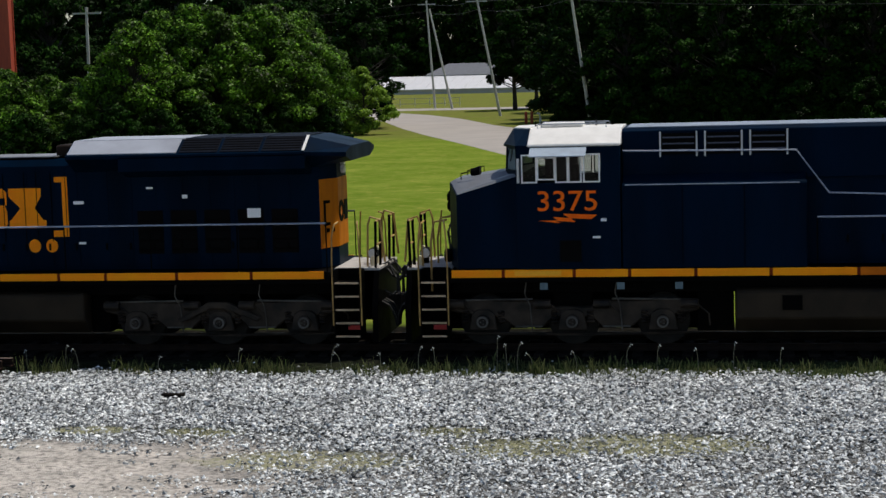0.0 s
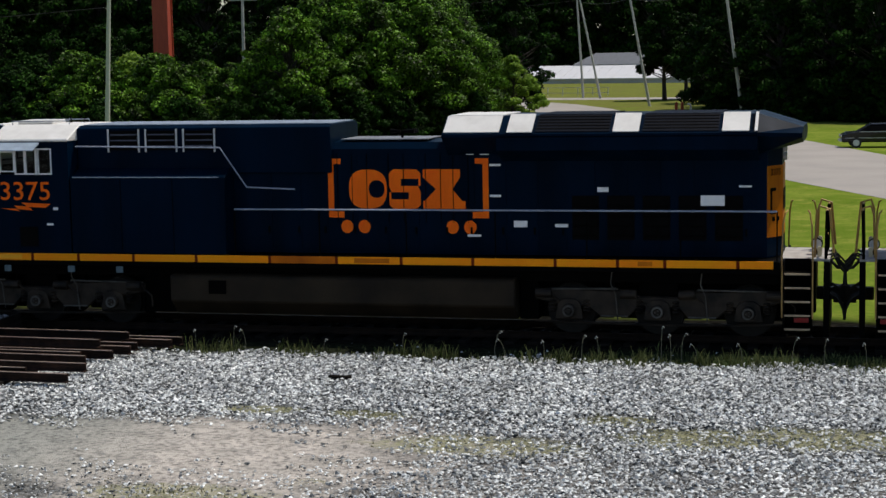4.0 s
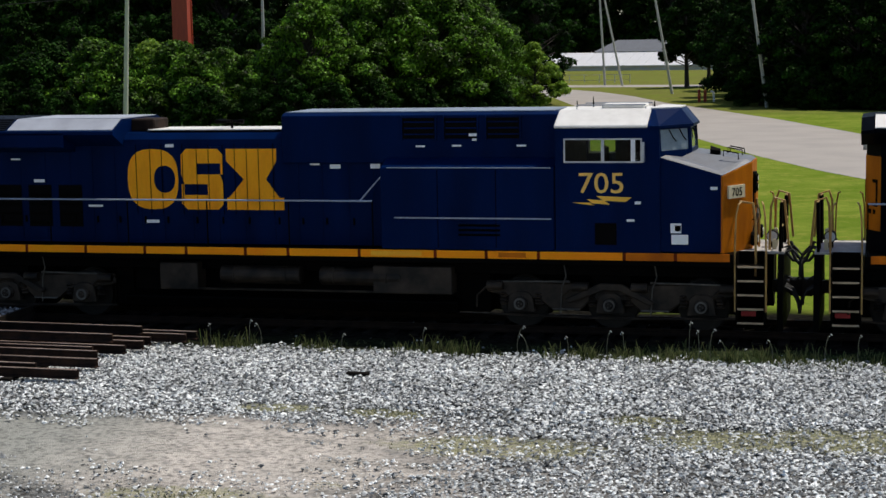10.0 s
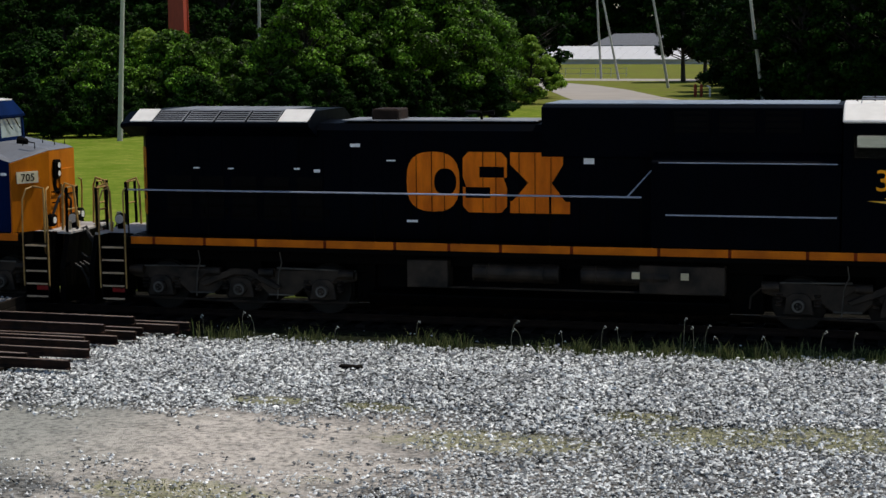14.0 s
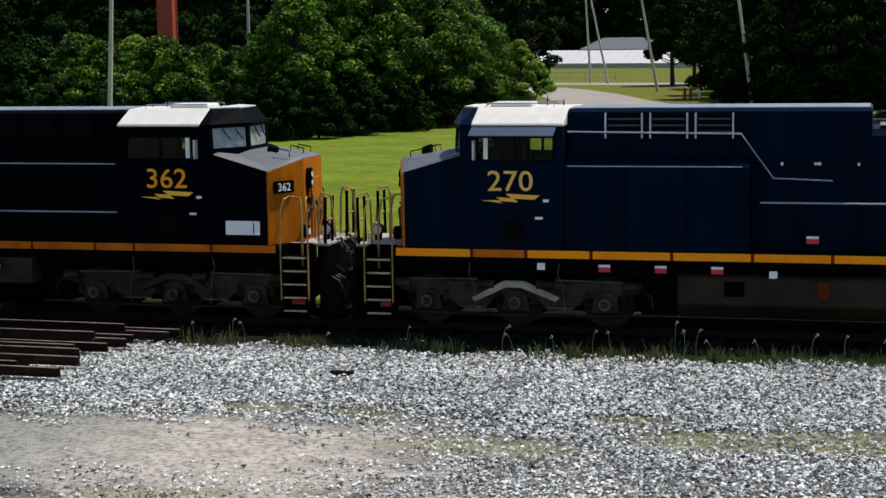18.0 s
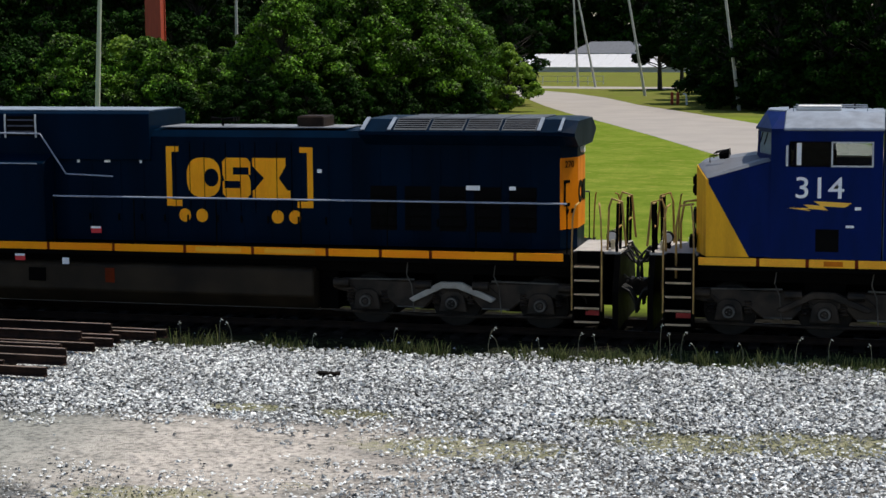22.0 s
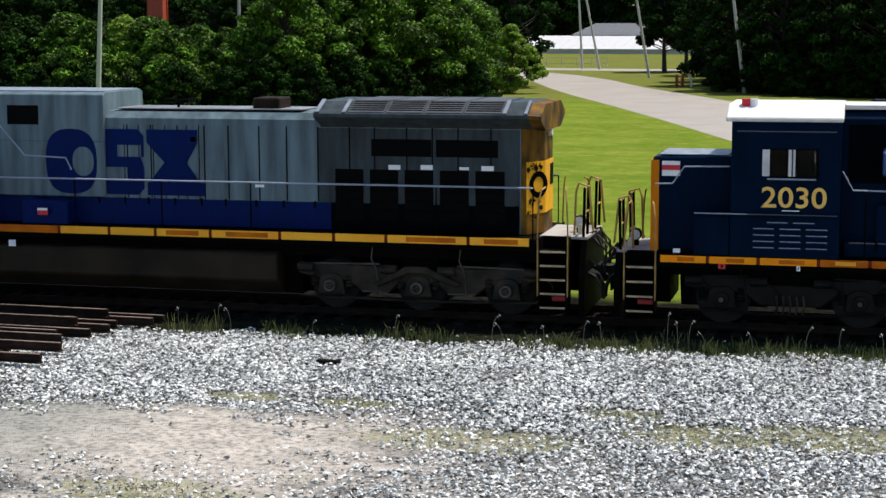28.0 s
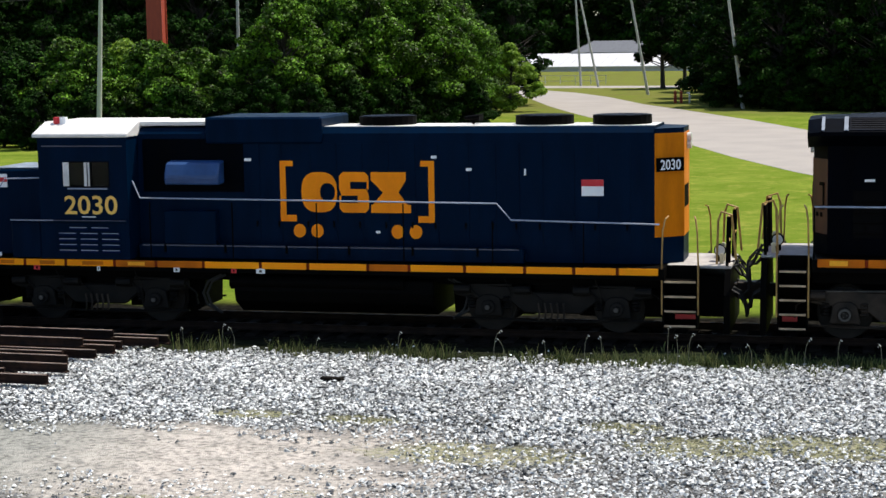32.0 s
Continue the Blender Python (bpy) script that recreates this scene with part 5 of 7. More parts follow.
def emd_engine(label, x, length, number, mark, spots):
    """A four-axle road switcher with a low short hood, cab facing the lower end."""
    eng = thing("locomotive", label, "locomotive", (x, 0, 0), group="train of locomotives")
    TRAIN.append((eng, x))
    L, deck, paint = length, 1.46, NAVY_MID
    rng = random.Random(8)
    X = lambda s: s
    boxes("underframe", BLACK, eng, [(1.2, L - 1.6, -1.48, 1.48, 1.2, deck - 0.02), (1.2, L - 1.6, -1.0, 1.0, 0.98, 1.2)], bevel=0.01)
    for y in (-1.48, 1.48):
        sill_stripes(eng, 1.25, L - 1.65, 1.3, 1.44, y - 0.006 if y < 0 else y + 0.002, STRIPE, rng, 1.3)
    # short hood
    bm = bmesh.new()
    plan = [(1.1, -0.95), (1.0, -0.8), (1.0, 0.8), (1.1, 0.95), (2.62, 0.95), (2.62, -0.95)]
    loft(bm, [(a, b, deck) for a, b in plan], [(a, b, 3.34 + 0.02 * a) for a, b in plan])
    part("short_hood", bm, paint, eng, bevel=0.03)
    bm = bmesh.new()
    box(bm, 0.975, 1.0, -0.94, 0.94, deck, 3.3)
    box(bm, 1.0, 1.14, -0.965, -0.953, deck, 3.3)
    part("short_hood_front", bm, AMBER, eng, "orange end panel")
    boxes("short_hood_top", ROOF_GREY, eng, [(1.12, 2.5, -0.8, 0.8, 3.395, 3.41)])
    # cab
    c0, c1, w0, w1, wz0, wz1 = 2.62, 4.72, 3.22, 4.3, 3.04, 3.6
    for y0, y1 in ((-1.5, -1.44), (1.44, 1.5)):
        bm = bmesh.new()
        pierced(bm, c0, c1, y0, y1, deck, 4.16, w0, w1, wz0, wz1)
        part("cab_side", bm, paint, eng)
    for a, b, wa, wb in ((-1.44, -0.001, -1.2, -0.15), (0.001, 1.44, 0.15, 1.2)):
        bm = bmesh.new()
        pierced(bm, a, b, c0, c0 + 0.06, deck, 4.2, wa, wb, 3.5, 3.98, turned=True)
        part("cab_front", bm, paint, eng)
    boxes("cab_rear", paint, eng, [(c1 - 0.06, c1, -1.44, 1.44, deck, 4.2)])
    for y0, y1 in ((-1.2, -0.15), (0.15, 1.2)):
        boxes("windscreen", GLASS, eng, [(c0 + 0.02, c0 + 0.035, y0, y1, 3.5, 3.98)])
    boxes("cab_floor", CAB_INSIDE, eng, [(c0 + 0.06, c1 - 0.06, -1.44, 1.44, 2.3, 2.36)])
    boxes("electrical_cabinet", CAB_INSIDE, eng, [(c1 - 0.5, c1 - 0.08, -1.3, 1.3, 2.36, 3.9)])
    # unseen panel added to block the bright view through the cab
    boxes("dark_backing", CAB_INSIDE, eng, [(c0 + 0.5, c1 - 0.55, 0.1, 0.16, 2.36, 4.1)])
    for side in (-1, 1):
        cab_window(eng, w0, w1, wz0, wz1, side * 1.49, 2)
    for a, b in ((w0, w0 + 0.14), (w0 + 0.5, w0 + 0.56), (w0 + 0.59, w0 + 0.63)):
        boxes("sash_post", ALU, eng, [(a, b, -1.53, -1.512, wz0 + 0.02, wz1 - 0.02)], "bare metal sash post")
    boxes("window_ledge", PIPE_LIGHT, eng, [(w0 + 0.1, w1 - 0.05, -1.54, -1.502, wz0 - 0.05, wz0 - 0.02)])
    boxes("cab_rib", PIPE, eng, [(c0 + 0.1, c1 - 0.1, -1.512, -1.5, 3.92, 3.945)])
    prof = [(-1.53, 4.12), (-1.53, 4.2), (-0.9, 4.44), (0.9, 4.44), (1.53, 4.2), (1.53, 4.12)]
    bm = bmesh.new()
    loft(bm, [(2.5, a, b) for a, b in prof], [(c1 + 0.03, a, b) for a, b in prof])
    part("cab_roof", bm, ROOF_WHITE, eng, "sunlit white cab roof", bevel=0.02)
    boxes("roof_hatch", ROOF_WHITE, eng, [(c1 + 0.04, 6.3, -0.8, 0.8, 4.34, 4.42)])
    for sx in (2.75, 2.9):
        bm = bmesh.new()
        cylinder(bm, (sx + 0.1, -0.95, 4.46), (0, 0, 1), 0.09, 0.16, 12)
        part("beacon", bm, RED if sx < 2.8 else WHITE, eng)
    for k in range(5):
        for g in range(3 if k < 4 else 2):
            a = 3.06 + g * 0.51 + (0.26 if k == 4 else 0)
            slat = boxes("louvre", NAVY_CLEAN, eng, [(a, a + 0.42, -1.53, -1.5, 1.60 + k * 0.125, 1.65 + k * 0.125)])
            boxes("louvre_lip", PIPE_LIGHT, slat, [(a + 0.01, a + 0.41, -1.537, -1.526, 1.642 + k * 0.125, 1.658 + k * 0.125)], "thin bright lip")
    ledge = boxes("cab_ledge", paint, eng, [(1.9, c1 - 0.03, -1.56, -1.504, 2.27, 2.31)], "narrow ledge along the cab side", bevel=0.008)
    boxes("ledge_edge", PIPE_LIGHT, ledge, [(1.92, 2.95, -1.566, -1.545, 2.296, 2.318)], "bright edge")
    boxes("ledge_edge", PIPE, ledge, [(2.96, c1 - 0.05, -1.564, -1.545, 2.298, 2.316)])
    boxes("ledge_plate", WHITE, eng, [(3.62, 3.95, -1.506, -1.5, 2.375, 2.395)])
    boxes("jacking_pad", WHITE, eng, [(1.5, 1.64, -1.506, -1.48, 1.5, 1.58)])
    bm = bmesh.new()
    tube(bm, [(1.1, -1.3, 2.85), (1.45, -1.3, 2.86), (1.68, -1.3, 3.2), (2.58, -1.3, 3.22)], 0.016)
    part("nose_handrail", bm, PIPE_LIGHT, eng)
    for a, m, w in ((2.4, RED, 0.14), (3.92, WHITE, 0.07), (5.72, WHITE, 0.14), (7.05, RED, 0.12), (7.62, WHITE, 0.2)):
        tag = boxes("reflector_plate", m, eng, [(a, a + w, -1.49, -1.478, 1.2, 1.31)])
        boxes("plate_mark", BLACK, tag, [(a + w * 0.35, a + w * 0.65, -1.494, -1.489, 1.225, 1.275)])
    boxes("cab_sill_box", paint, eng, [(1.9, 2.6, -1.5, -0.97, deck, 2.26)], bevel=0.02)
    # long hood
    y, h1, top = 0.92, L - 1.56, 4.24
    prof = [(-y, deck), (-y, top - 0.08), (-y + 0.14, top + 0.05), (y - 0.14, top + 0.05), (y, top - 0.08), (y, deck)]
    bm = bmesh.new()
    prism(bm, prof, c1 + 0.01, h1 - 0.3, "x")
    part("long_hood", bm, paint, eng)
    plan = [(h1 - 0.3, -y), (h1 + 0.25, -0.5), (h1 + 0.25, 0.5), (h1 - 0.3, y)]
    bm = bmesh.new()
    loft(bm, [(a, b, deck) for a, b in plan], [(a, b, top) for a, b in plan])
    part("hood_end", bm, paint, eng)
    bm = bmesh.new()
    face = [(h1 - 0.29, -y - 0.004), (h1 + 0.262, -0.5), (h1 + 0.262, 0.5), (h1 - 0.29, y + 0.004)]
    inner = [(a - 0.04, b * 0.97) for a, b in face][::-1]
    loft(bm, [(a, b, deck + 0.55) for a, b in face + inner], [(a, b, top - 0.1) for a, b in face + inner])
    part("hood_end_panel", bm, AMBER, eng, "orange end panel")
    bm = bmesh.new()
    box(bm, -0.32, 0.32, -0.02, 0.015, -0.14, 0.14)
    board = part("number_board", bm, BLACK, eng)
    board.matrix_basis = pose(h1 + 0.0, -0.75, 3.5, 0, 0, 37.4)
    lettering(number, 0.2, WHITE, board, 0, -0.022, -0.1, name="board_number", stretch=0.85, bold=0.02)
    bm = bmesh.new()
    for z in (3.86, 4.02):
        cylinder(bm, (h1 + 0.3, 0.1, z), (1, 0, 0), 0.09, 0.1, 12)
    part("rear_headlight", bm, LAMP_GLASS, eng)
    for k in range(4):
        bm = bmesh.new()
        box(bm, h1 + 0.255, h1 + 0.272, -0.45 + 0.2 * k, -0.33 + 0.2 * k, 2.6, 3.05)
        part("end_emblem", bm, BLACK, eng)
    boxes("hood_roof", ROOF_WHITE, eng, [(8.4, h1 - 0.3, -0.76, 0.4, top + 0.052, top + 0.065)], "pale roof sheet")
    boxes("dynamic_brake_housing", paint, eng, [(6.35, 9.0, -1.0, 1.0, 3.95, 4.52)], bevel=0.04)
    for sx in (10.2, 13.65, 15.3):
        bm = bmesh.new()
        cylinder(bm, (sx, 0, top + 0.15), (0, 0, 1), 0.62, 0.2, 24)
        fan = part("radiator_fan", bm, BLACK, eng, "dark round roof fan housing")
        bm = bmesh.new()
        cylinder(bm, (sx, 0, top + 0.255), (0, 0, 1), 0.55, 0.01, 24)
        part("fan_screen", bm, MESHTOP, fan)
    bm = bmesh.new()
    for d in (-0.14, 0, 0.14):
        cylinder(bm, (12.1, d, top + 0.2), (1, 0, 0), 0.03, 0.34, 8, 0.08)
    tube(bm, [(12.1, 0, top + 0.05), (12.1, 0, top + 0.2)], 0.03)
    part("horn", bm, BLACK, eng)
    s = 6.9
    while s < h1 - 0.8:
        w = rng.choice((0.5, 0.58, 0.66))
        bm = bmesh.new()
        box(bm, s + 0.012, s + w - 0.012, -y - 0.010, -y + 0.01, deck + 0.35, 3.95)
        dr = part("hood_door", bm, paint, eng)
        bm = bmesh.new()
        box(bm, s + w - 0.1, s + w - 0.06, -y - 0.03, -y - 0.010, 2.15, 2.28)
        part("latch", bm, BLACK, dr)
        s += w
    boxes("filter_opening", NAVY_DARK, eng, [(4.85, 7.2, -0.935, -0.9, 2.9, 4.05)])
    bm = bmesh.new()
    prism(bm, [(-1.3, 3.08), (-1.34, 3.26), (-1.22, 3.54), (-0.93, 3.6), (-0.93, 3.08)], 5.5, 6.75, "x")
    part("blower_duct", bm, DUCT_SKY, eng, "air duct with the sky's blue sheen in its colour", bevel=0.03)
    bm = bmesh.new()
    box(bm, 5.4, 6.6, -1.18, -0.93, 1.765, 2.5)
    part("battery_cabinet", bm, paint, eng, bevel=0.02)
    duct = boxes("walkway_duct", paint, eng, [(4.8, 13.4, -1.2, -0.935, deck, 1.76)], "low duct along the walkway", bevel=0.02)
    boxes("duct_edge", PIPE, duct, [(4.9, 13.3, -1.212, -1.19, 1.735, 1.765)])
    for k in range(6):
        boxes("duct_clip", BLACK, duct, [(5.4 + 1.4 * k, 5.45 + 1.4 * k, -1.22, -1.2, 1.6, 1.78)])
    # below
    bm = bmesh.new()
    prism(bm, [(-1.3, 0.55), (-1.36, 0.8), (-1.3, 1.08), (1.3, 1.08), (1.36, 0.8), (1.3, 0.55), (0.9, 0.3), (-0.9, 0.3)], 7.05, 11.5, "x")
    part("fuel_tank", bm, BLACK, eng, "black fuel tank", bevel=0.03)
    bm = bmesh.new()
    cylinder(bm, (8.9, -1.22, 0.98), (1, 0, 0), 0.16, 3.9, 16)
    part("air_reservoir", bm, BLACK, eng)
    for a, b in ((L - 2.5, L - 0.45), (0.45, 1.38)):
        boxes("equipment_box", BLACK, eng, [(a, b, -0.8, 0.8, 0.38, 1.22)])
    truck(eng, 3.8, (-1.35, 1.35), X, mat=SWITCHER_TRUCK)
    truck(eng, L - 3.95, (-1.35, 1.35), X, mat=SWITCHER_TRUCK)
    for a, d in ((6.75, -1), (11.75, 1)):
        for k in range(2):
            bm = bmesh.new()
            tube(bm, [(a + 0.1 * k * d, -1.05, 1.1), (a + (0.3 + 0.1 * k) * d, -1.08, 0.95), (a + (0.42 + 0.1 * k) * d, -1.1, 0.7), (a + (0.34 + 0.1 * k) * d, -1.08, 0.45), (a + 0.1 * d, -1.05, 0.25)], 0.028)
            part("sand_hose", bm, RUBBER, eng)
    for a in (2.45, 5.15, L - 5.3, L - 2.6):
        bm = bmesh.new()
        cylinder(bm, (a, -1.33, 0.55), (0, 1, 0), 0.05, 0.02, 8)
        part("axle_cap", bm, LIT_DUST, eng, "pale axle cap")
    for c in (3.8, L - 3.95):
        for k in range(5):
            bm = bmesh.new()
            tube(bm, [(c - 0.27 + 0.13 * k, -1.3, 0.3), (c - 0.24 + 0.13 * k, -1.31, 0.48), (c - 0.27 + 0.13 * k, -1.3, 0.66)], 0.022)
            part("bolster_spring", bm, TRUCK, eng)
    for side in (-1, 1):
        stair(eng, 0.55, 1.12, side, deck, 4)
        stair(eng, L - 1.62, L - 0.95, side, deck, 4)
    end_platform(eng, 0.0, 1.1, deck)
    end_platform(eng, L, L - 1.6, deck)
    bm = bmesh.new()
    tube(bm, [(4.75, -1.3, 3.16), (4.96, -1.4, 2.80), (12.9, -1.46, 2.74), (13.2, -1.46, 2.40), (L - 1.7, -1.46, 2.34)], 0.018)
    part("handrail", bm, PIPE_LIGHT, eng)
    for k in range(6):
        bm = bmesh.new()
        tube(bm, [(5.2 + k * 1.9, -1.46, deck - 0.1), (5.2 + k * 1.9, -1.46, 2.72 if k < 4 else 2.38)], 0.016)
        part("stanchion", bm, BLACK, eng)
    bracket_emblem(eng, *mark, MARK_ORANGE, -0.932)
    lettering(number, 0.4, MARK_CREAM, eng, 3.84, -1.502, 2.45, name="road_number", stretch=1.12, bold=0.016)
    bm = bmesh.new()
    box(bm, 14.58, 15.04, -0.945, -0.93, 2.86, 3.2)
    sign = part("notice", bm, WHITE, eng, "white notice with a red head")
    boxes("notice_head", RED, sign, [(14.58, 15.04, -0.95, -0.945, 3.06, 3.2)])
    bm = bmesh.new()
    box(bm, 1.2, 1.56, -0.972, -0.955, 2.98, 3.28)
    sign = part("notice", bm, WHITE, eng, "white notice with red lettering bars")
    boxes("notice_head", RED, sign, [(1.2, 1.56, -0.98, -0.972, 3.1, 3.2)])
    decals(eng, spots, -0.94)
    return eng


W_, R_ = WHITE, RED
ge_engine("sooty navy locomotive with orange rear panel", -79.4, 22.0, True, "", NAVY, ROOF_WHITE, ("bracket", 11.3, 14.7, 2.45, 3.78, MARK_ORANGE), high=(4.18, 4.55), sheet=2.5, seed=2, long_rad=14.9, spots=[(14.95, 3.2, 0.24, 0.07, W_), (17.4, 3.3, 0.12, 0.08, W_), (18.95, 2.92, 0.3, 0.2, W_), (15.0, 2.3, 0.16, 0.05, W_), (16.6, 3.5, 0.15, 0.04, W_)])
ge_engine("dark navy locomotive with white cab roof and window shade", -57.4, 22.13, True, "3375", NAVY, ROOF_WHITE, ("bracket", 10.95, 14.6, 2.5, 3.81, MARK_RED), high=(4.28, 4.72), nose_paint=NAVY, seed=3, pale_truck=0, long_rad=13.7, sunshade=SHADE_CLOTH, sash=(WHITE, WHITE), window=(2.86, 4.52, 3.5, 4.1), panes=((2.87, 3.2, 0.0), (3.2, 3.58, 0.06), (3.58, 3.85, 0.0), (3.85, 4.13, 0.0), (4.16, 4.51, 0.0)), number_paint=MARK_RED, spots=[(14.52, 3.92, 0.2, 0.07, W_), (14.2, 3.91, 0.16, 0.05, W_), (14.75, 3.66, 0.25, 0.05, W_), (14.75, 2.99, 0.25, 0.05, W_), (14.27, 2.12, 0.3, 0.05, W_), (15.3, 2.38, 0.3, 0.14, W_), (16.2, 2.35, 0.28, 0.07, W_), (17.1, 3.13, 0.24, 0.1, W_), (19.42, 2.9, 0.5, 0.22, W_), (20.1, 3.2, 0.26, 0.04, W_)], under=[(6.1, 1.34, GREY), (4.9, 1.34, GREY), (3.3, 1.34, GREY)])
ge_engine("clean navy locomotive with orange nose and white cab roof", -35.27, 21.62, False, "705", NAVY_CLEAN, ROOF_WHITE, ("plain", 6.84, 10.55, 2.46, 3.81, MARK_YELLOW), high=(4.16, 4.48), hood_sheet=ROOF_WHITE, high_spots=[(14.87, 4.1, 0.2, 0.06, W_), (14.9, 4.0, 0.12, 0.05, W_), (13.7, 3.86, 0.2, 0.04, W_), (14.5, 3.87, 0.2, 0.04, W_), (15.9, 3.87, 0.2, 0.04, W_)], sheet=2.6, lower="air", seed=4, cream=True, number_at=3.96, sash=(ALU, ALU), long_rad=14.85, number_paint=MARK_CREAM, nose_plates=[(19.18, 2.2, 0.22, 0.2, WHITE), (19.22, 2.2, 0.12, 0.12, BLACK), (19.26, 1.97, 0.34, 0.2, WHITE), (19.95, 3.02, 0.14, 0.06, WHITE)], spots=[(2.0, 3.2, 0.22, 0.07, W_), (2.7, 3.2, 0.22, 0.07, W_), (4.08, 3.58, 0.22, 0.04, W_), (4.65, 3.09, 0.26, 0.07, W_), (6.03, 2.53, 0.35, 0.05, W_), (7.42, 2.19, 0.3, 0.07, W_), (7.88, 3.88, 0.2, 0.07, W_), (11.28, 3.47, 0.22, 0.04, W_), (11.75, 3.42, 0.24, 0.09, W_), (12.66, 3.43, 0.22, 0.1, W_)])
ge_engine("sooty black-navy locomotive with orange nose", -13.65, 21.6, False, "362", NAVY_DARK, ROOF_WHITE, ("plain", 7.6, 11.14, 2.3, 3.58, MARK_DULL), stripe=STRIPE_DULL, lower="air", seed=5, screens=MESH_BRIGHT, pale_straps=True, number_paint=MARK_YELLOW, nose_plates=[(19.5, 2.06, 0.78, 0.3, WHITE), (19.75, 2.06, 0.03, 0.24, GREY)], spots=[(6.46, 3.7, 0.22, 0.07, W_), (7.26, 3.38, 0.2, 0.03, W_), (2.79, 3.18, 0.14, 0.03, W_), (3.6, 3.17, 0.14, 0.03, W_), (5.13, 3.18, 0.14, 0.04, W_), (5.59, 3.14, 0.14, 0.07, W_), (7.72, 2.09, 0.24, 0.05, W_), (11.54, 3.41, 0.22, 0.12, W_)], under=[(12.6, 1.12, BOARD), (13.6, 1.12, BOARD)])
ge_engine("dark navy locomotive with yellow brackets and pale cab roof", 7.95, 21.79, True, "270", NAVY, ROOF_WHITE, ("bracket", 11.4, 14.8, 2.49, 3.81, MARK_YELLOW), seed=6, pale_truck=2, sunshade=SHADE_NAVY, screens=MESH_SUNLIT, end_paint=AMBER, number_paint=MARK_CREAM, spots=[(18.35, 2.98, 0.3, 0.1, W_), (19.2, 2.98, 0.14, 0.08, W_), (14.95, 3.3, 0.1, 0.08, W_), (10.0, 3.5, 0.14, 0.12, W_), (9.3, 3.5, 0.05, 0.14, W_), (10.8, 3.5, 0.05, 0.14, W_)], under=[(5.78, 1.34, R_), (6.93, 1.34, R_), (8.07, 1.34, R_), (4.46, 1.36, W_), (9.18, 1.28, W_), (9.94, 1.99, R_)])
ge_engine("blue and weathered grey locomotive with yellow corners", 29.74, 22.0, True, "314", BLUE, ROOF_GREY, ("plain", 9.65, 13.35, 2.35, 3.78, BLUE), seed=7, grey=True, number_at=3.71, stripe=STRIPE_PALE, sash=(BLACK, ALU), screens=MESH_SUNLIT, number_paint=WHITE, nose_paint=YELLOW, spots=[(10.1, 3.62, 0.12, 0.1, W_), (13.1, 3.58, 0.12, 0.1, W_), (9.3, 3.5, 0.12, 0.14, W_), (14.6, 2.6, 0.2, 0.06, W_), (17.6, 3.05, 0.26, 0.1, W_), (18.3, 3.06, 0.26, 0.1, W_), (19.1, 3.05, 0.2, 0.06, W_), (19.6, 3.06, 0.26, 0.1, W_)], under=[(5.65, 1.34, R_), (6.8, 1.34, R_), (7.92, 1.34, R_), (9.77, 1.99, R_), (9.01, 1.28, W_)])
emd_engine("navy four-axle locomotive with white cab roof and orange end", 51.74, 17.94, "2030", (8.02, 11.45, 2.27, 3.58), [(7.3, 3.6, 0.15, 0.06, W_), (12.2, 3.4, 0.12, 0.06, W_), (11.45, 3.66, 0.12, 0.06, W_), (10.2, 2.06, 0.1, 0.05, W_), (13.4, 3.35, 0.04, 0.14, W_)])
ge_engine("sooty black locomotive with a thin orange end panel", 69.68, 21.8, False, "", NAVY_DARK, ROOF_GREY, ("plain", 7.6, 11.14, 2.3, 3.58, MARK_ORANGE), stripe=STRIPE_DULL, lower="air", seed=9, end_paint=ORANGE_SOOT, spots=[(2.4, 3.2, 0.2, 0.05, W_)])

# ---- ground ----
WEED_PATCHES = ((-5.8, -10.7, 1.9, 0.8), (-2.4, -9.7, 1.6, 0.8), (-0.4, -9.4, 2.0, 0.9), (-10.3, -8.7, 0.9, 0.35), (-8.3, -8.75, 0.8, 0.35), (-3.9, -8.5, 0.8, 0.4), (-9.5, -14.4, 1.5, 0.6))


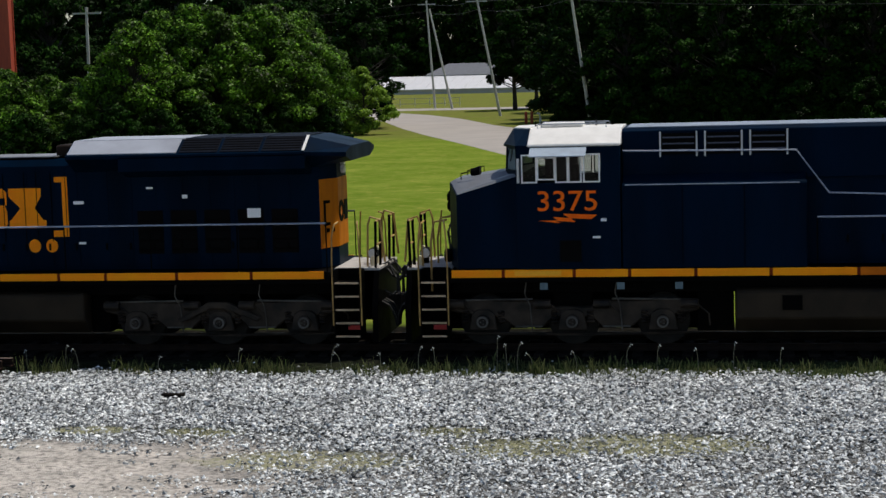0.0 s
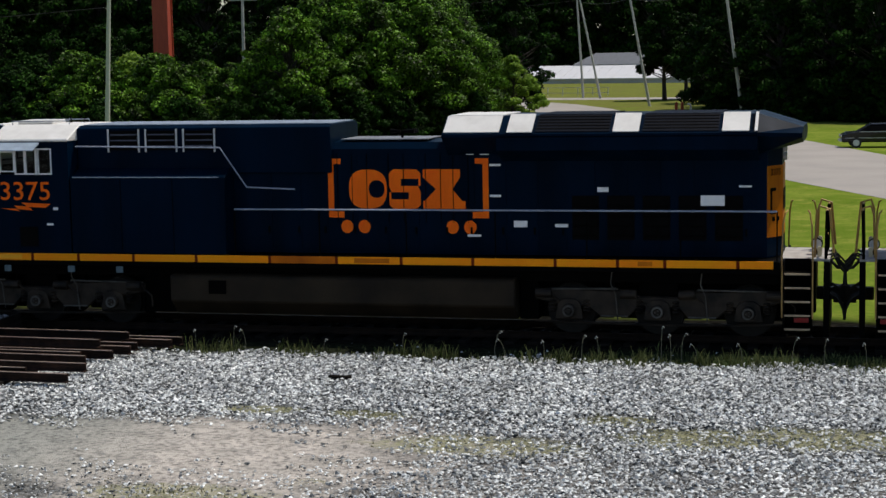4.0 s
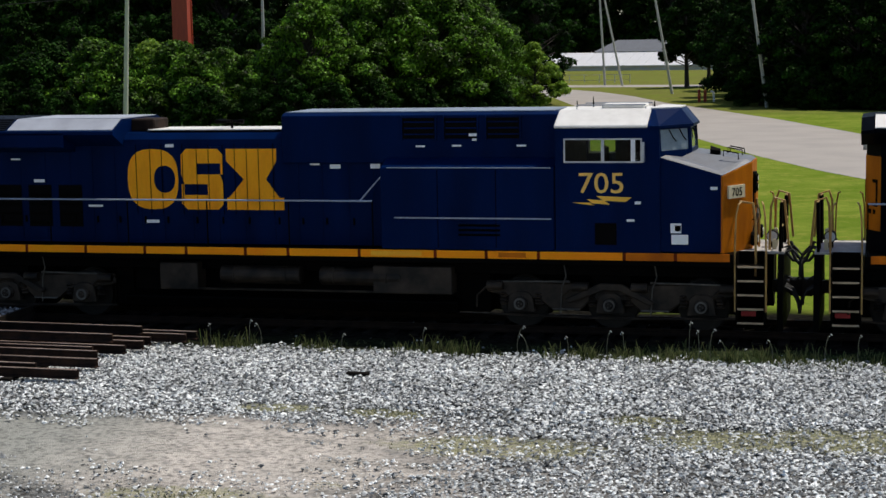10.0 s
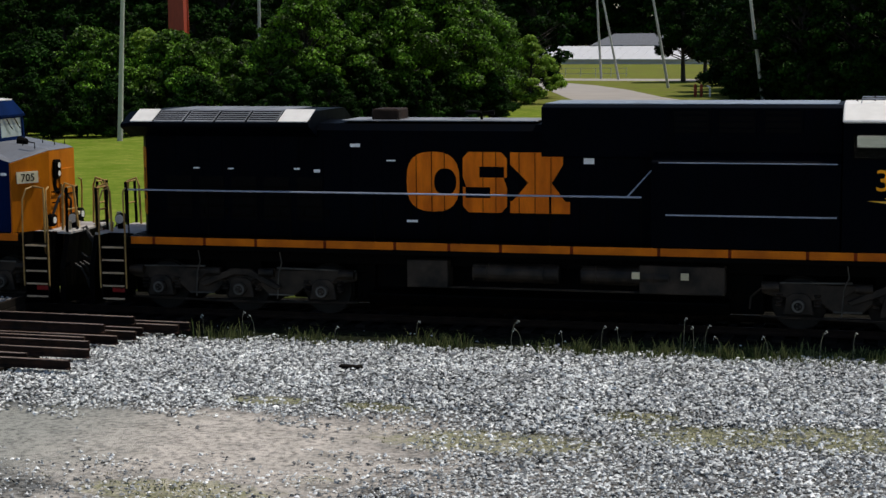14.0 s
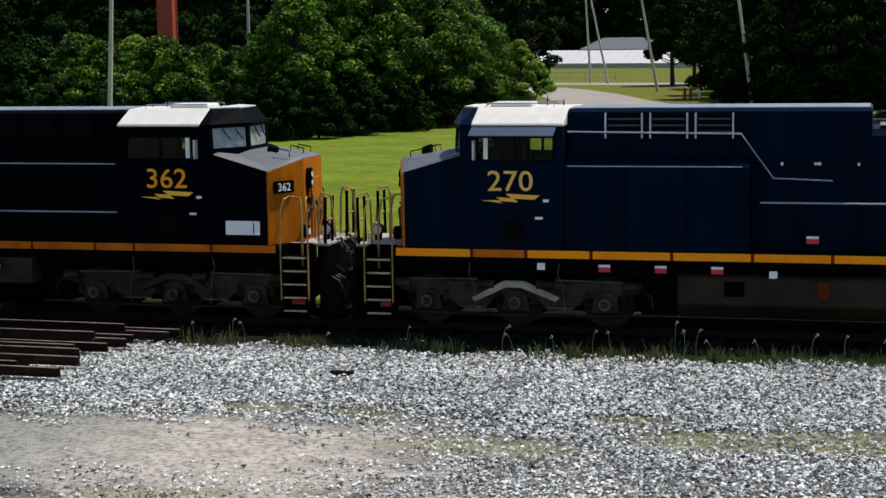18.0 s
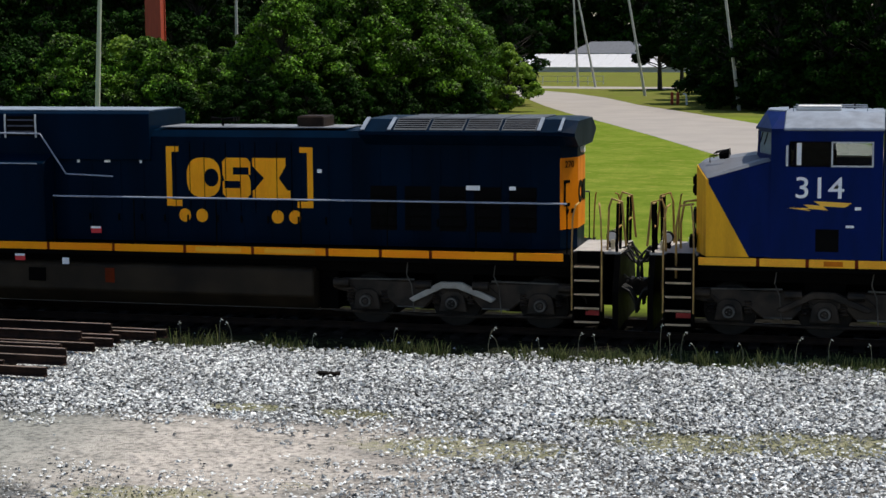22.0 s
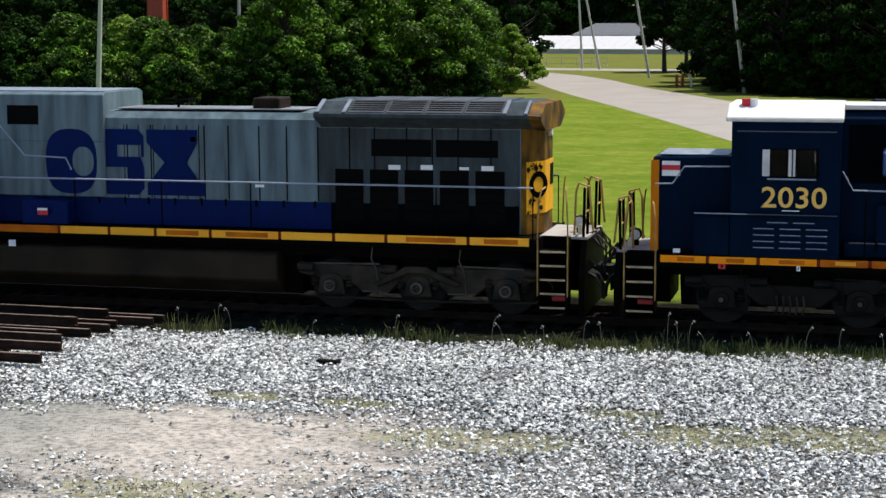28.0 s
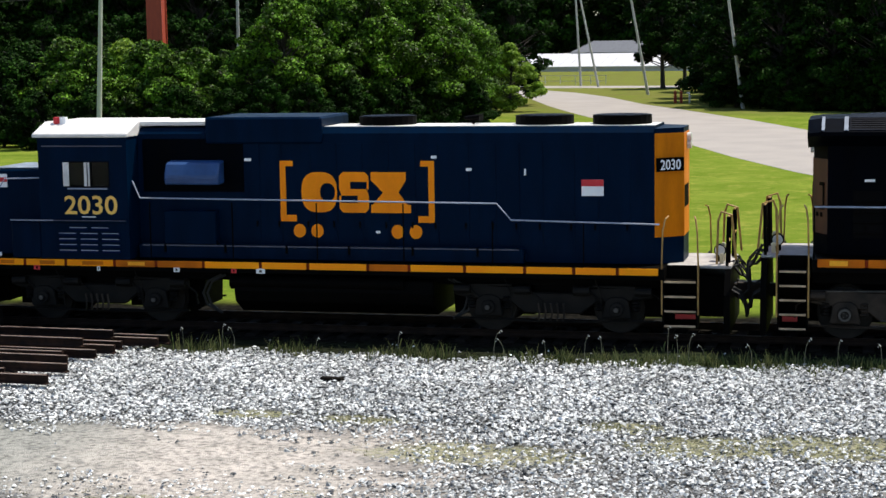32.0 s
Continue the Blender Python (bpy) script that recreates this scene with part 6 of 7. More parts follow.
def ground_material():
    m = bpy.data.materials.new("ground")
    m.use_nodes = True
    nt = m.node_tree
    n, l = nt.nodes, nt.links
    bsdf = n["Principled BSDF"]
    co, sep = n.new("ShaderNodeTexCoord"), n.new("ShaderNodeSeparateXYZ")
    l.new(co.outputs["Object"], sep.inputs[0])

    def noise_at(scale, detail=4, rough=0.6):
        t = n.new("ShaderNodeTexNoise")
        t.inputs["Scale"].default_value, t.inputs["Detail"].default_value, t.inputs["Roughness"].default_value = scale, detail, rough
        l.new(co.outputs["Object"], t.inputs["Vector"])
        return t.outputs["Fac"]

    def maths(op, a, b):
        k = n.new("ShaderNodeMath")
        k.operation = op
        for i, v in enumerate((a, b)):
            if isinstance(v, (int, float)):
                k.inputs[i].default_value = v
            else:
                l.new(v, k.inputs[i])
        return k.outputs[0]

    def span(v, a, b, lo=0.0, hi=1.0):
        k = n.new("ShaderNodeMapRange")
        k.interpolation_type = "SMOOTHSTEP"
        for name, val in (("From Min", a), ("From Max", b), ("To Min", lo), ("To Max", hi)):
            k.inputs[name].default_value = val
        l.new(v, k.inputs["Value"])
        return k.outputs[0]

    def mixed(f, a, b):
        k = n.new("ShaderNodeMix")
        k.data_type = "RGBA"
        l.new(f, k.inputs["Factor"])
        for name, v in (("A", a), ("B", b)):
            if isinstance(v, tuple):
                k.inputs[name].default_value = (*v, 1)
            else:
                l.new(v, k.inputs[name])
        return k.outputs["Result"]

    wobble = maths("MULTIPLY", maths("SUBTRACT", noise_at(0.6, 5), 0.5), 2.4)
    y = maths("ADD", sep.outputs["Y"], wobble)
    x = maths("ADD", sep.outputs["X"], wobble)
    vor = n.new("ShaderNodeTexVoronoi")
    vor.inputs["Scale"].default_value = 16
    l.new(co.outputs["Object"], vor.inputs["Vector"])
    # bed under the loose stones, darkened to paint the shade in their gaps
    stone = mixed(span(vor.outputs["Color"], 0.2, 0.8), (0.02, 0.021, 0.021), (0.15, 0.155, 0.155))
    dirt = mixed(span(noise_at(2.2, 6), 0.35, 0.7), (0.56, 0.51, 0.46), (0.40, 0.37, 0.33))
    rut, ruts = n.new("ShaderNodeMapping"), n.new("ShaderNodeTexNoise")
    rut.inputs["Scale"].default_value = (0.35, 2.6, 1)
    ruts.inputs["Scale"].default_value, ruts.inputs["Detail"].default_value = 1.6, 6
    l.new(co.outputs["Object"], rut.inputs["Vector"])
    l.new(rut.outputs[0], ruts.inputs["Vector"])
    dirt = mixed(span(ruts.outputs["Fac"], 0.5, 0.72, 0, 0.3), dirt, (0.26, 0.25, 0.225))
    dirt = mixed(span(sep.outputs["X"], -9.8, -13.8, 0, 0.85), dirt, (0.27, 0.28, 0.255))
    # bare worn track through the gravel
    d1 = maths("MULTIPLY", span(y, -9.0, -10.2), maths("MULTIPLY", span(x, -5.4, -8.0), span(y, -14.6, -13.2)))
    d2 = span(noise_at(0.35, 5), 0.6, 0.72)
    worn = maths("MULTIPLY", maths("MAXIMUM", d1, maths("MAXIMUM", maths("MULTIPLY", d2, span(y, -8.5, -10.5, 0, 0.5)), maths("MULTIPLY", span(noise_at(0.8, 6, 0.7), 0.36, 0.6), maths("MULTIPLY", span(y, -8.6, -11.6, 0, 1.0), span(x, -3.5, -6.5, 0.2, 1.0))))), span(noise_at(9, 3), 0.3, 0.6, 0.35, 1.0))
    near = mixed(worn, stone, dirt)
    weeds = mixed(span(noise_at(14, 3), 0.35, 0.7), (0.20, 0.21, 0.11), (0.36, 0.34, 0.22))
    thin = maths("MULTIPLY", span(noise_at(0.42, 6, 0.7), 0.62, 0.74), maths("MULTIPLY", span(y, -7.6, -8.6), span(noise_at(11, 4), 0.4, 0.58)))
    for px, py, rx, ry in WEED_PATCHES:
        a, b = maths("DIVIDE", maths("SUBTRACT", sep.outputs["X"], px), rx), maths("DIVIDE", maths("SUBTRACT", sep.outputs["Y"], py), ry)
        r = maths("ADD", maths("ADD", maths("MULTIPLY", a, a), maths("MULTIPLY", b, b)), maths("MULTIPLY", maths("SUBTRACT", noise_at(3, 4), 0.5), 2.2))
        thin = maths("MAXIMUM", thin, maths("MULTIPLY", span(r, 1.2, 0.4), span(noise_at(13, 3), 0.35, 0.6, 0.2, 0.9)))
    near = mixed(thin, near, weeds)
    lawn = mixed(span(noise_at(0.25, 6), 0.35, 0.68), (0.10, 0.165, 0.016), (0.18, 0.235, 0.033))
    lawn = mixed(span(noise_at(18, 4), 0.35, 0.7, 0, 0.7), lawn, (0.14, 0.172, 0.026))
    lawn = mixed(span(noise_at(1.1, 5, 0.75), 0.48, 0.7, 0, 0.8), lawn, (0.245, 0.25, 0.05))
    lawn = mixed(span(noise_at(2.6, 4, 0.7), 0.52, 0.68, 0, 0.6), lawn, (0.072, 0.13, 0.015))
    lawn = mixed(maths("MULTIPLY", span(sep.outputs["Y"], 92, 112), span(noise_at(0.3, 6), 0.3, 0.6, 0.35, 0.85)), lawn, (0.135, 0.132, 0.042))
    # track bed: soot tone deepened to paint the shade under the train
    soot_shade = mixed(span(noise_at(6, 4), 0.3, 0.7), (0.004, 0.004, 0.0035), (0.018, 0.017, 0.014))
    col = mixed(span(y, -3.9, -3.0), near, soot_shade)
    col = mixed(span(y, 2.3, 3.8), col, lawn)
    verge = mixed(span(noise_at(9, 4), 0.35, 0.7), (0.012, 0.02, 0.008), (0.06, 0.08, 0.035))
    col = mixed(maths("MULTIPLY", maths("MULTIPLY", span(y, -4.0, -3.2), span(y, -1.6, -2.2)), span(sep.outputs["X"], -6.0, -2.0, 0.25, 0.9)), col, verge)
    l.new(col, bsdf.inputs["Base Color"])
    bsdf.inputs["Roughness"].default_value, bsdf.inputs["Specular IOR Level"].default_value = 0.95, 0.0
    bp = n.new("ShaderNodeBump")
    bp.inputs["Strength"].default_value, bp.inputs["Distance"].default_value = 0.8, 0.04
    l.new(noise_at(30, 4), bp.inputs["Height"])
    l.new(bp.outputs[0], bsdf.inputs["Normal"])
    return m


GZ = -0.2
bm = bmesh.new()
xs = [-2500, -400, -150] + list(np.arange(-80, 61, 2.0)) + [150, 400, 2500]
ys = [-400, -90, -40] + list(np.arange(-24, 6, 1.0)) + [20, 60, 120, 250, 600, 3000]
grid = [[bm.verts.new((a, b, GZ + (0.05 * noise.noise((a * 0.35, b * 0.35, 0)) if -24 <= b <= -3 and abs(a) < 60 else 0))) for a in xs] for b in ys]
for r, s in zip(grid, grid[1:]):
    for i in range(len(xs) - 1):
        bm.faces.new((r[i], r[i + 1], s[i + 1], s[i]))
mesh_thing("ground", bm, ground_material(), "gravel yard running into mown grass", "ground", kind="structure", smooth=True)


def ribbon(name, mat, centre, widths, z, label, category):
    """A strip of road along a curved centre line, slightly cambered."""
    bm = bmesh.new()
    rows = []
    for i, (p, w) in enumerate(zip(centre, widths)):
        a, b = Vector(centre[max(0, i - 1)]), Vector(centre[min(len(centre) - 1, i + 1)])
        d = (b - a).normalized()
        side = Vector((-d.y, d.x))
        p = Vector(p)
        rows.append([bm.verts.new((*(p + side * w * k), z + 0.05 * (1 - abs(2 * k)))) for k in (-0.5, -0.2, 0.2, 0.5)])
    for r, s in zip(rows, rows[1:]):
        for i in range(3):
            bm.faces.new((r[i], r[i + 1], s[i + 1], s[i]))
    return mesh_thing(name, bm, mat, label, category, kind="structure", smooth=True)


PALE_ROAD = material("pale_asphalt", (0.34, 0.31, 0.28), 0.9, dirt=(0.25, 0.235, 0.22), dirt_amount=0.5, scale=0.3, fine=6, bump=0.1, spread=0.08, spec=0.1)
ribbon("drive", PALE_ROAD, [(-56, 184), (-45, 174), (-37, 158), (-31, 143), (-25, 123), (-20, 109), (-13.5, 91), (-8.5, 76), (-5.0, 65), (-2.0, 55.5), (1.5, 46), (6, 36), (12, 26)], [6, 7, 8.5, 8.5, 9, 10, 10.5, 10.5, 10.5, 10.5, 10.5, 10.5, 10.5], GZ + 0.012, "pale curving asphalt drive across the grass", "road")
ribbon("cross_road", PALE_ROAD, [(-140, 208), (-90, 196), (-60, 188), (-30, 181), (0, 176), (60, 168)], [9] * 6, GZ + 0.01, "pale road beyond the lawn", "road")

# ---- railway track ----
track = thing("railway_track", "sooty railway track with rusty rails on wooden ties", "railway track", kind="structure")
for y in (-0.755, 0.755):
    bm = bmesh.new()
    prism(bm, [(y - 0.07, -0.15), (y + 0.07, -0.15), (y + 0.02, -0.12), (y + 0.015, -0.05), (y + 0.036, -0.035), (y + 0.036, 0.0), (y - 0.036, 0.0), (y - 0.036, -0.035), (y - 0.015, -0.05), (y - 0.02, -0.12)], -160, 120, "x")
    part("rail", bm, RUST, track)
TIE = material("creosoted_tie", (0.008, 0.007, 0.006), 0.9, spec=0.05, dirt=(0.025, 0.02, 0.016), dirt_amount=0.6, bump=0.3, random_amount=0.3)
bm = bmesh.new()
box(bm, -0.115, 0.115, -1.3, 1.3, -0.3, -0.152)
TIE_MESH = finish("tie", bm, TIE, 0.01)
for k in range(110):
    ob = new("tie", TIE_MESH)
    ob.parent, ob.location = track, (-38 + k * 0.52, 0.0, 0.0)

# ---- poles, column, building ----
POLE_WOOD = material("weathered_pole_wood", (0.48, 0.48, 0.42), 0.9, dirt=(0.34, 0.34, 0.29), dirt_amount=0.6, stretch=(3, 3, 0.3), bump=0.3)


def utility_pole(base, top, label, arm=True):
    p = thing("utility_pole", label, "utility pole", base, group="utility poles")
    t = Vector(top) - Vector(base)
    bm = bmesh.new()
    loft(bm, [(0.17 * math.cos(a), 0.17 * math.sin(a), -0.3) for a in [k * math.pi / 5 for k in range(10)]], [(t.x + 0.11 * math.cos(a), t.y + 0.11 * math.sin(a), t.z) for a in [k * math.pi / 5 for k in range(10)]])
    part("shaft", bm, POLE_WOOD, p, smooth=False)
    if arm:
        bm = bmesh.new()
        box(bm, t.x - 1.2, t.x + 1.2, t.y - 0.06, t.y + 0.06, t.z - 0.55, t.z - 0.42)
        part("crossarm", bm, POLE_WOOD, p)
        for k in (-1.1, -0.4, 0.4, 1.1):
            bm = bmesh.new()
            cylinder(bm, (t.x + k, t.y, t.z - 0.36), (0, 0, 1), 0.05, 0.12, 8)
            part("insulator", bm, GRILLE, p)
    return p


POLES = [
    ((-44.83, 58, GZ), (-44.2, 58, 10.6), "grey weathered pole before the dark shrubs"),
    ((-49.9, 95, GZ), (-49.8, 95, 11.2), "slim pole rising behind the shrubs"),
    ((-10.65, 113.3, GZ), (-12.4, 113.3, 12.5), "leaning wooden pole beside the drive"),
    ((-23.6, 151, GZ), (-26.0, 151, 13.0), "leaning wooden pole on the far lawn"),
    ((-36.8, 185.5, GZ), (-37.6, 185.5, 14.0), "upright wooden pole beyond the drive"),
    ((-33.9, 182, GZ), (-36.6, 182, 12.8), "slanted prop pole leaning towards another"),
]
made_poles = [utility_pole(*p, arm=i not in (5,)) for i, p in enumerate(POLES)]


def cable(a, b, sag, label="thin dark overhead cable between poles"):
    bm = bmesh.new()
    a, b = Vector(a), Vector(b)
    tube(bm, [a.lerp(b, k / 12) - Vector((0, 0, sag * 4 * (k / 12) * (1 - k / 12))) for k in range(13)], 0.02, 4)
    mesh_thing("overhead_cable", bm, RUBBER, label, "cable", group="overhead cables")


tops = [Vector(p[1]) for p in POLES]
for dz in (-0.3, -1.4):
    cable(tops[2] + Vector((0, 0, dz)), tops[3] + Vector((0, 0, dz)), 0.5)
    cable(tops[3] + Vector((0, 0, dz)), tops[4] + Vector((0, 0, dz)), 0.5)
    cable(tops[4] + Vector((0, 0, dz)), (-120, 200, 12 + dz), 1.2)
    cable(tops[2] + Vector((0, 0, dz)), (40, 75, 11 + dz), 1.0)
    cable(tops[0] + Vector((0, 0, dz)), (-110, 62, 10.5 + dz), 1.0)

RED_STEEL = material("red_primer_steel", (0.42, 0.06, 0.02), 0.6, dirt=(0.26, 0.04, 0.02), dirt_amount=0.6, stretch=(2, 2, 0.3), bump=0.05)
col = thing("steel_column", "tall rust-red painted steel column above the shrubs", "column", (-53.85, 88, GZ))
bm = bmesh.new()
prism(bm, [(-0.64, -0.5), (0.64, -0.5), (0.64, -0.42), (-0.64, -0.42)], 0, 16, "z")
prism(bm, [(-0.64, 0.42), (0.64, 0.42), (0.64, 0.5), (-0.64, 0.5)], 0, 16, "z")
prism(bm, [(-0.55, -0.42), (0.55, -0.42), (0.55, 0.42), (-0.55, 0.42)], 0, 16, "z")
part("shaft", bm, RED_STEEL, col)
boxes("base_plate", RED_STEEL, col, [(-1, 1, -0.8, 0.8, 0, 0.08)])

WALL_WHITE = material("white_siding", (0.58, 0.58, 0.6), 0.7, dirt=(0.5, 0.5, 0.5), dirt_amount=0.4, stretch=(0.3, 0.3, 3), bump=0.1)
SHINGLE = material("grey_shingle", (0.16, 0.17, 0.19), 0.9, dirt=(0.09, 0.09, 0.1), dirt_amount=0.5, bump=0.2)
bld = thing("warehouse", "long low white building with a grey hip roof", "building", (-50, 284, GZ), turn=-13)
boxes("wall", WALL_WHITE, bld, [(-18, 18, 0, 12, 0, 0.95)])
# white wall laid back as a slope, so that it catches the sun
bm = bmesh.new()
prism(bm, [(-0.6, 0.75), (-0.6, 0.95), (7.0, 3.35), (12.6, 0.95), (12.6, 0.75), (7.0, 3.15)], -18.4, 18.4, "x")
part("sloped_wall", bm, WALL_WHITE, bld, "white wall sheet sloped to catch the sun")
for k in range(18):
    bm = bmesh.new()
    prism(bm, [(-0.62, 0.955), (-0.62, 1.01), (6.98, 3.41), (6.98, 3.36)], -18.2 + k * 2.06, -18.1 + k * 2.06, "x")
    part("sheet_seam", bm, WALL_WHITE, bld)
bm = bmesh.new()
box(bm, -8.2, 7.4, 7.2, 15, 0, 3.5)
part("rear_wall", bm, WALL_WHITE, bld)
bm = bmesh.new()
loft(bm, [(-8.6, 6.9, 3.5), (7.8, 6.9, 3.5), (7.8, 15.4, 3.5), (-8.6, 15.4, 3.5)], [(-5.2, 11, 5.7), (4.6, 11, 5.7), (4.6, 11.4, 5.7), (-5.2, 11.4, 5.7)])
part("hip_roof", bm, SHINGLE, bld, "grey hipped roof")

stick = thing("leaning_stick", "thin pale stick leaning in the grass", "stick", (-5.4, 109, GZ))
bm = bmesh.new()
tube(bm, [(0, 0, -0.1), (-0.85, 0, 2.4)], 0.04)
part("shaft", bm, POLE_WOOD, stick)
fence = thing("fence", "low pale rail fence along the far lawn", "fence", (-52, 200, GZ), turn=-8)
for k in range(15):
    boxes("post", ALU, fence, [(-14 + 2.2 * k - 0.04, -14 + 2.2 * k + 0.04, -0.04, 0.04, 0, 1.15)])
for z in (0.35, 1.1):
    boxes("rail", ALU, fence, [(-14, 17, -0.05, -0.04, z, z + 0.06)])

# hydrant-like posts by the drive
mk = thing("marker_post", "short rust-brown marker post in the grass", "post", (-17.7, 126.5, GZ))
for x in (-0.28, 0.28):
    bm = bmesh.new()
    cylinder(bm, (x, 0, 0.55), (0, 0, 1), 0.14, 1.1, 10)
    cylinder(bm, (x, 0, 1.14), (0, 0, 1), 0.14, 0.12, 10, 0.05)
    part("bollard", bm, RED_STEEL, mk)
pipe = thing("vent_pipe", "small white bent vent pipe in the grass", "pipe", (-16.6, 126.5, GZ))
bm = bmesh.new()
tube(bm, [(0, 0, 0), (0, 0, 0.75), (-0.08, 0, 0.95), (-0.3, 0, 1.0)], 0.1, 8)
part("bend", bm, WHITE, pipe)

# ---- parked car ----
def car(at, turn, paint, label):
    c = thing("car", label, "car", at, turn=turn)
    bm = bmesh.new()
    side = [(-2.25, 0.35), (-2.3, 0.75), (-1.9, 0.95), (-1.1, 1.0), (1.5, 1.0), (2.2, 0.92), (2.28, 0.6), (2.2, 0.33)]
    prism(bm, side, -0.88, 0.88, "y")
    body = part("body", bm, paint, c, bevel=0.06)
    bm = bmesh.new()
    loft(bm, [(-1.25, -0.8, 1.0), (1.75, -0.8, 1.0), (1.75, 0.8, 1.0), (-1.25, 0.8, 1.0)], [(-0.5, -0.6, 1.45), (1.05, -0.6, 1.45), (1.05, 0.6, 1.45), (-0.5, 0.6, 1.45)])
    part("glasshouse", bm, GRILLE, c, "dark window glass", bevel=0.02)
    bm = bmesh.new()
    loft(bm, [(-0.55, -0.62, 1.44), (1.1, -0.62, 1.44), (1.1, 0.62, 1.44), (-0.55, 0.62, 1.44)], [(-0.45, -0.5, 1.49), (1.0, -0.5, 1.49), (1.0, 0.5, 1.49), (-0.45, 0.5, 1.49)])
    part("roof", bm, paint, c)
    for x in (-1.4, 1.4):
        for y in (-0.82, 0.82):
            bm = bmesh.new()
            cylinder(bm, (x, y, 0.32), (0, 1, 0), 0.32, 0.2, 18)
            w = part("wheel", bm, RUBBER, c)
            bm = bmesh.new()
            cylinder(bm, (x, y * 1.13, 0.32), (0, 1, 0), 0.2, 0.03, 12)
            part("rim", bm, ALU, w)
    for y in (-0.885, 0.885):
        boxes("window_trim", ALU, c, [(-1.2, 1.7, y - 0.01, y + 0.01, 0.985, 1.01)])
        boxes("side_moulding", ALU, c, [(-2.1, 2.1, y - 0.012, y + 0.012, 0.6, 0.63)])
    boxes("bumper", ALU, c, [(-2.36, -2.27, -0.8, 0.8, 0.4, 0.5)])
    for y in (-0.62, 0.62):
        boxes("headlight", LAMP_GLASS, c, [(-2.3, -2.22, y - 0.18, y + 0.18, 0.66, 0.8)])
        boxes("tail_light", RED, c, [(2.22, 2.3, y - 0.18, y + 0.18, 0.7, 0.84)])
    return c


CAR_DARK = material("dark_car_paint", (0.004, 0.005, 0.006), 0.25, bump=0.0, coat=0.3, spec=0.3)
car((0.6, 71.5, GZ), 6, CAR_DARK, "dark sedan parked on the grass beside the drive")

# ---- trees and shrubs ----
BARK = material("bark", (0.028, 0.022, 0.017), 0.95, dirt=(0.055, 0.045, 0.036), dirt_amount=0.5, stretch=(3, 3, 0.5), bump=0.5)
LEAF = island_material("leaf", (0.0004, 0.0036, 0.0004), (0.009, 0.046, 0.003), 0.5, warm=(0.12, 0.25, 0.018), translucent=0.12, patch=0.8, spec=0.1)
LEAF_LIGHT = island_material("light_leaf", (0.05, 0.12, 0.008), (0.20, 0.34, 0.024), 0.55, warm=(0.28, 0.42, 0.045), translucent=0.35, patch=0.25)
# leaves near black: the shade of the thicket is put into their colour
LEAF_SHADED = island_material("shaded_leaf", (0.0004, 0.0022, 0.0004), (0.003, 0.0125, 0.0015), 0.6, warm=(0.018, 0.055, 0.005), translucent=0.06, patch=0.7, spec=0.04)


def tree_model(seed, height, spread, leaf, mat, low=0.25, clumps=26, count=9000, name="tree"):
    """One tree model: a tapered trunk with limbs, and a crown of leaf blades gathered in clumps."""
    rng = random.Random(seed)
    bm = bmesh.new()
    lean = (rng.uniform(-0.4, 0.4), rng.uniform(-0.4, 0.4))
    line = [Vector((lean[0] * f, lean[1] * f, height * 0.8 * f)) for f in (0, 0.2, 0.45, 0.7, 1)]
    for a, b, r0, r1 in zip(line, line[1:], (0.26, 0.21, 0.15, 0.09), (0.21, 0.15, 0.09, 0.03)):
        k = height / 10
        cylinder(bm, (a + b) / 2, b - a, r0 * k, (b - a).length, 8, r1 * k)
    centres, radii = [], []
    for i in range(clumps):
        f = low + (1 - low) * (i + 0.5) / clumps
        a = i * 2.4 + rng.uniform(-0.5, 0.5)
        profile = math.sin(math.pi * min(1, 0.22 + 0.78 * (f - low) / (1 - low)) ** 0.9) ** 0.7
        r = spread * profile * rng.uniform(0.35, 1.12)
        c = Vector((math.cos(a) * r, math.sin(a) * r, height * (0.04 + 0.9 * f)))
        rad = spread * rng.uniform(0.13, 0.33) * (1.1 - 0.35 * f)
        centres.append(c)
        radii.append(rad)
        root = line[1].lerp(line[4], min(1, max(0, f - 0.2)))
        cylinder(bm, (root + c) / 2, c - root, 0.07 * height / 10, (c - root).length, 5, 0.015)
    trunk = finish("trunk", bm, BARK)
    crown = foliage("crown", [tuple(c) for c in centres], radii, count, leaf, mat, seed, flat=0.55)
    return trunk, crown


def plant(model, name, label, category, x, y, size=1.0, turn=0.0, group="trees"):
    t = thing(name, label, category, (x, y, GZ), group=group, turn=turn)
    t.scale = (size, size, size)
    for nm, me in zip(("trunk", "crown"), model):
        ob = new(nm, me)
        ob.parent = t
    return t


BROAD = [tree_model(10 + k, 11, 3.8, 0.125, LEAF, low=0.1, clumps=95, count=36000) for k in range(3)]
DARKER = [tree_model(20 + k, 12.5, 3.6, 0.165, LEAF_SHADED, count=19000, clumps=80, low=0.06) for k in range(3)]
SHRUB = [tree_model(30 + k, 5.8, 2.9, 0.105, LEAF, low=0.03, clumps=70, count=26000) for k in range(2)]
LOW = [tree_model(70 + k, 5.2, 2.6, 0.12, LEAF_SHADED, low=0.03, clumps=60, count=16000) for k in range(2)]
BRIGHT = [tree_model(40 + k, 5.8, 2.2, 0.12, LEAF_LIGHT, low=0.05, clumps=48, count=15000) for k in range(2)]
FAR = [tree_model(50 + k, 18, 6.0, 0.3, LEAF_SHADED, low=0.08, clumps=60, count=12000) for k in range(2)]
SMALL = tree_model(60, 8.5, 2.4, 0.14, LEAF_SHADED, low=0.26, clumps=54, count=14000)
rng = random.Random(77)
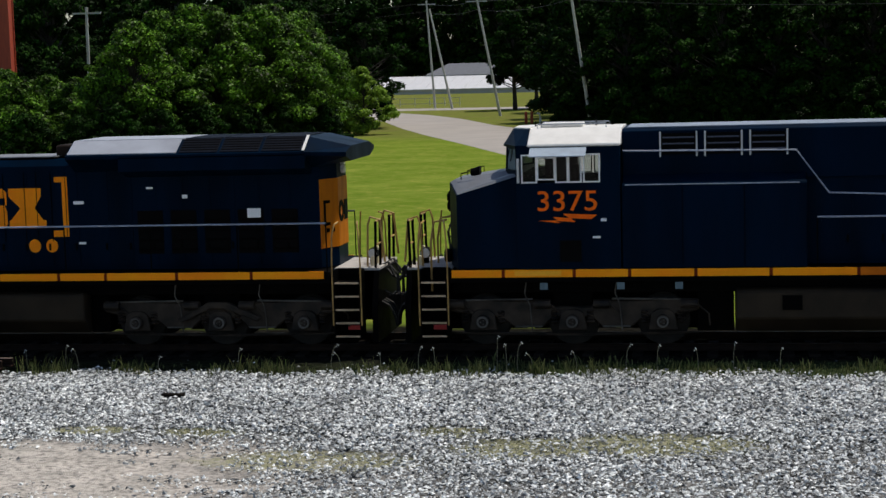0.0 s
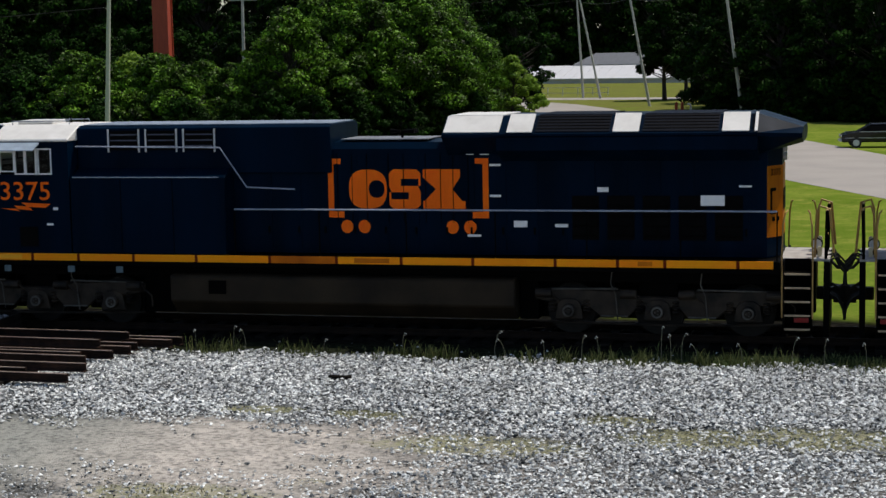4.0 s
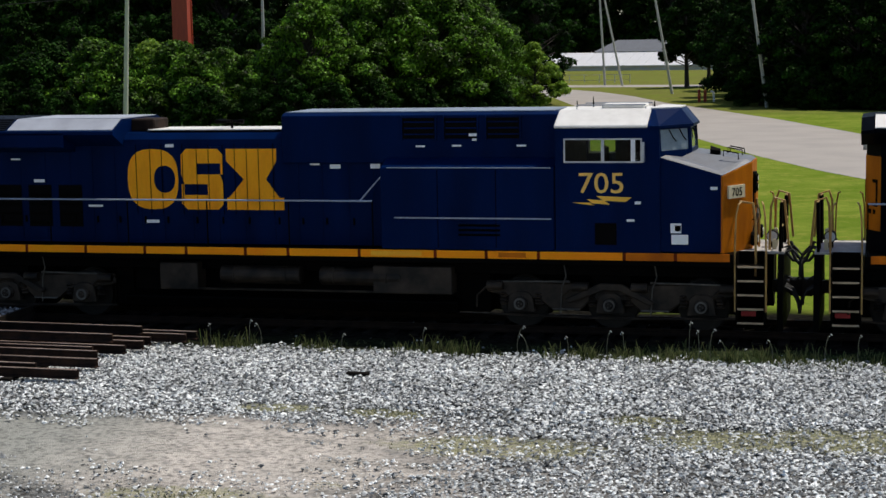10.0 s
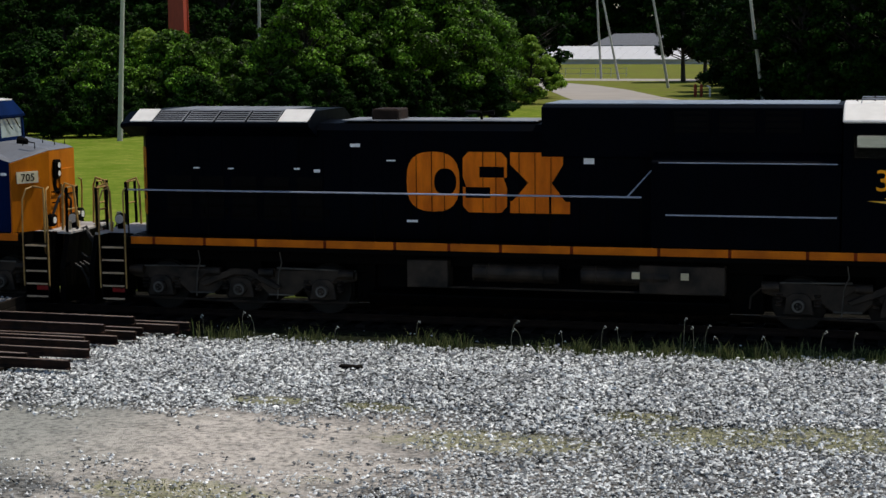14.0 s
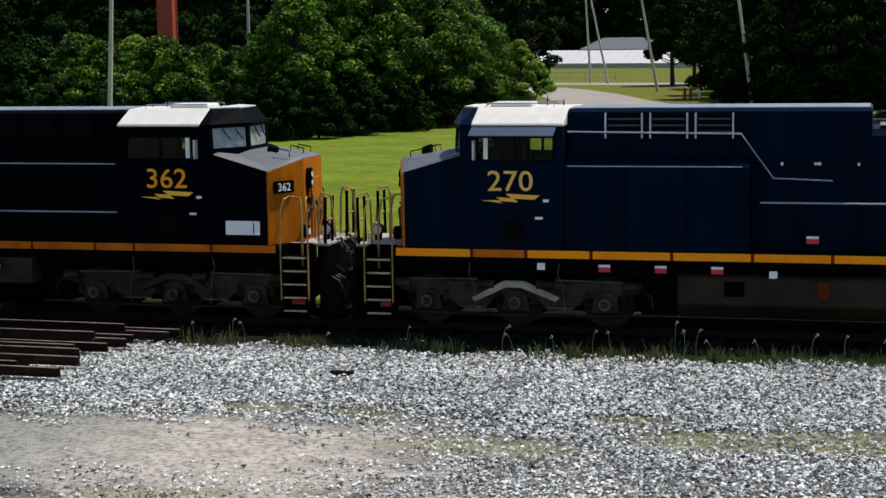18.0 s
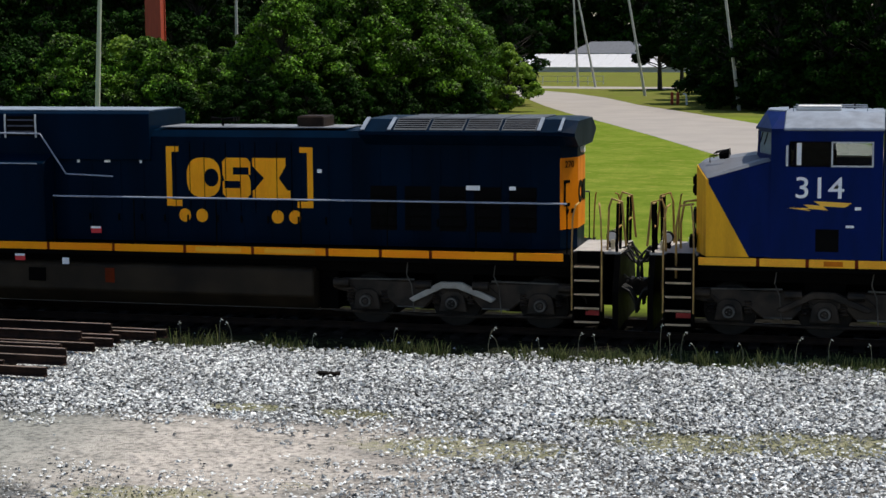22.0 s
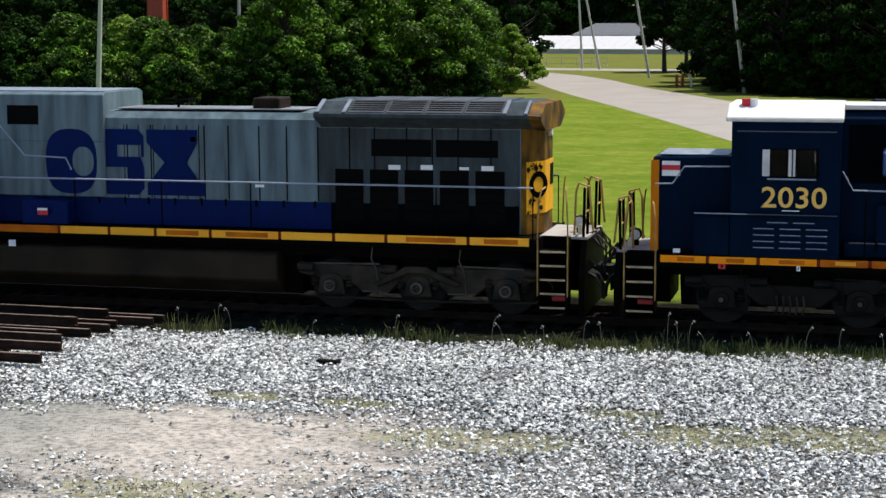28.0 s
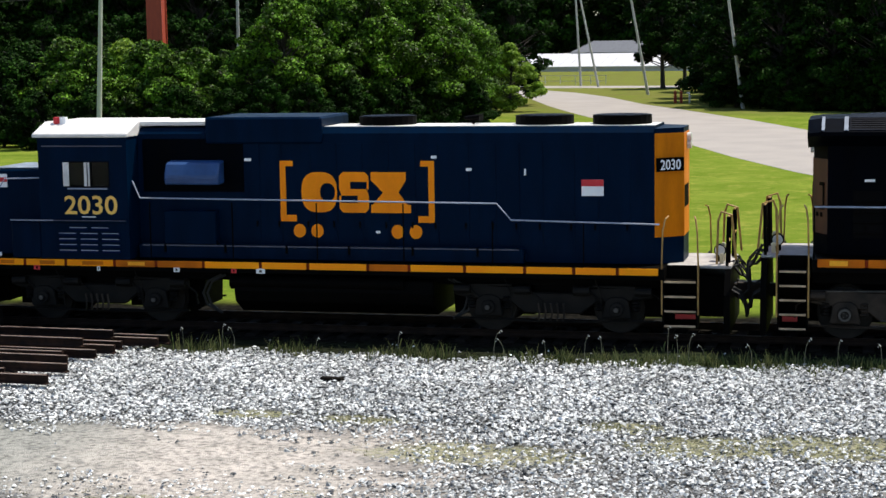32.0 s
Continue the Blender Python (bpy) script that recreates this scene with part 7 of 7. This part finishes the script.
# the thicket along the lawn: tall trees, lower shrubs in front and to one side, dark trees behind
for x, y, s in ((-40.5, 73, 0.62), (-37.5, 71, 0.9), (-36, 78, 1.0), (-33.5, 76.5, 0.95), (-32, 82, 1.0), (-30.6, 85, 0.88), (-33, 90, 1.02), (-37, 86, 1.02), (-39.3, 82, 0.98), (-31.0, 92, 0.85), (-44.0, 77, 0.55), (-42, 91, 0.95), (-39, 95, 1.0), (-33.4, 100, 1.0)):
    plant(BROAD[int(abs(x) * 2 + y) % 3], "broadleaf_tree", "dense dark green broadleaf tree in a thicket", "tree", x, y, s, rng.uniform(0, 360))
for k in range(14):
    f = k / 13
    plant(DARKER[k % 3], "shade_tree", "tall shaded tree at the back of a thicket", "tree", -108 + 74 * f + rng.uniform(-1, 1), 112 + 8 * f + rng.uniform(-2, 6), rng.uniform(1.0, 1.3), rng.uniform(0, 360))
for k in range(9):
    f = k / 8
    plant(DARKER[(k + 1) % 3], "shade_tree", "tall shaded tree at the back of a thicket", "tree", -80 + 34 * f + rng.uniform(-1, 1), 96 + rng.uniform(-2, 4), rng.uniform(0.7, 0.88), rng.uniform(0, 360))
for x, y, s in ((-66, 71, 1.15), (-62, 68, 1.1), (-58.5, 72, 1.2), (-55.5, 68, 1.12), (-52.5, 70, 1.2), (-49.5, 67.5, 1.1), (-46.5, 70, 1.15), (-44, 67, 1.05), (-61, 80, 1.3), (-56, 79, 1.3), (-50.8, 78, 0.95), (-47.3, 80, 1.08)):
    plant((LOW if x < -54 else SHRUB)[int(abs(x) * 2) % 2], "shrub", "leafy green shrub in a thicket", "shrub", x, y, s, rng.uniform(0, 360), "shrubs")
# shrubs in the darkened leaf, painting the shade at the thicket's foot
for x, y, s in ((-57.5, 64.5, 0.8), (-53.5, 62.5, 0.75), (-50, 60.5, 0.7), (-47, 62, 0.75), (-42.5, 64.5, 0.75), (-39.5, 66, 0.7), (-37, 65.5, 0.8), (-34.6, 67, 0.75), (-33, 71, 0.75), (-31, 75.5, 0.7), (-29.5, 80, 0.7), (-28, 84.5, 0.65)):
    plant(LOW[int(abs(x) * 2) % 2], "shrub", "dark low shrub at the lawn's edge", "shrub", x, y, s, rng.uniform(0, 360), "shrubs")
for x, y, s in ((-30.6, 110, 1.05), (-32.2, 112, 0.95), (-49.8, 73, 1.2), (-54, 74, 1.15)):
    plant(BRIGHT[int(abs(x)) % 2], "young_tree", "bright yellow-green young tree at the thicket's edge", "tree", x, y, s, rng.uniform(0, 360))
for x, y, s in ((-104, 128, 1.4), (-97, 124, 1.35), (-90, 126, 1.4), (-84, 121, 1.3), (-78, 124, 1.35), (-71, 122, 1.3), (-112, 130, 1.4)):
    plant(DARKER[int(abs(x)) % 3], "shade_tree", "tall shaded tree at the back of a thicket", "tree", x, y, s, rng.uniform(0, 360))
for k in range(13):
    plant(FAR[k % 2], "distant_tree", "tall distant tree closing the thicket's back", "tree", -128 + 6.6 * k + rng.uniform(-1.5, 1.5), 146 + rng.uniform(-3, 8), rng.uniform(0.95, 1.15), rng.uniform(0, 360))
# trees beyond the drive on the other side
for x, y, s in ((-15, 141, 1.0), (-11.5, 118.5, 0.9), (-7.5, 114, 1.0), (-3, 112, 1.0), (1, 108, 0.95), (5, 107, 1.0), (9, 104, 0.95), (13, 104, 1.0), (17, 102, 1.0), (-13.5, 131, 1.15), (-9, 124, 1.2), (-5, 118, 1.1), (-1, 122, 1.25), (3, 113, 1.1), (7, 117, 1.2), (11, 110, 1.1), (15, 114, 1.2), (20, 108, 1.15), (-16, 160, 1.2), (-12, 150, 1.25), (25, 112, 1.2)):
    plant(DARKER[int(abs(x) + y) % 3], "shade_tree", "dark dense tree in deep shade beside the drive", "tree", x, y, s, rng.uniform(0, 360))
# more darkened shrubs, standing in for the shade under the trees
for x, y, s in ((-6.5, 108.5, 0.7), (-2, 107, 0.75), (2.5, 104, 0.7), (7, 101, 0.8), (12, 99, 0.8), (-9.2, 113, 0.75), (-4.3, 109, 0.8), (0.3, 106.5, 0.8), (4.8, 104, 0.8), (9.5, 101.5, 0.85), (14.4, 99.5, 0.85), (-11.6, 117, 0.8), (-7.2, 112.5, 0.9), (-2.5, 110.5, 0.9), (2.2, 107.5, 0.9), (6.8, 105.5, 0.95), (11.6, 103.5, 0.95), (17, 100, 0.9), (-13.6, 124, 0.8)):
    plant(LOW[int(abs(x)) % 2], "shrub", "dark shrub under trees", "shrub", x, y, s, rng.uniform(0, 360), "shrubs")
plant(SMALL, "small_tree", "small open-crowned tree on the far lawn", "tree", -24.5, 172, 1.45, 20)
plant(SMALL, "small_tree", "small open-crowned tree on the far lawn", "tree", -22.3, 176, 1.3, 140)
for k in range(16):
    plant(FAR[k % 2], "distant_tree", "tall distant tree behind a white building", "tree", -150 + k * 12 + rng.uniform(-3, 3), 336 + rng.uniform(-6, 14), rng.uniform(1.2, 1.6), rng.uniform(0, 360))
for k in range(11):
    plant(FAR[(k + 1) % 2], "distant_tree", "tall distant tree behind a white building", "tree", -88 + k * 7 + rng.uniform(-2, 2), 318 + rng.uniform(-5, 6), rng.uniform(1.2, 1.45), rng.uniform(0, 360))

# ---- yard: rails stacked on the gravel ----
def stacked_rail(x0, y0, x1, y1, z):
    r = thing("stacked_rail", "rusty dark length of rail lying in a stack", "rail", (x1, y1, z), group="stack of old rails", turn=math.degrees(math.atan2(y1 - y0, x1 - x0)))
    ln = math.hypot(x1 - x0, y1 - y0)
    bm = bmesh.new()
    prism(bm, [(-0.075, 0), (0.075, 0), (0.075, 0.012), (0.014, 0.04), (0.014, 0.125), (0.038, 0.14), (0.038, 0.175), (-0.038, 0.175), (-0.038, 0.14), (-0.014, 0.125), (-0.014, 0.04), (-0.075, 0.012)], -ln, 0, "x")
    bar = part("rail_bar", bm, RUST_DARK, r)
    # pale strip painting the sunlight along the rail head
    bm = bmesh.new()
    box(bm, -ln, -0.01, -0.04, -0.008, 0.166, 0.180)
    part("sunlit_strip", bm, SUN_EDGE, bar)
    return r


RUST_DARK = material("old_rail_steel", (0.010, 0.0065, 0.005), 0.7, spec=0.1, dirt=(0.05, 0.024, 0.015), dirt_amount=0.7, scale=4, bump=0.3, random_amount=0.4)
SUN_EDGE = material("sunlit_rail_edge", (0.42, 0.31, 0.25), 0.6, spec=0.2, dirt=(0.13, 0.08, 0.06), dirt_amount=0.9, scale=1.2, spread=0.3)
STACK = [(-14.2, -2.95, 0.0), (-14.3, -3.3, 0.0), (-14.9, -3.75, 0.0), (-14.85, -4.2, 0.0), (-15.0, -4.75, 0.0), (-15.3, -5.4, 0.0), (-14.9, -6.2, 0.0), (-14.75, -7.3, 0.0), (-15.2, -3.5, 0.18), (-15.4, -4.5, 0.18), (-15.6, -5.0, 0.0), (-15.9, -6.8, 0.0)]
for x, y, z in STACK:
    stacked_rail(x - 9.5, y + 0.35, x, y, GZ + z + 0.101)
for x in (-16.2, -19.5):
    bm = bmesh.new()
    box(bm, -0.11, 0.11, -2.9, 1.6, 0, 0.1)
    mesh_thing("bearer", bm, TIE, "flat wooden bearer under stacked rails", "timber", at=(x, -4.6, GZ))
# a timber-sided bin heaped with stone at the end of the stack
bin_ = thing("stone_bin", "dark timber-sided bin heaped with grey stone", "bin", (-20.1, -2.7, GZ), turn=3)
for k in range(3):
    boxes("board", TIE, bin_, [(-1.6, 1.35, -1.12, -1.04, 0.17 * k, 0.17 * k + 0.16)], bevel=0.008)
    boxes("board", TIE, bin_, [(-1.6, 1.35, 1.04, 1.12, 0.17 * k, 0.17 * k + 0.16)], bevel=0.008)
    boxes("end_board", TIE, bin_, [(1.27, 1.35, -1.03, 1.03, 0.17 * k, 0.17 * k + 0.16)], bevel=0.008)
boxes("floor_board", TIE, bin_, [(-1.6, 1.26, -1.03, 1.03, 0.0, 0.4)])
bm = bmesh.new()
prism(bm, [(-0.22, -0.06), (0.2, -0.08), (0.24, 0.05), (-0.2, 0.07)], 0, 0.09, "z")
mesh_thing("timber_offcut", bm, TIE, "short dark timber offcut on gravel", "timber", bevel=0.015, at=(-9.75, -5.75, GZ))

# ---- loose stones and weeds ----
def scatter_stones(name, count, x0, x1, y0, y1, lo, hi, mat, seed, keep):
    rs = np.random.default_rng(seed)
    x, y = rs.uniform(x0, x1, count), rs.uniform(y0, y1, count)
    ok = keep(x, y, rs)
    x, y = x[ok], y[ok]
    c = len(x)
    base = np.array([(1, 0, 0.1), (0.3, 0.95, -0.1), (-0.85, 0.4, 0.1), (-0.5, -0.9, 0), (0.55, -0.8, 0.1), (0.1, 0.1, 0.85)])
    tri = np.array([(i, (i + 1) % 5, 5) for i in range(5)] + [(4, 3, 2), (4, 2, 1), (4, 1, 0)])
    s = (lo + (hi - lo) * rs.random(c) ** 1.8)[:, None, None]
    v = base[None] * (1 + rs.normal(scale=0.24, size=(c, 6, 3))) * np.stack([rs.uniform(0.8, 1.3, c), rs.uniform(0.7, 1.0, c), rs.uniform(0.5, 1.0, c)], 1)[:, None]
    a, b = rs.uniform(0, 6.283, c), rs.normal(scale=0.5, size=c)
    turn = np.stack([np.stack([np.cos(a), -np.sin(a), 0 * a], 1), np.stack([np.sin(a), np.cos(a), 0 * a], 1), np.stack([0 * a, 0 * a, 1 + 0 * a], 1)], 1)
    tilt = np.stack([np.stack([1 + 0 * b, 0 * b, 0 * b], 1), np.stack([0 * b, np.cos(b), -np.sin(b)], 1), np.stack([0 * b, np.sin(b), np.cos(b)], 1)], 1)
    v = np.einsum("nij,njl,nkl->nki", turn, tilt, v) * s + np.stack([x, y, GZ + 0.012 + rs.uniform(0, 0.03, c)], 1)[:, None]
    me = bpy.data.meshes.new(name)
    me.from_pydata(v.reshape(-1, 3).tolist(), [], (tri[None] + 6 * np.arange(c)[:, None, None]).reshape(-1, 3).tolist())
    me.materials.append(mat)
    return new(name, me)


GRAVEL = island_material("gravel", (0.036, 0.039, 0.043), (0.92, 0.92, 0.91), 0.9, warm=(0.78, 0.80, 0.79), patch=0.16, spec=0.05)


def gravel_keep(x, y, rs):
    worn = np.clip(1.5 + 0.5 * np.sin(x * 2.1 + y * 5.3) * np.sin(x * 0.9 - y * 3.1) - ((x + 11.2) / 5.2) ** 2 - ((y + 11.6) / 2.1) ** 2, 0, 1)
    for px, py, rx, ry in WEED_PATCHES:
        worn = np.maximum(worn, 0.8 * np.clip(1.4 - ((x - px) / rx) ** 2 - ((y - py) / ry) ** 2, 0, 1))
    worn = np.maximum(worn, np.clip((-4.5 - x) / 3.0, 0.3, 1) * 0.84 * np.clip((-8.4 - y + 1.2 * np.sin(x * 0.7)) / 3.0, 0, 1))
    return rs.random(len(x)) < (1 - worn) * np.clip((-2.9 - y + 0.3 * np.sin(x * 1.7) * np.sin(x * 0.6)) / 0.7, 0.004, 1)


tagged(scatter_stones("gravel", 190000, -26, 8, -13, -1.8, 0.014, 0.050, GRAVEL, 5, gravel_keep), "loose pale grey crushed stone", "gravel", kind="stuff")
tagged(scatter_stones("gravel", 52000, -18, 4, -17, -13, 0.012, 0.044, GRAVEL, 6, gravel_keep), "loose pale grey crushed stone", "gravel", kind="stuff")

HEAP = island_material("dull_stone", (0.03, 0.03, 0.032), (0.36, 0.36, 0.37), 0.9, spec=0.05)
heap = scatter_stones("heaped_stone", 1500, -1.55, 1.22, -1.0, 1.0, 0.03, 0.07, HEAP, 12, lambda x, y, rs: np.abs(x) < 9)
heap.parent = bin_
heap.location = (0, 0, 0.42 - GZ)
tagged(heap, "heap of rough grey stone", kind="stuff")
WEED_DARK = island_material("dark_weed", (0.012, 0.030, 0.007), (0.065, 0.11, 0.03), 0.8, warm=(0.19, 0.20, 0.08), translucent=0.25, spec=0.05)
WEED = island_material("weed", (0.11, 0.13, 0.055), (0.27, 0.27, 0.15), 0.8, warm=(0.36, 0.33, 0.23), translucent=0.35, spec=0.05)


def blades(name, spots, mat, seed):
    """Tufts of thin grass blades: (x, y, radius, height, blades)."""
    rs = np.random.default_rng(seed)
    vs, fs = [], []
    for x, y, rad, h, c in spots:
        for _ in range(c):
            a, r = rs.uniform(0, 6.283), rad * rs.random() ** 0.6
            px, py = x + r * math.cos(a), y + r * math.sin(a)
            b = rs.uniform(0, 6.283)
            hh = h * rs.uniform(0.4, 1.1)
            dx, dy = 0.45 * hh * rs.uniform(-1, 1), 0.45 * hh * rs.uniform(-1, 1)
            w = 0.005 + 0.009 * rs.random()
            wx, wy = w * math.cos(b), w * math.sin(b)
            i = len(vs)
            vs += [(px - wx, py - wy, GZ), (px + wx, py + wy, GZ), (px + 0.4 * dx + wx * 0.8, py + 0.4 * dy + wy * 0.8, GZ + 0.6 * hh), (px + 0.4 * dx - wx * 0.8, py + 0.4 * dy - wy * 0.8, GZ + 0.6 * hh), (px + dx, py + dy, GZ + hh)]
            fs += [(i, i + 1, i + 2, i + 3), (i + 3, i + 2, i + 4)]
    me = bpy.data.meshes.new(name)
    me.from_pydata(vs, [], fs)
    me.materials.append(mat)
    return new(name, me)


rng = random.Random(5)
clumps = [(-13.6, -3.0), (-13.2, -3.2), (-11.6, -3.1), (-9.4, -3.2), (-8.9, -3.0), (-8.3, -3.3), (-6.3, -3.4), (-5.9, -3.1), (-5.6, -3.4), (-5.0, -3.2), (-4.4, -3.5), (-4.1, -3.2), (-3.0, -3.3), (-1.9, -3.1)]
spots = [(px + rng.gauss(0, 0.2), py + rng.gauss(0, 0.12), rng.uniform(0.05, 0.22), rng.uniform(0.12, 0.42), 11) for px, py in clumps for _ in range(7)]
spots += [(rng.uniform(-22, 6), rng.uniform(-3.6, -2.4), rng.uniform(0.08, 0.3), rng.uniform(0.05, 0.2), 9) for _ in range(150)]
spots += [(rng.uniform(-4.6, 6), rng.gauss(-2.9, 0.4), rng.uniform(0.15, 0.5), 0.05 + 0.24 * rng.random() ** 2, 15) for _ in range(170)]
tagged(blades("weeds", spots, WEED_DARK, 3), "low dark green weeds along the ballast", "weeds", kind="stuff")


BLOOM = material("pale_bloom", (0.62, 0.62, 0.55), 0.8, spec=0.1, bump=0.0)
STRAW = material("dry_stem", (0.20, 0.19, 0.13), 0.9, spec=0.05)


def seed_stem(x, y, h, bend):
    """One tall thin weed with a pale drooping head."""
    bm = bmesh.new()
    tube(bm, [(0, 0, 0), (-0.1 * bend, 0, 0.35 * h), (0.1 * bend, 0, 0.7 * h), (0.4 * bend, 0, 0.9 * h), (0.8 * bend, 0.02, h)], 0.006, 4)
    stem = thing("tall_weed", "tall thin dry weed stem with a pale head", "weed", (x, y, GZ), group="tall weeds")
    part("stem", bm, STRAW, stem)
    bm = bmesh.new()
    for dx, dz in ((0, 0), (0.022, -0.02), (-0.02, -0.045)):
        cylinder(bm, (bend * 0.8 + dx, 0.02 + dx * 0.4, h + dz), (dx, 0.3, 1), 0.011, 0.026, 5, 0.006)
    part("seed_head", bm, BLOOM, stem)


for x, y, h, bend in ((-7.2, -3.2, 0.6, 0.16), (-7.0, -3.3, 0.45, -0.16), (-12.7, -3.1, 0.5, -0.14), (-10.9, -3.2, 0.35, 0.06), (-6.2, -3.1, 0.4, -0.05), (-3.4, -3.0, 0.6, 0.1), (-3.1, -3.1, 0.4, -0.14), (-1.2, -3.2, 0.6, 0.12), (-2.2, -3.2, 0.45, -0.1), (-5.4, -3.2, 0.55, 0.08), (-5.1, -3.0, 0.5, -0.05), (-3.8, -3.1, 0.75, 0.04), (-3.6, -3.2, 0.6, -0.04), (-0.6, -3.0, 0.55, 0.06), (0.2, -3.1, 0.5, -0.06), (0.9, -3.0, 0.6, 0.05), (1.8, -3.1, 0.5, 0.05), (-9.2, -3.1, 0.5, 0.06), (-13.0, -3.0, 0.55, 0.05), (-14.0, -2.7, 0.4, -0.04)):
    seed_stem(x, y, h, bend)
spots = [(px + rx * rng.gauss(0, 0.5), py + ry * rng.gauss(0, 0.5), rng.uniform(0.1, 0.35), rng.uniform(0.02, 0.06), 9) for px, py, rx, ry in WEED_PATCHES for _ in range(26)]
tagged(blades("short_weeds", spots, WEED, 4), "short yellow-green weeds among gravel", "weeds", kind="stuff")

# ---- movement ----
def shift(t):
    for (a, p), (b, q) in zip(TRAIN_ROWS, TRAIN_ROWS[1:]):
        if a <= t <= b:
            return p + (q - p) * (t - a) / (b - a)
    return TRAIN_ROWS[-1][1]


def motions():
    for eng, x in TRAIN:
        walk(eng, [(t, pose(x + d, 0, 0)) for t, d in TRAIN_ROWS])
    turns = [(k * 0.2, -math.degrees((shift(0) - shift(k * 0.2)) / WHEEL_R)) for k in range(161)]
    for wheel, x in WHEELS:
        walk(wheel, [(t, pose(x, 0, WHEEL_R, 0, a % 360, 0)) for t, a in turns])


motions()
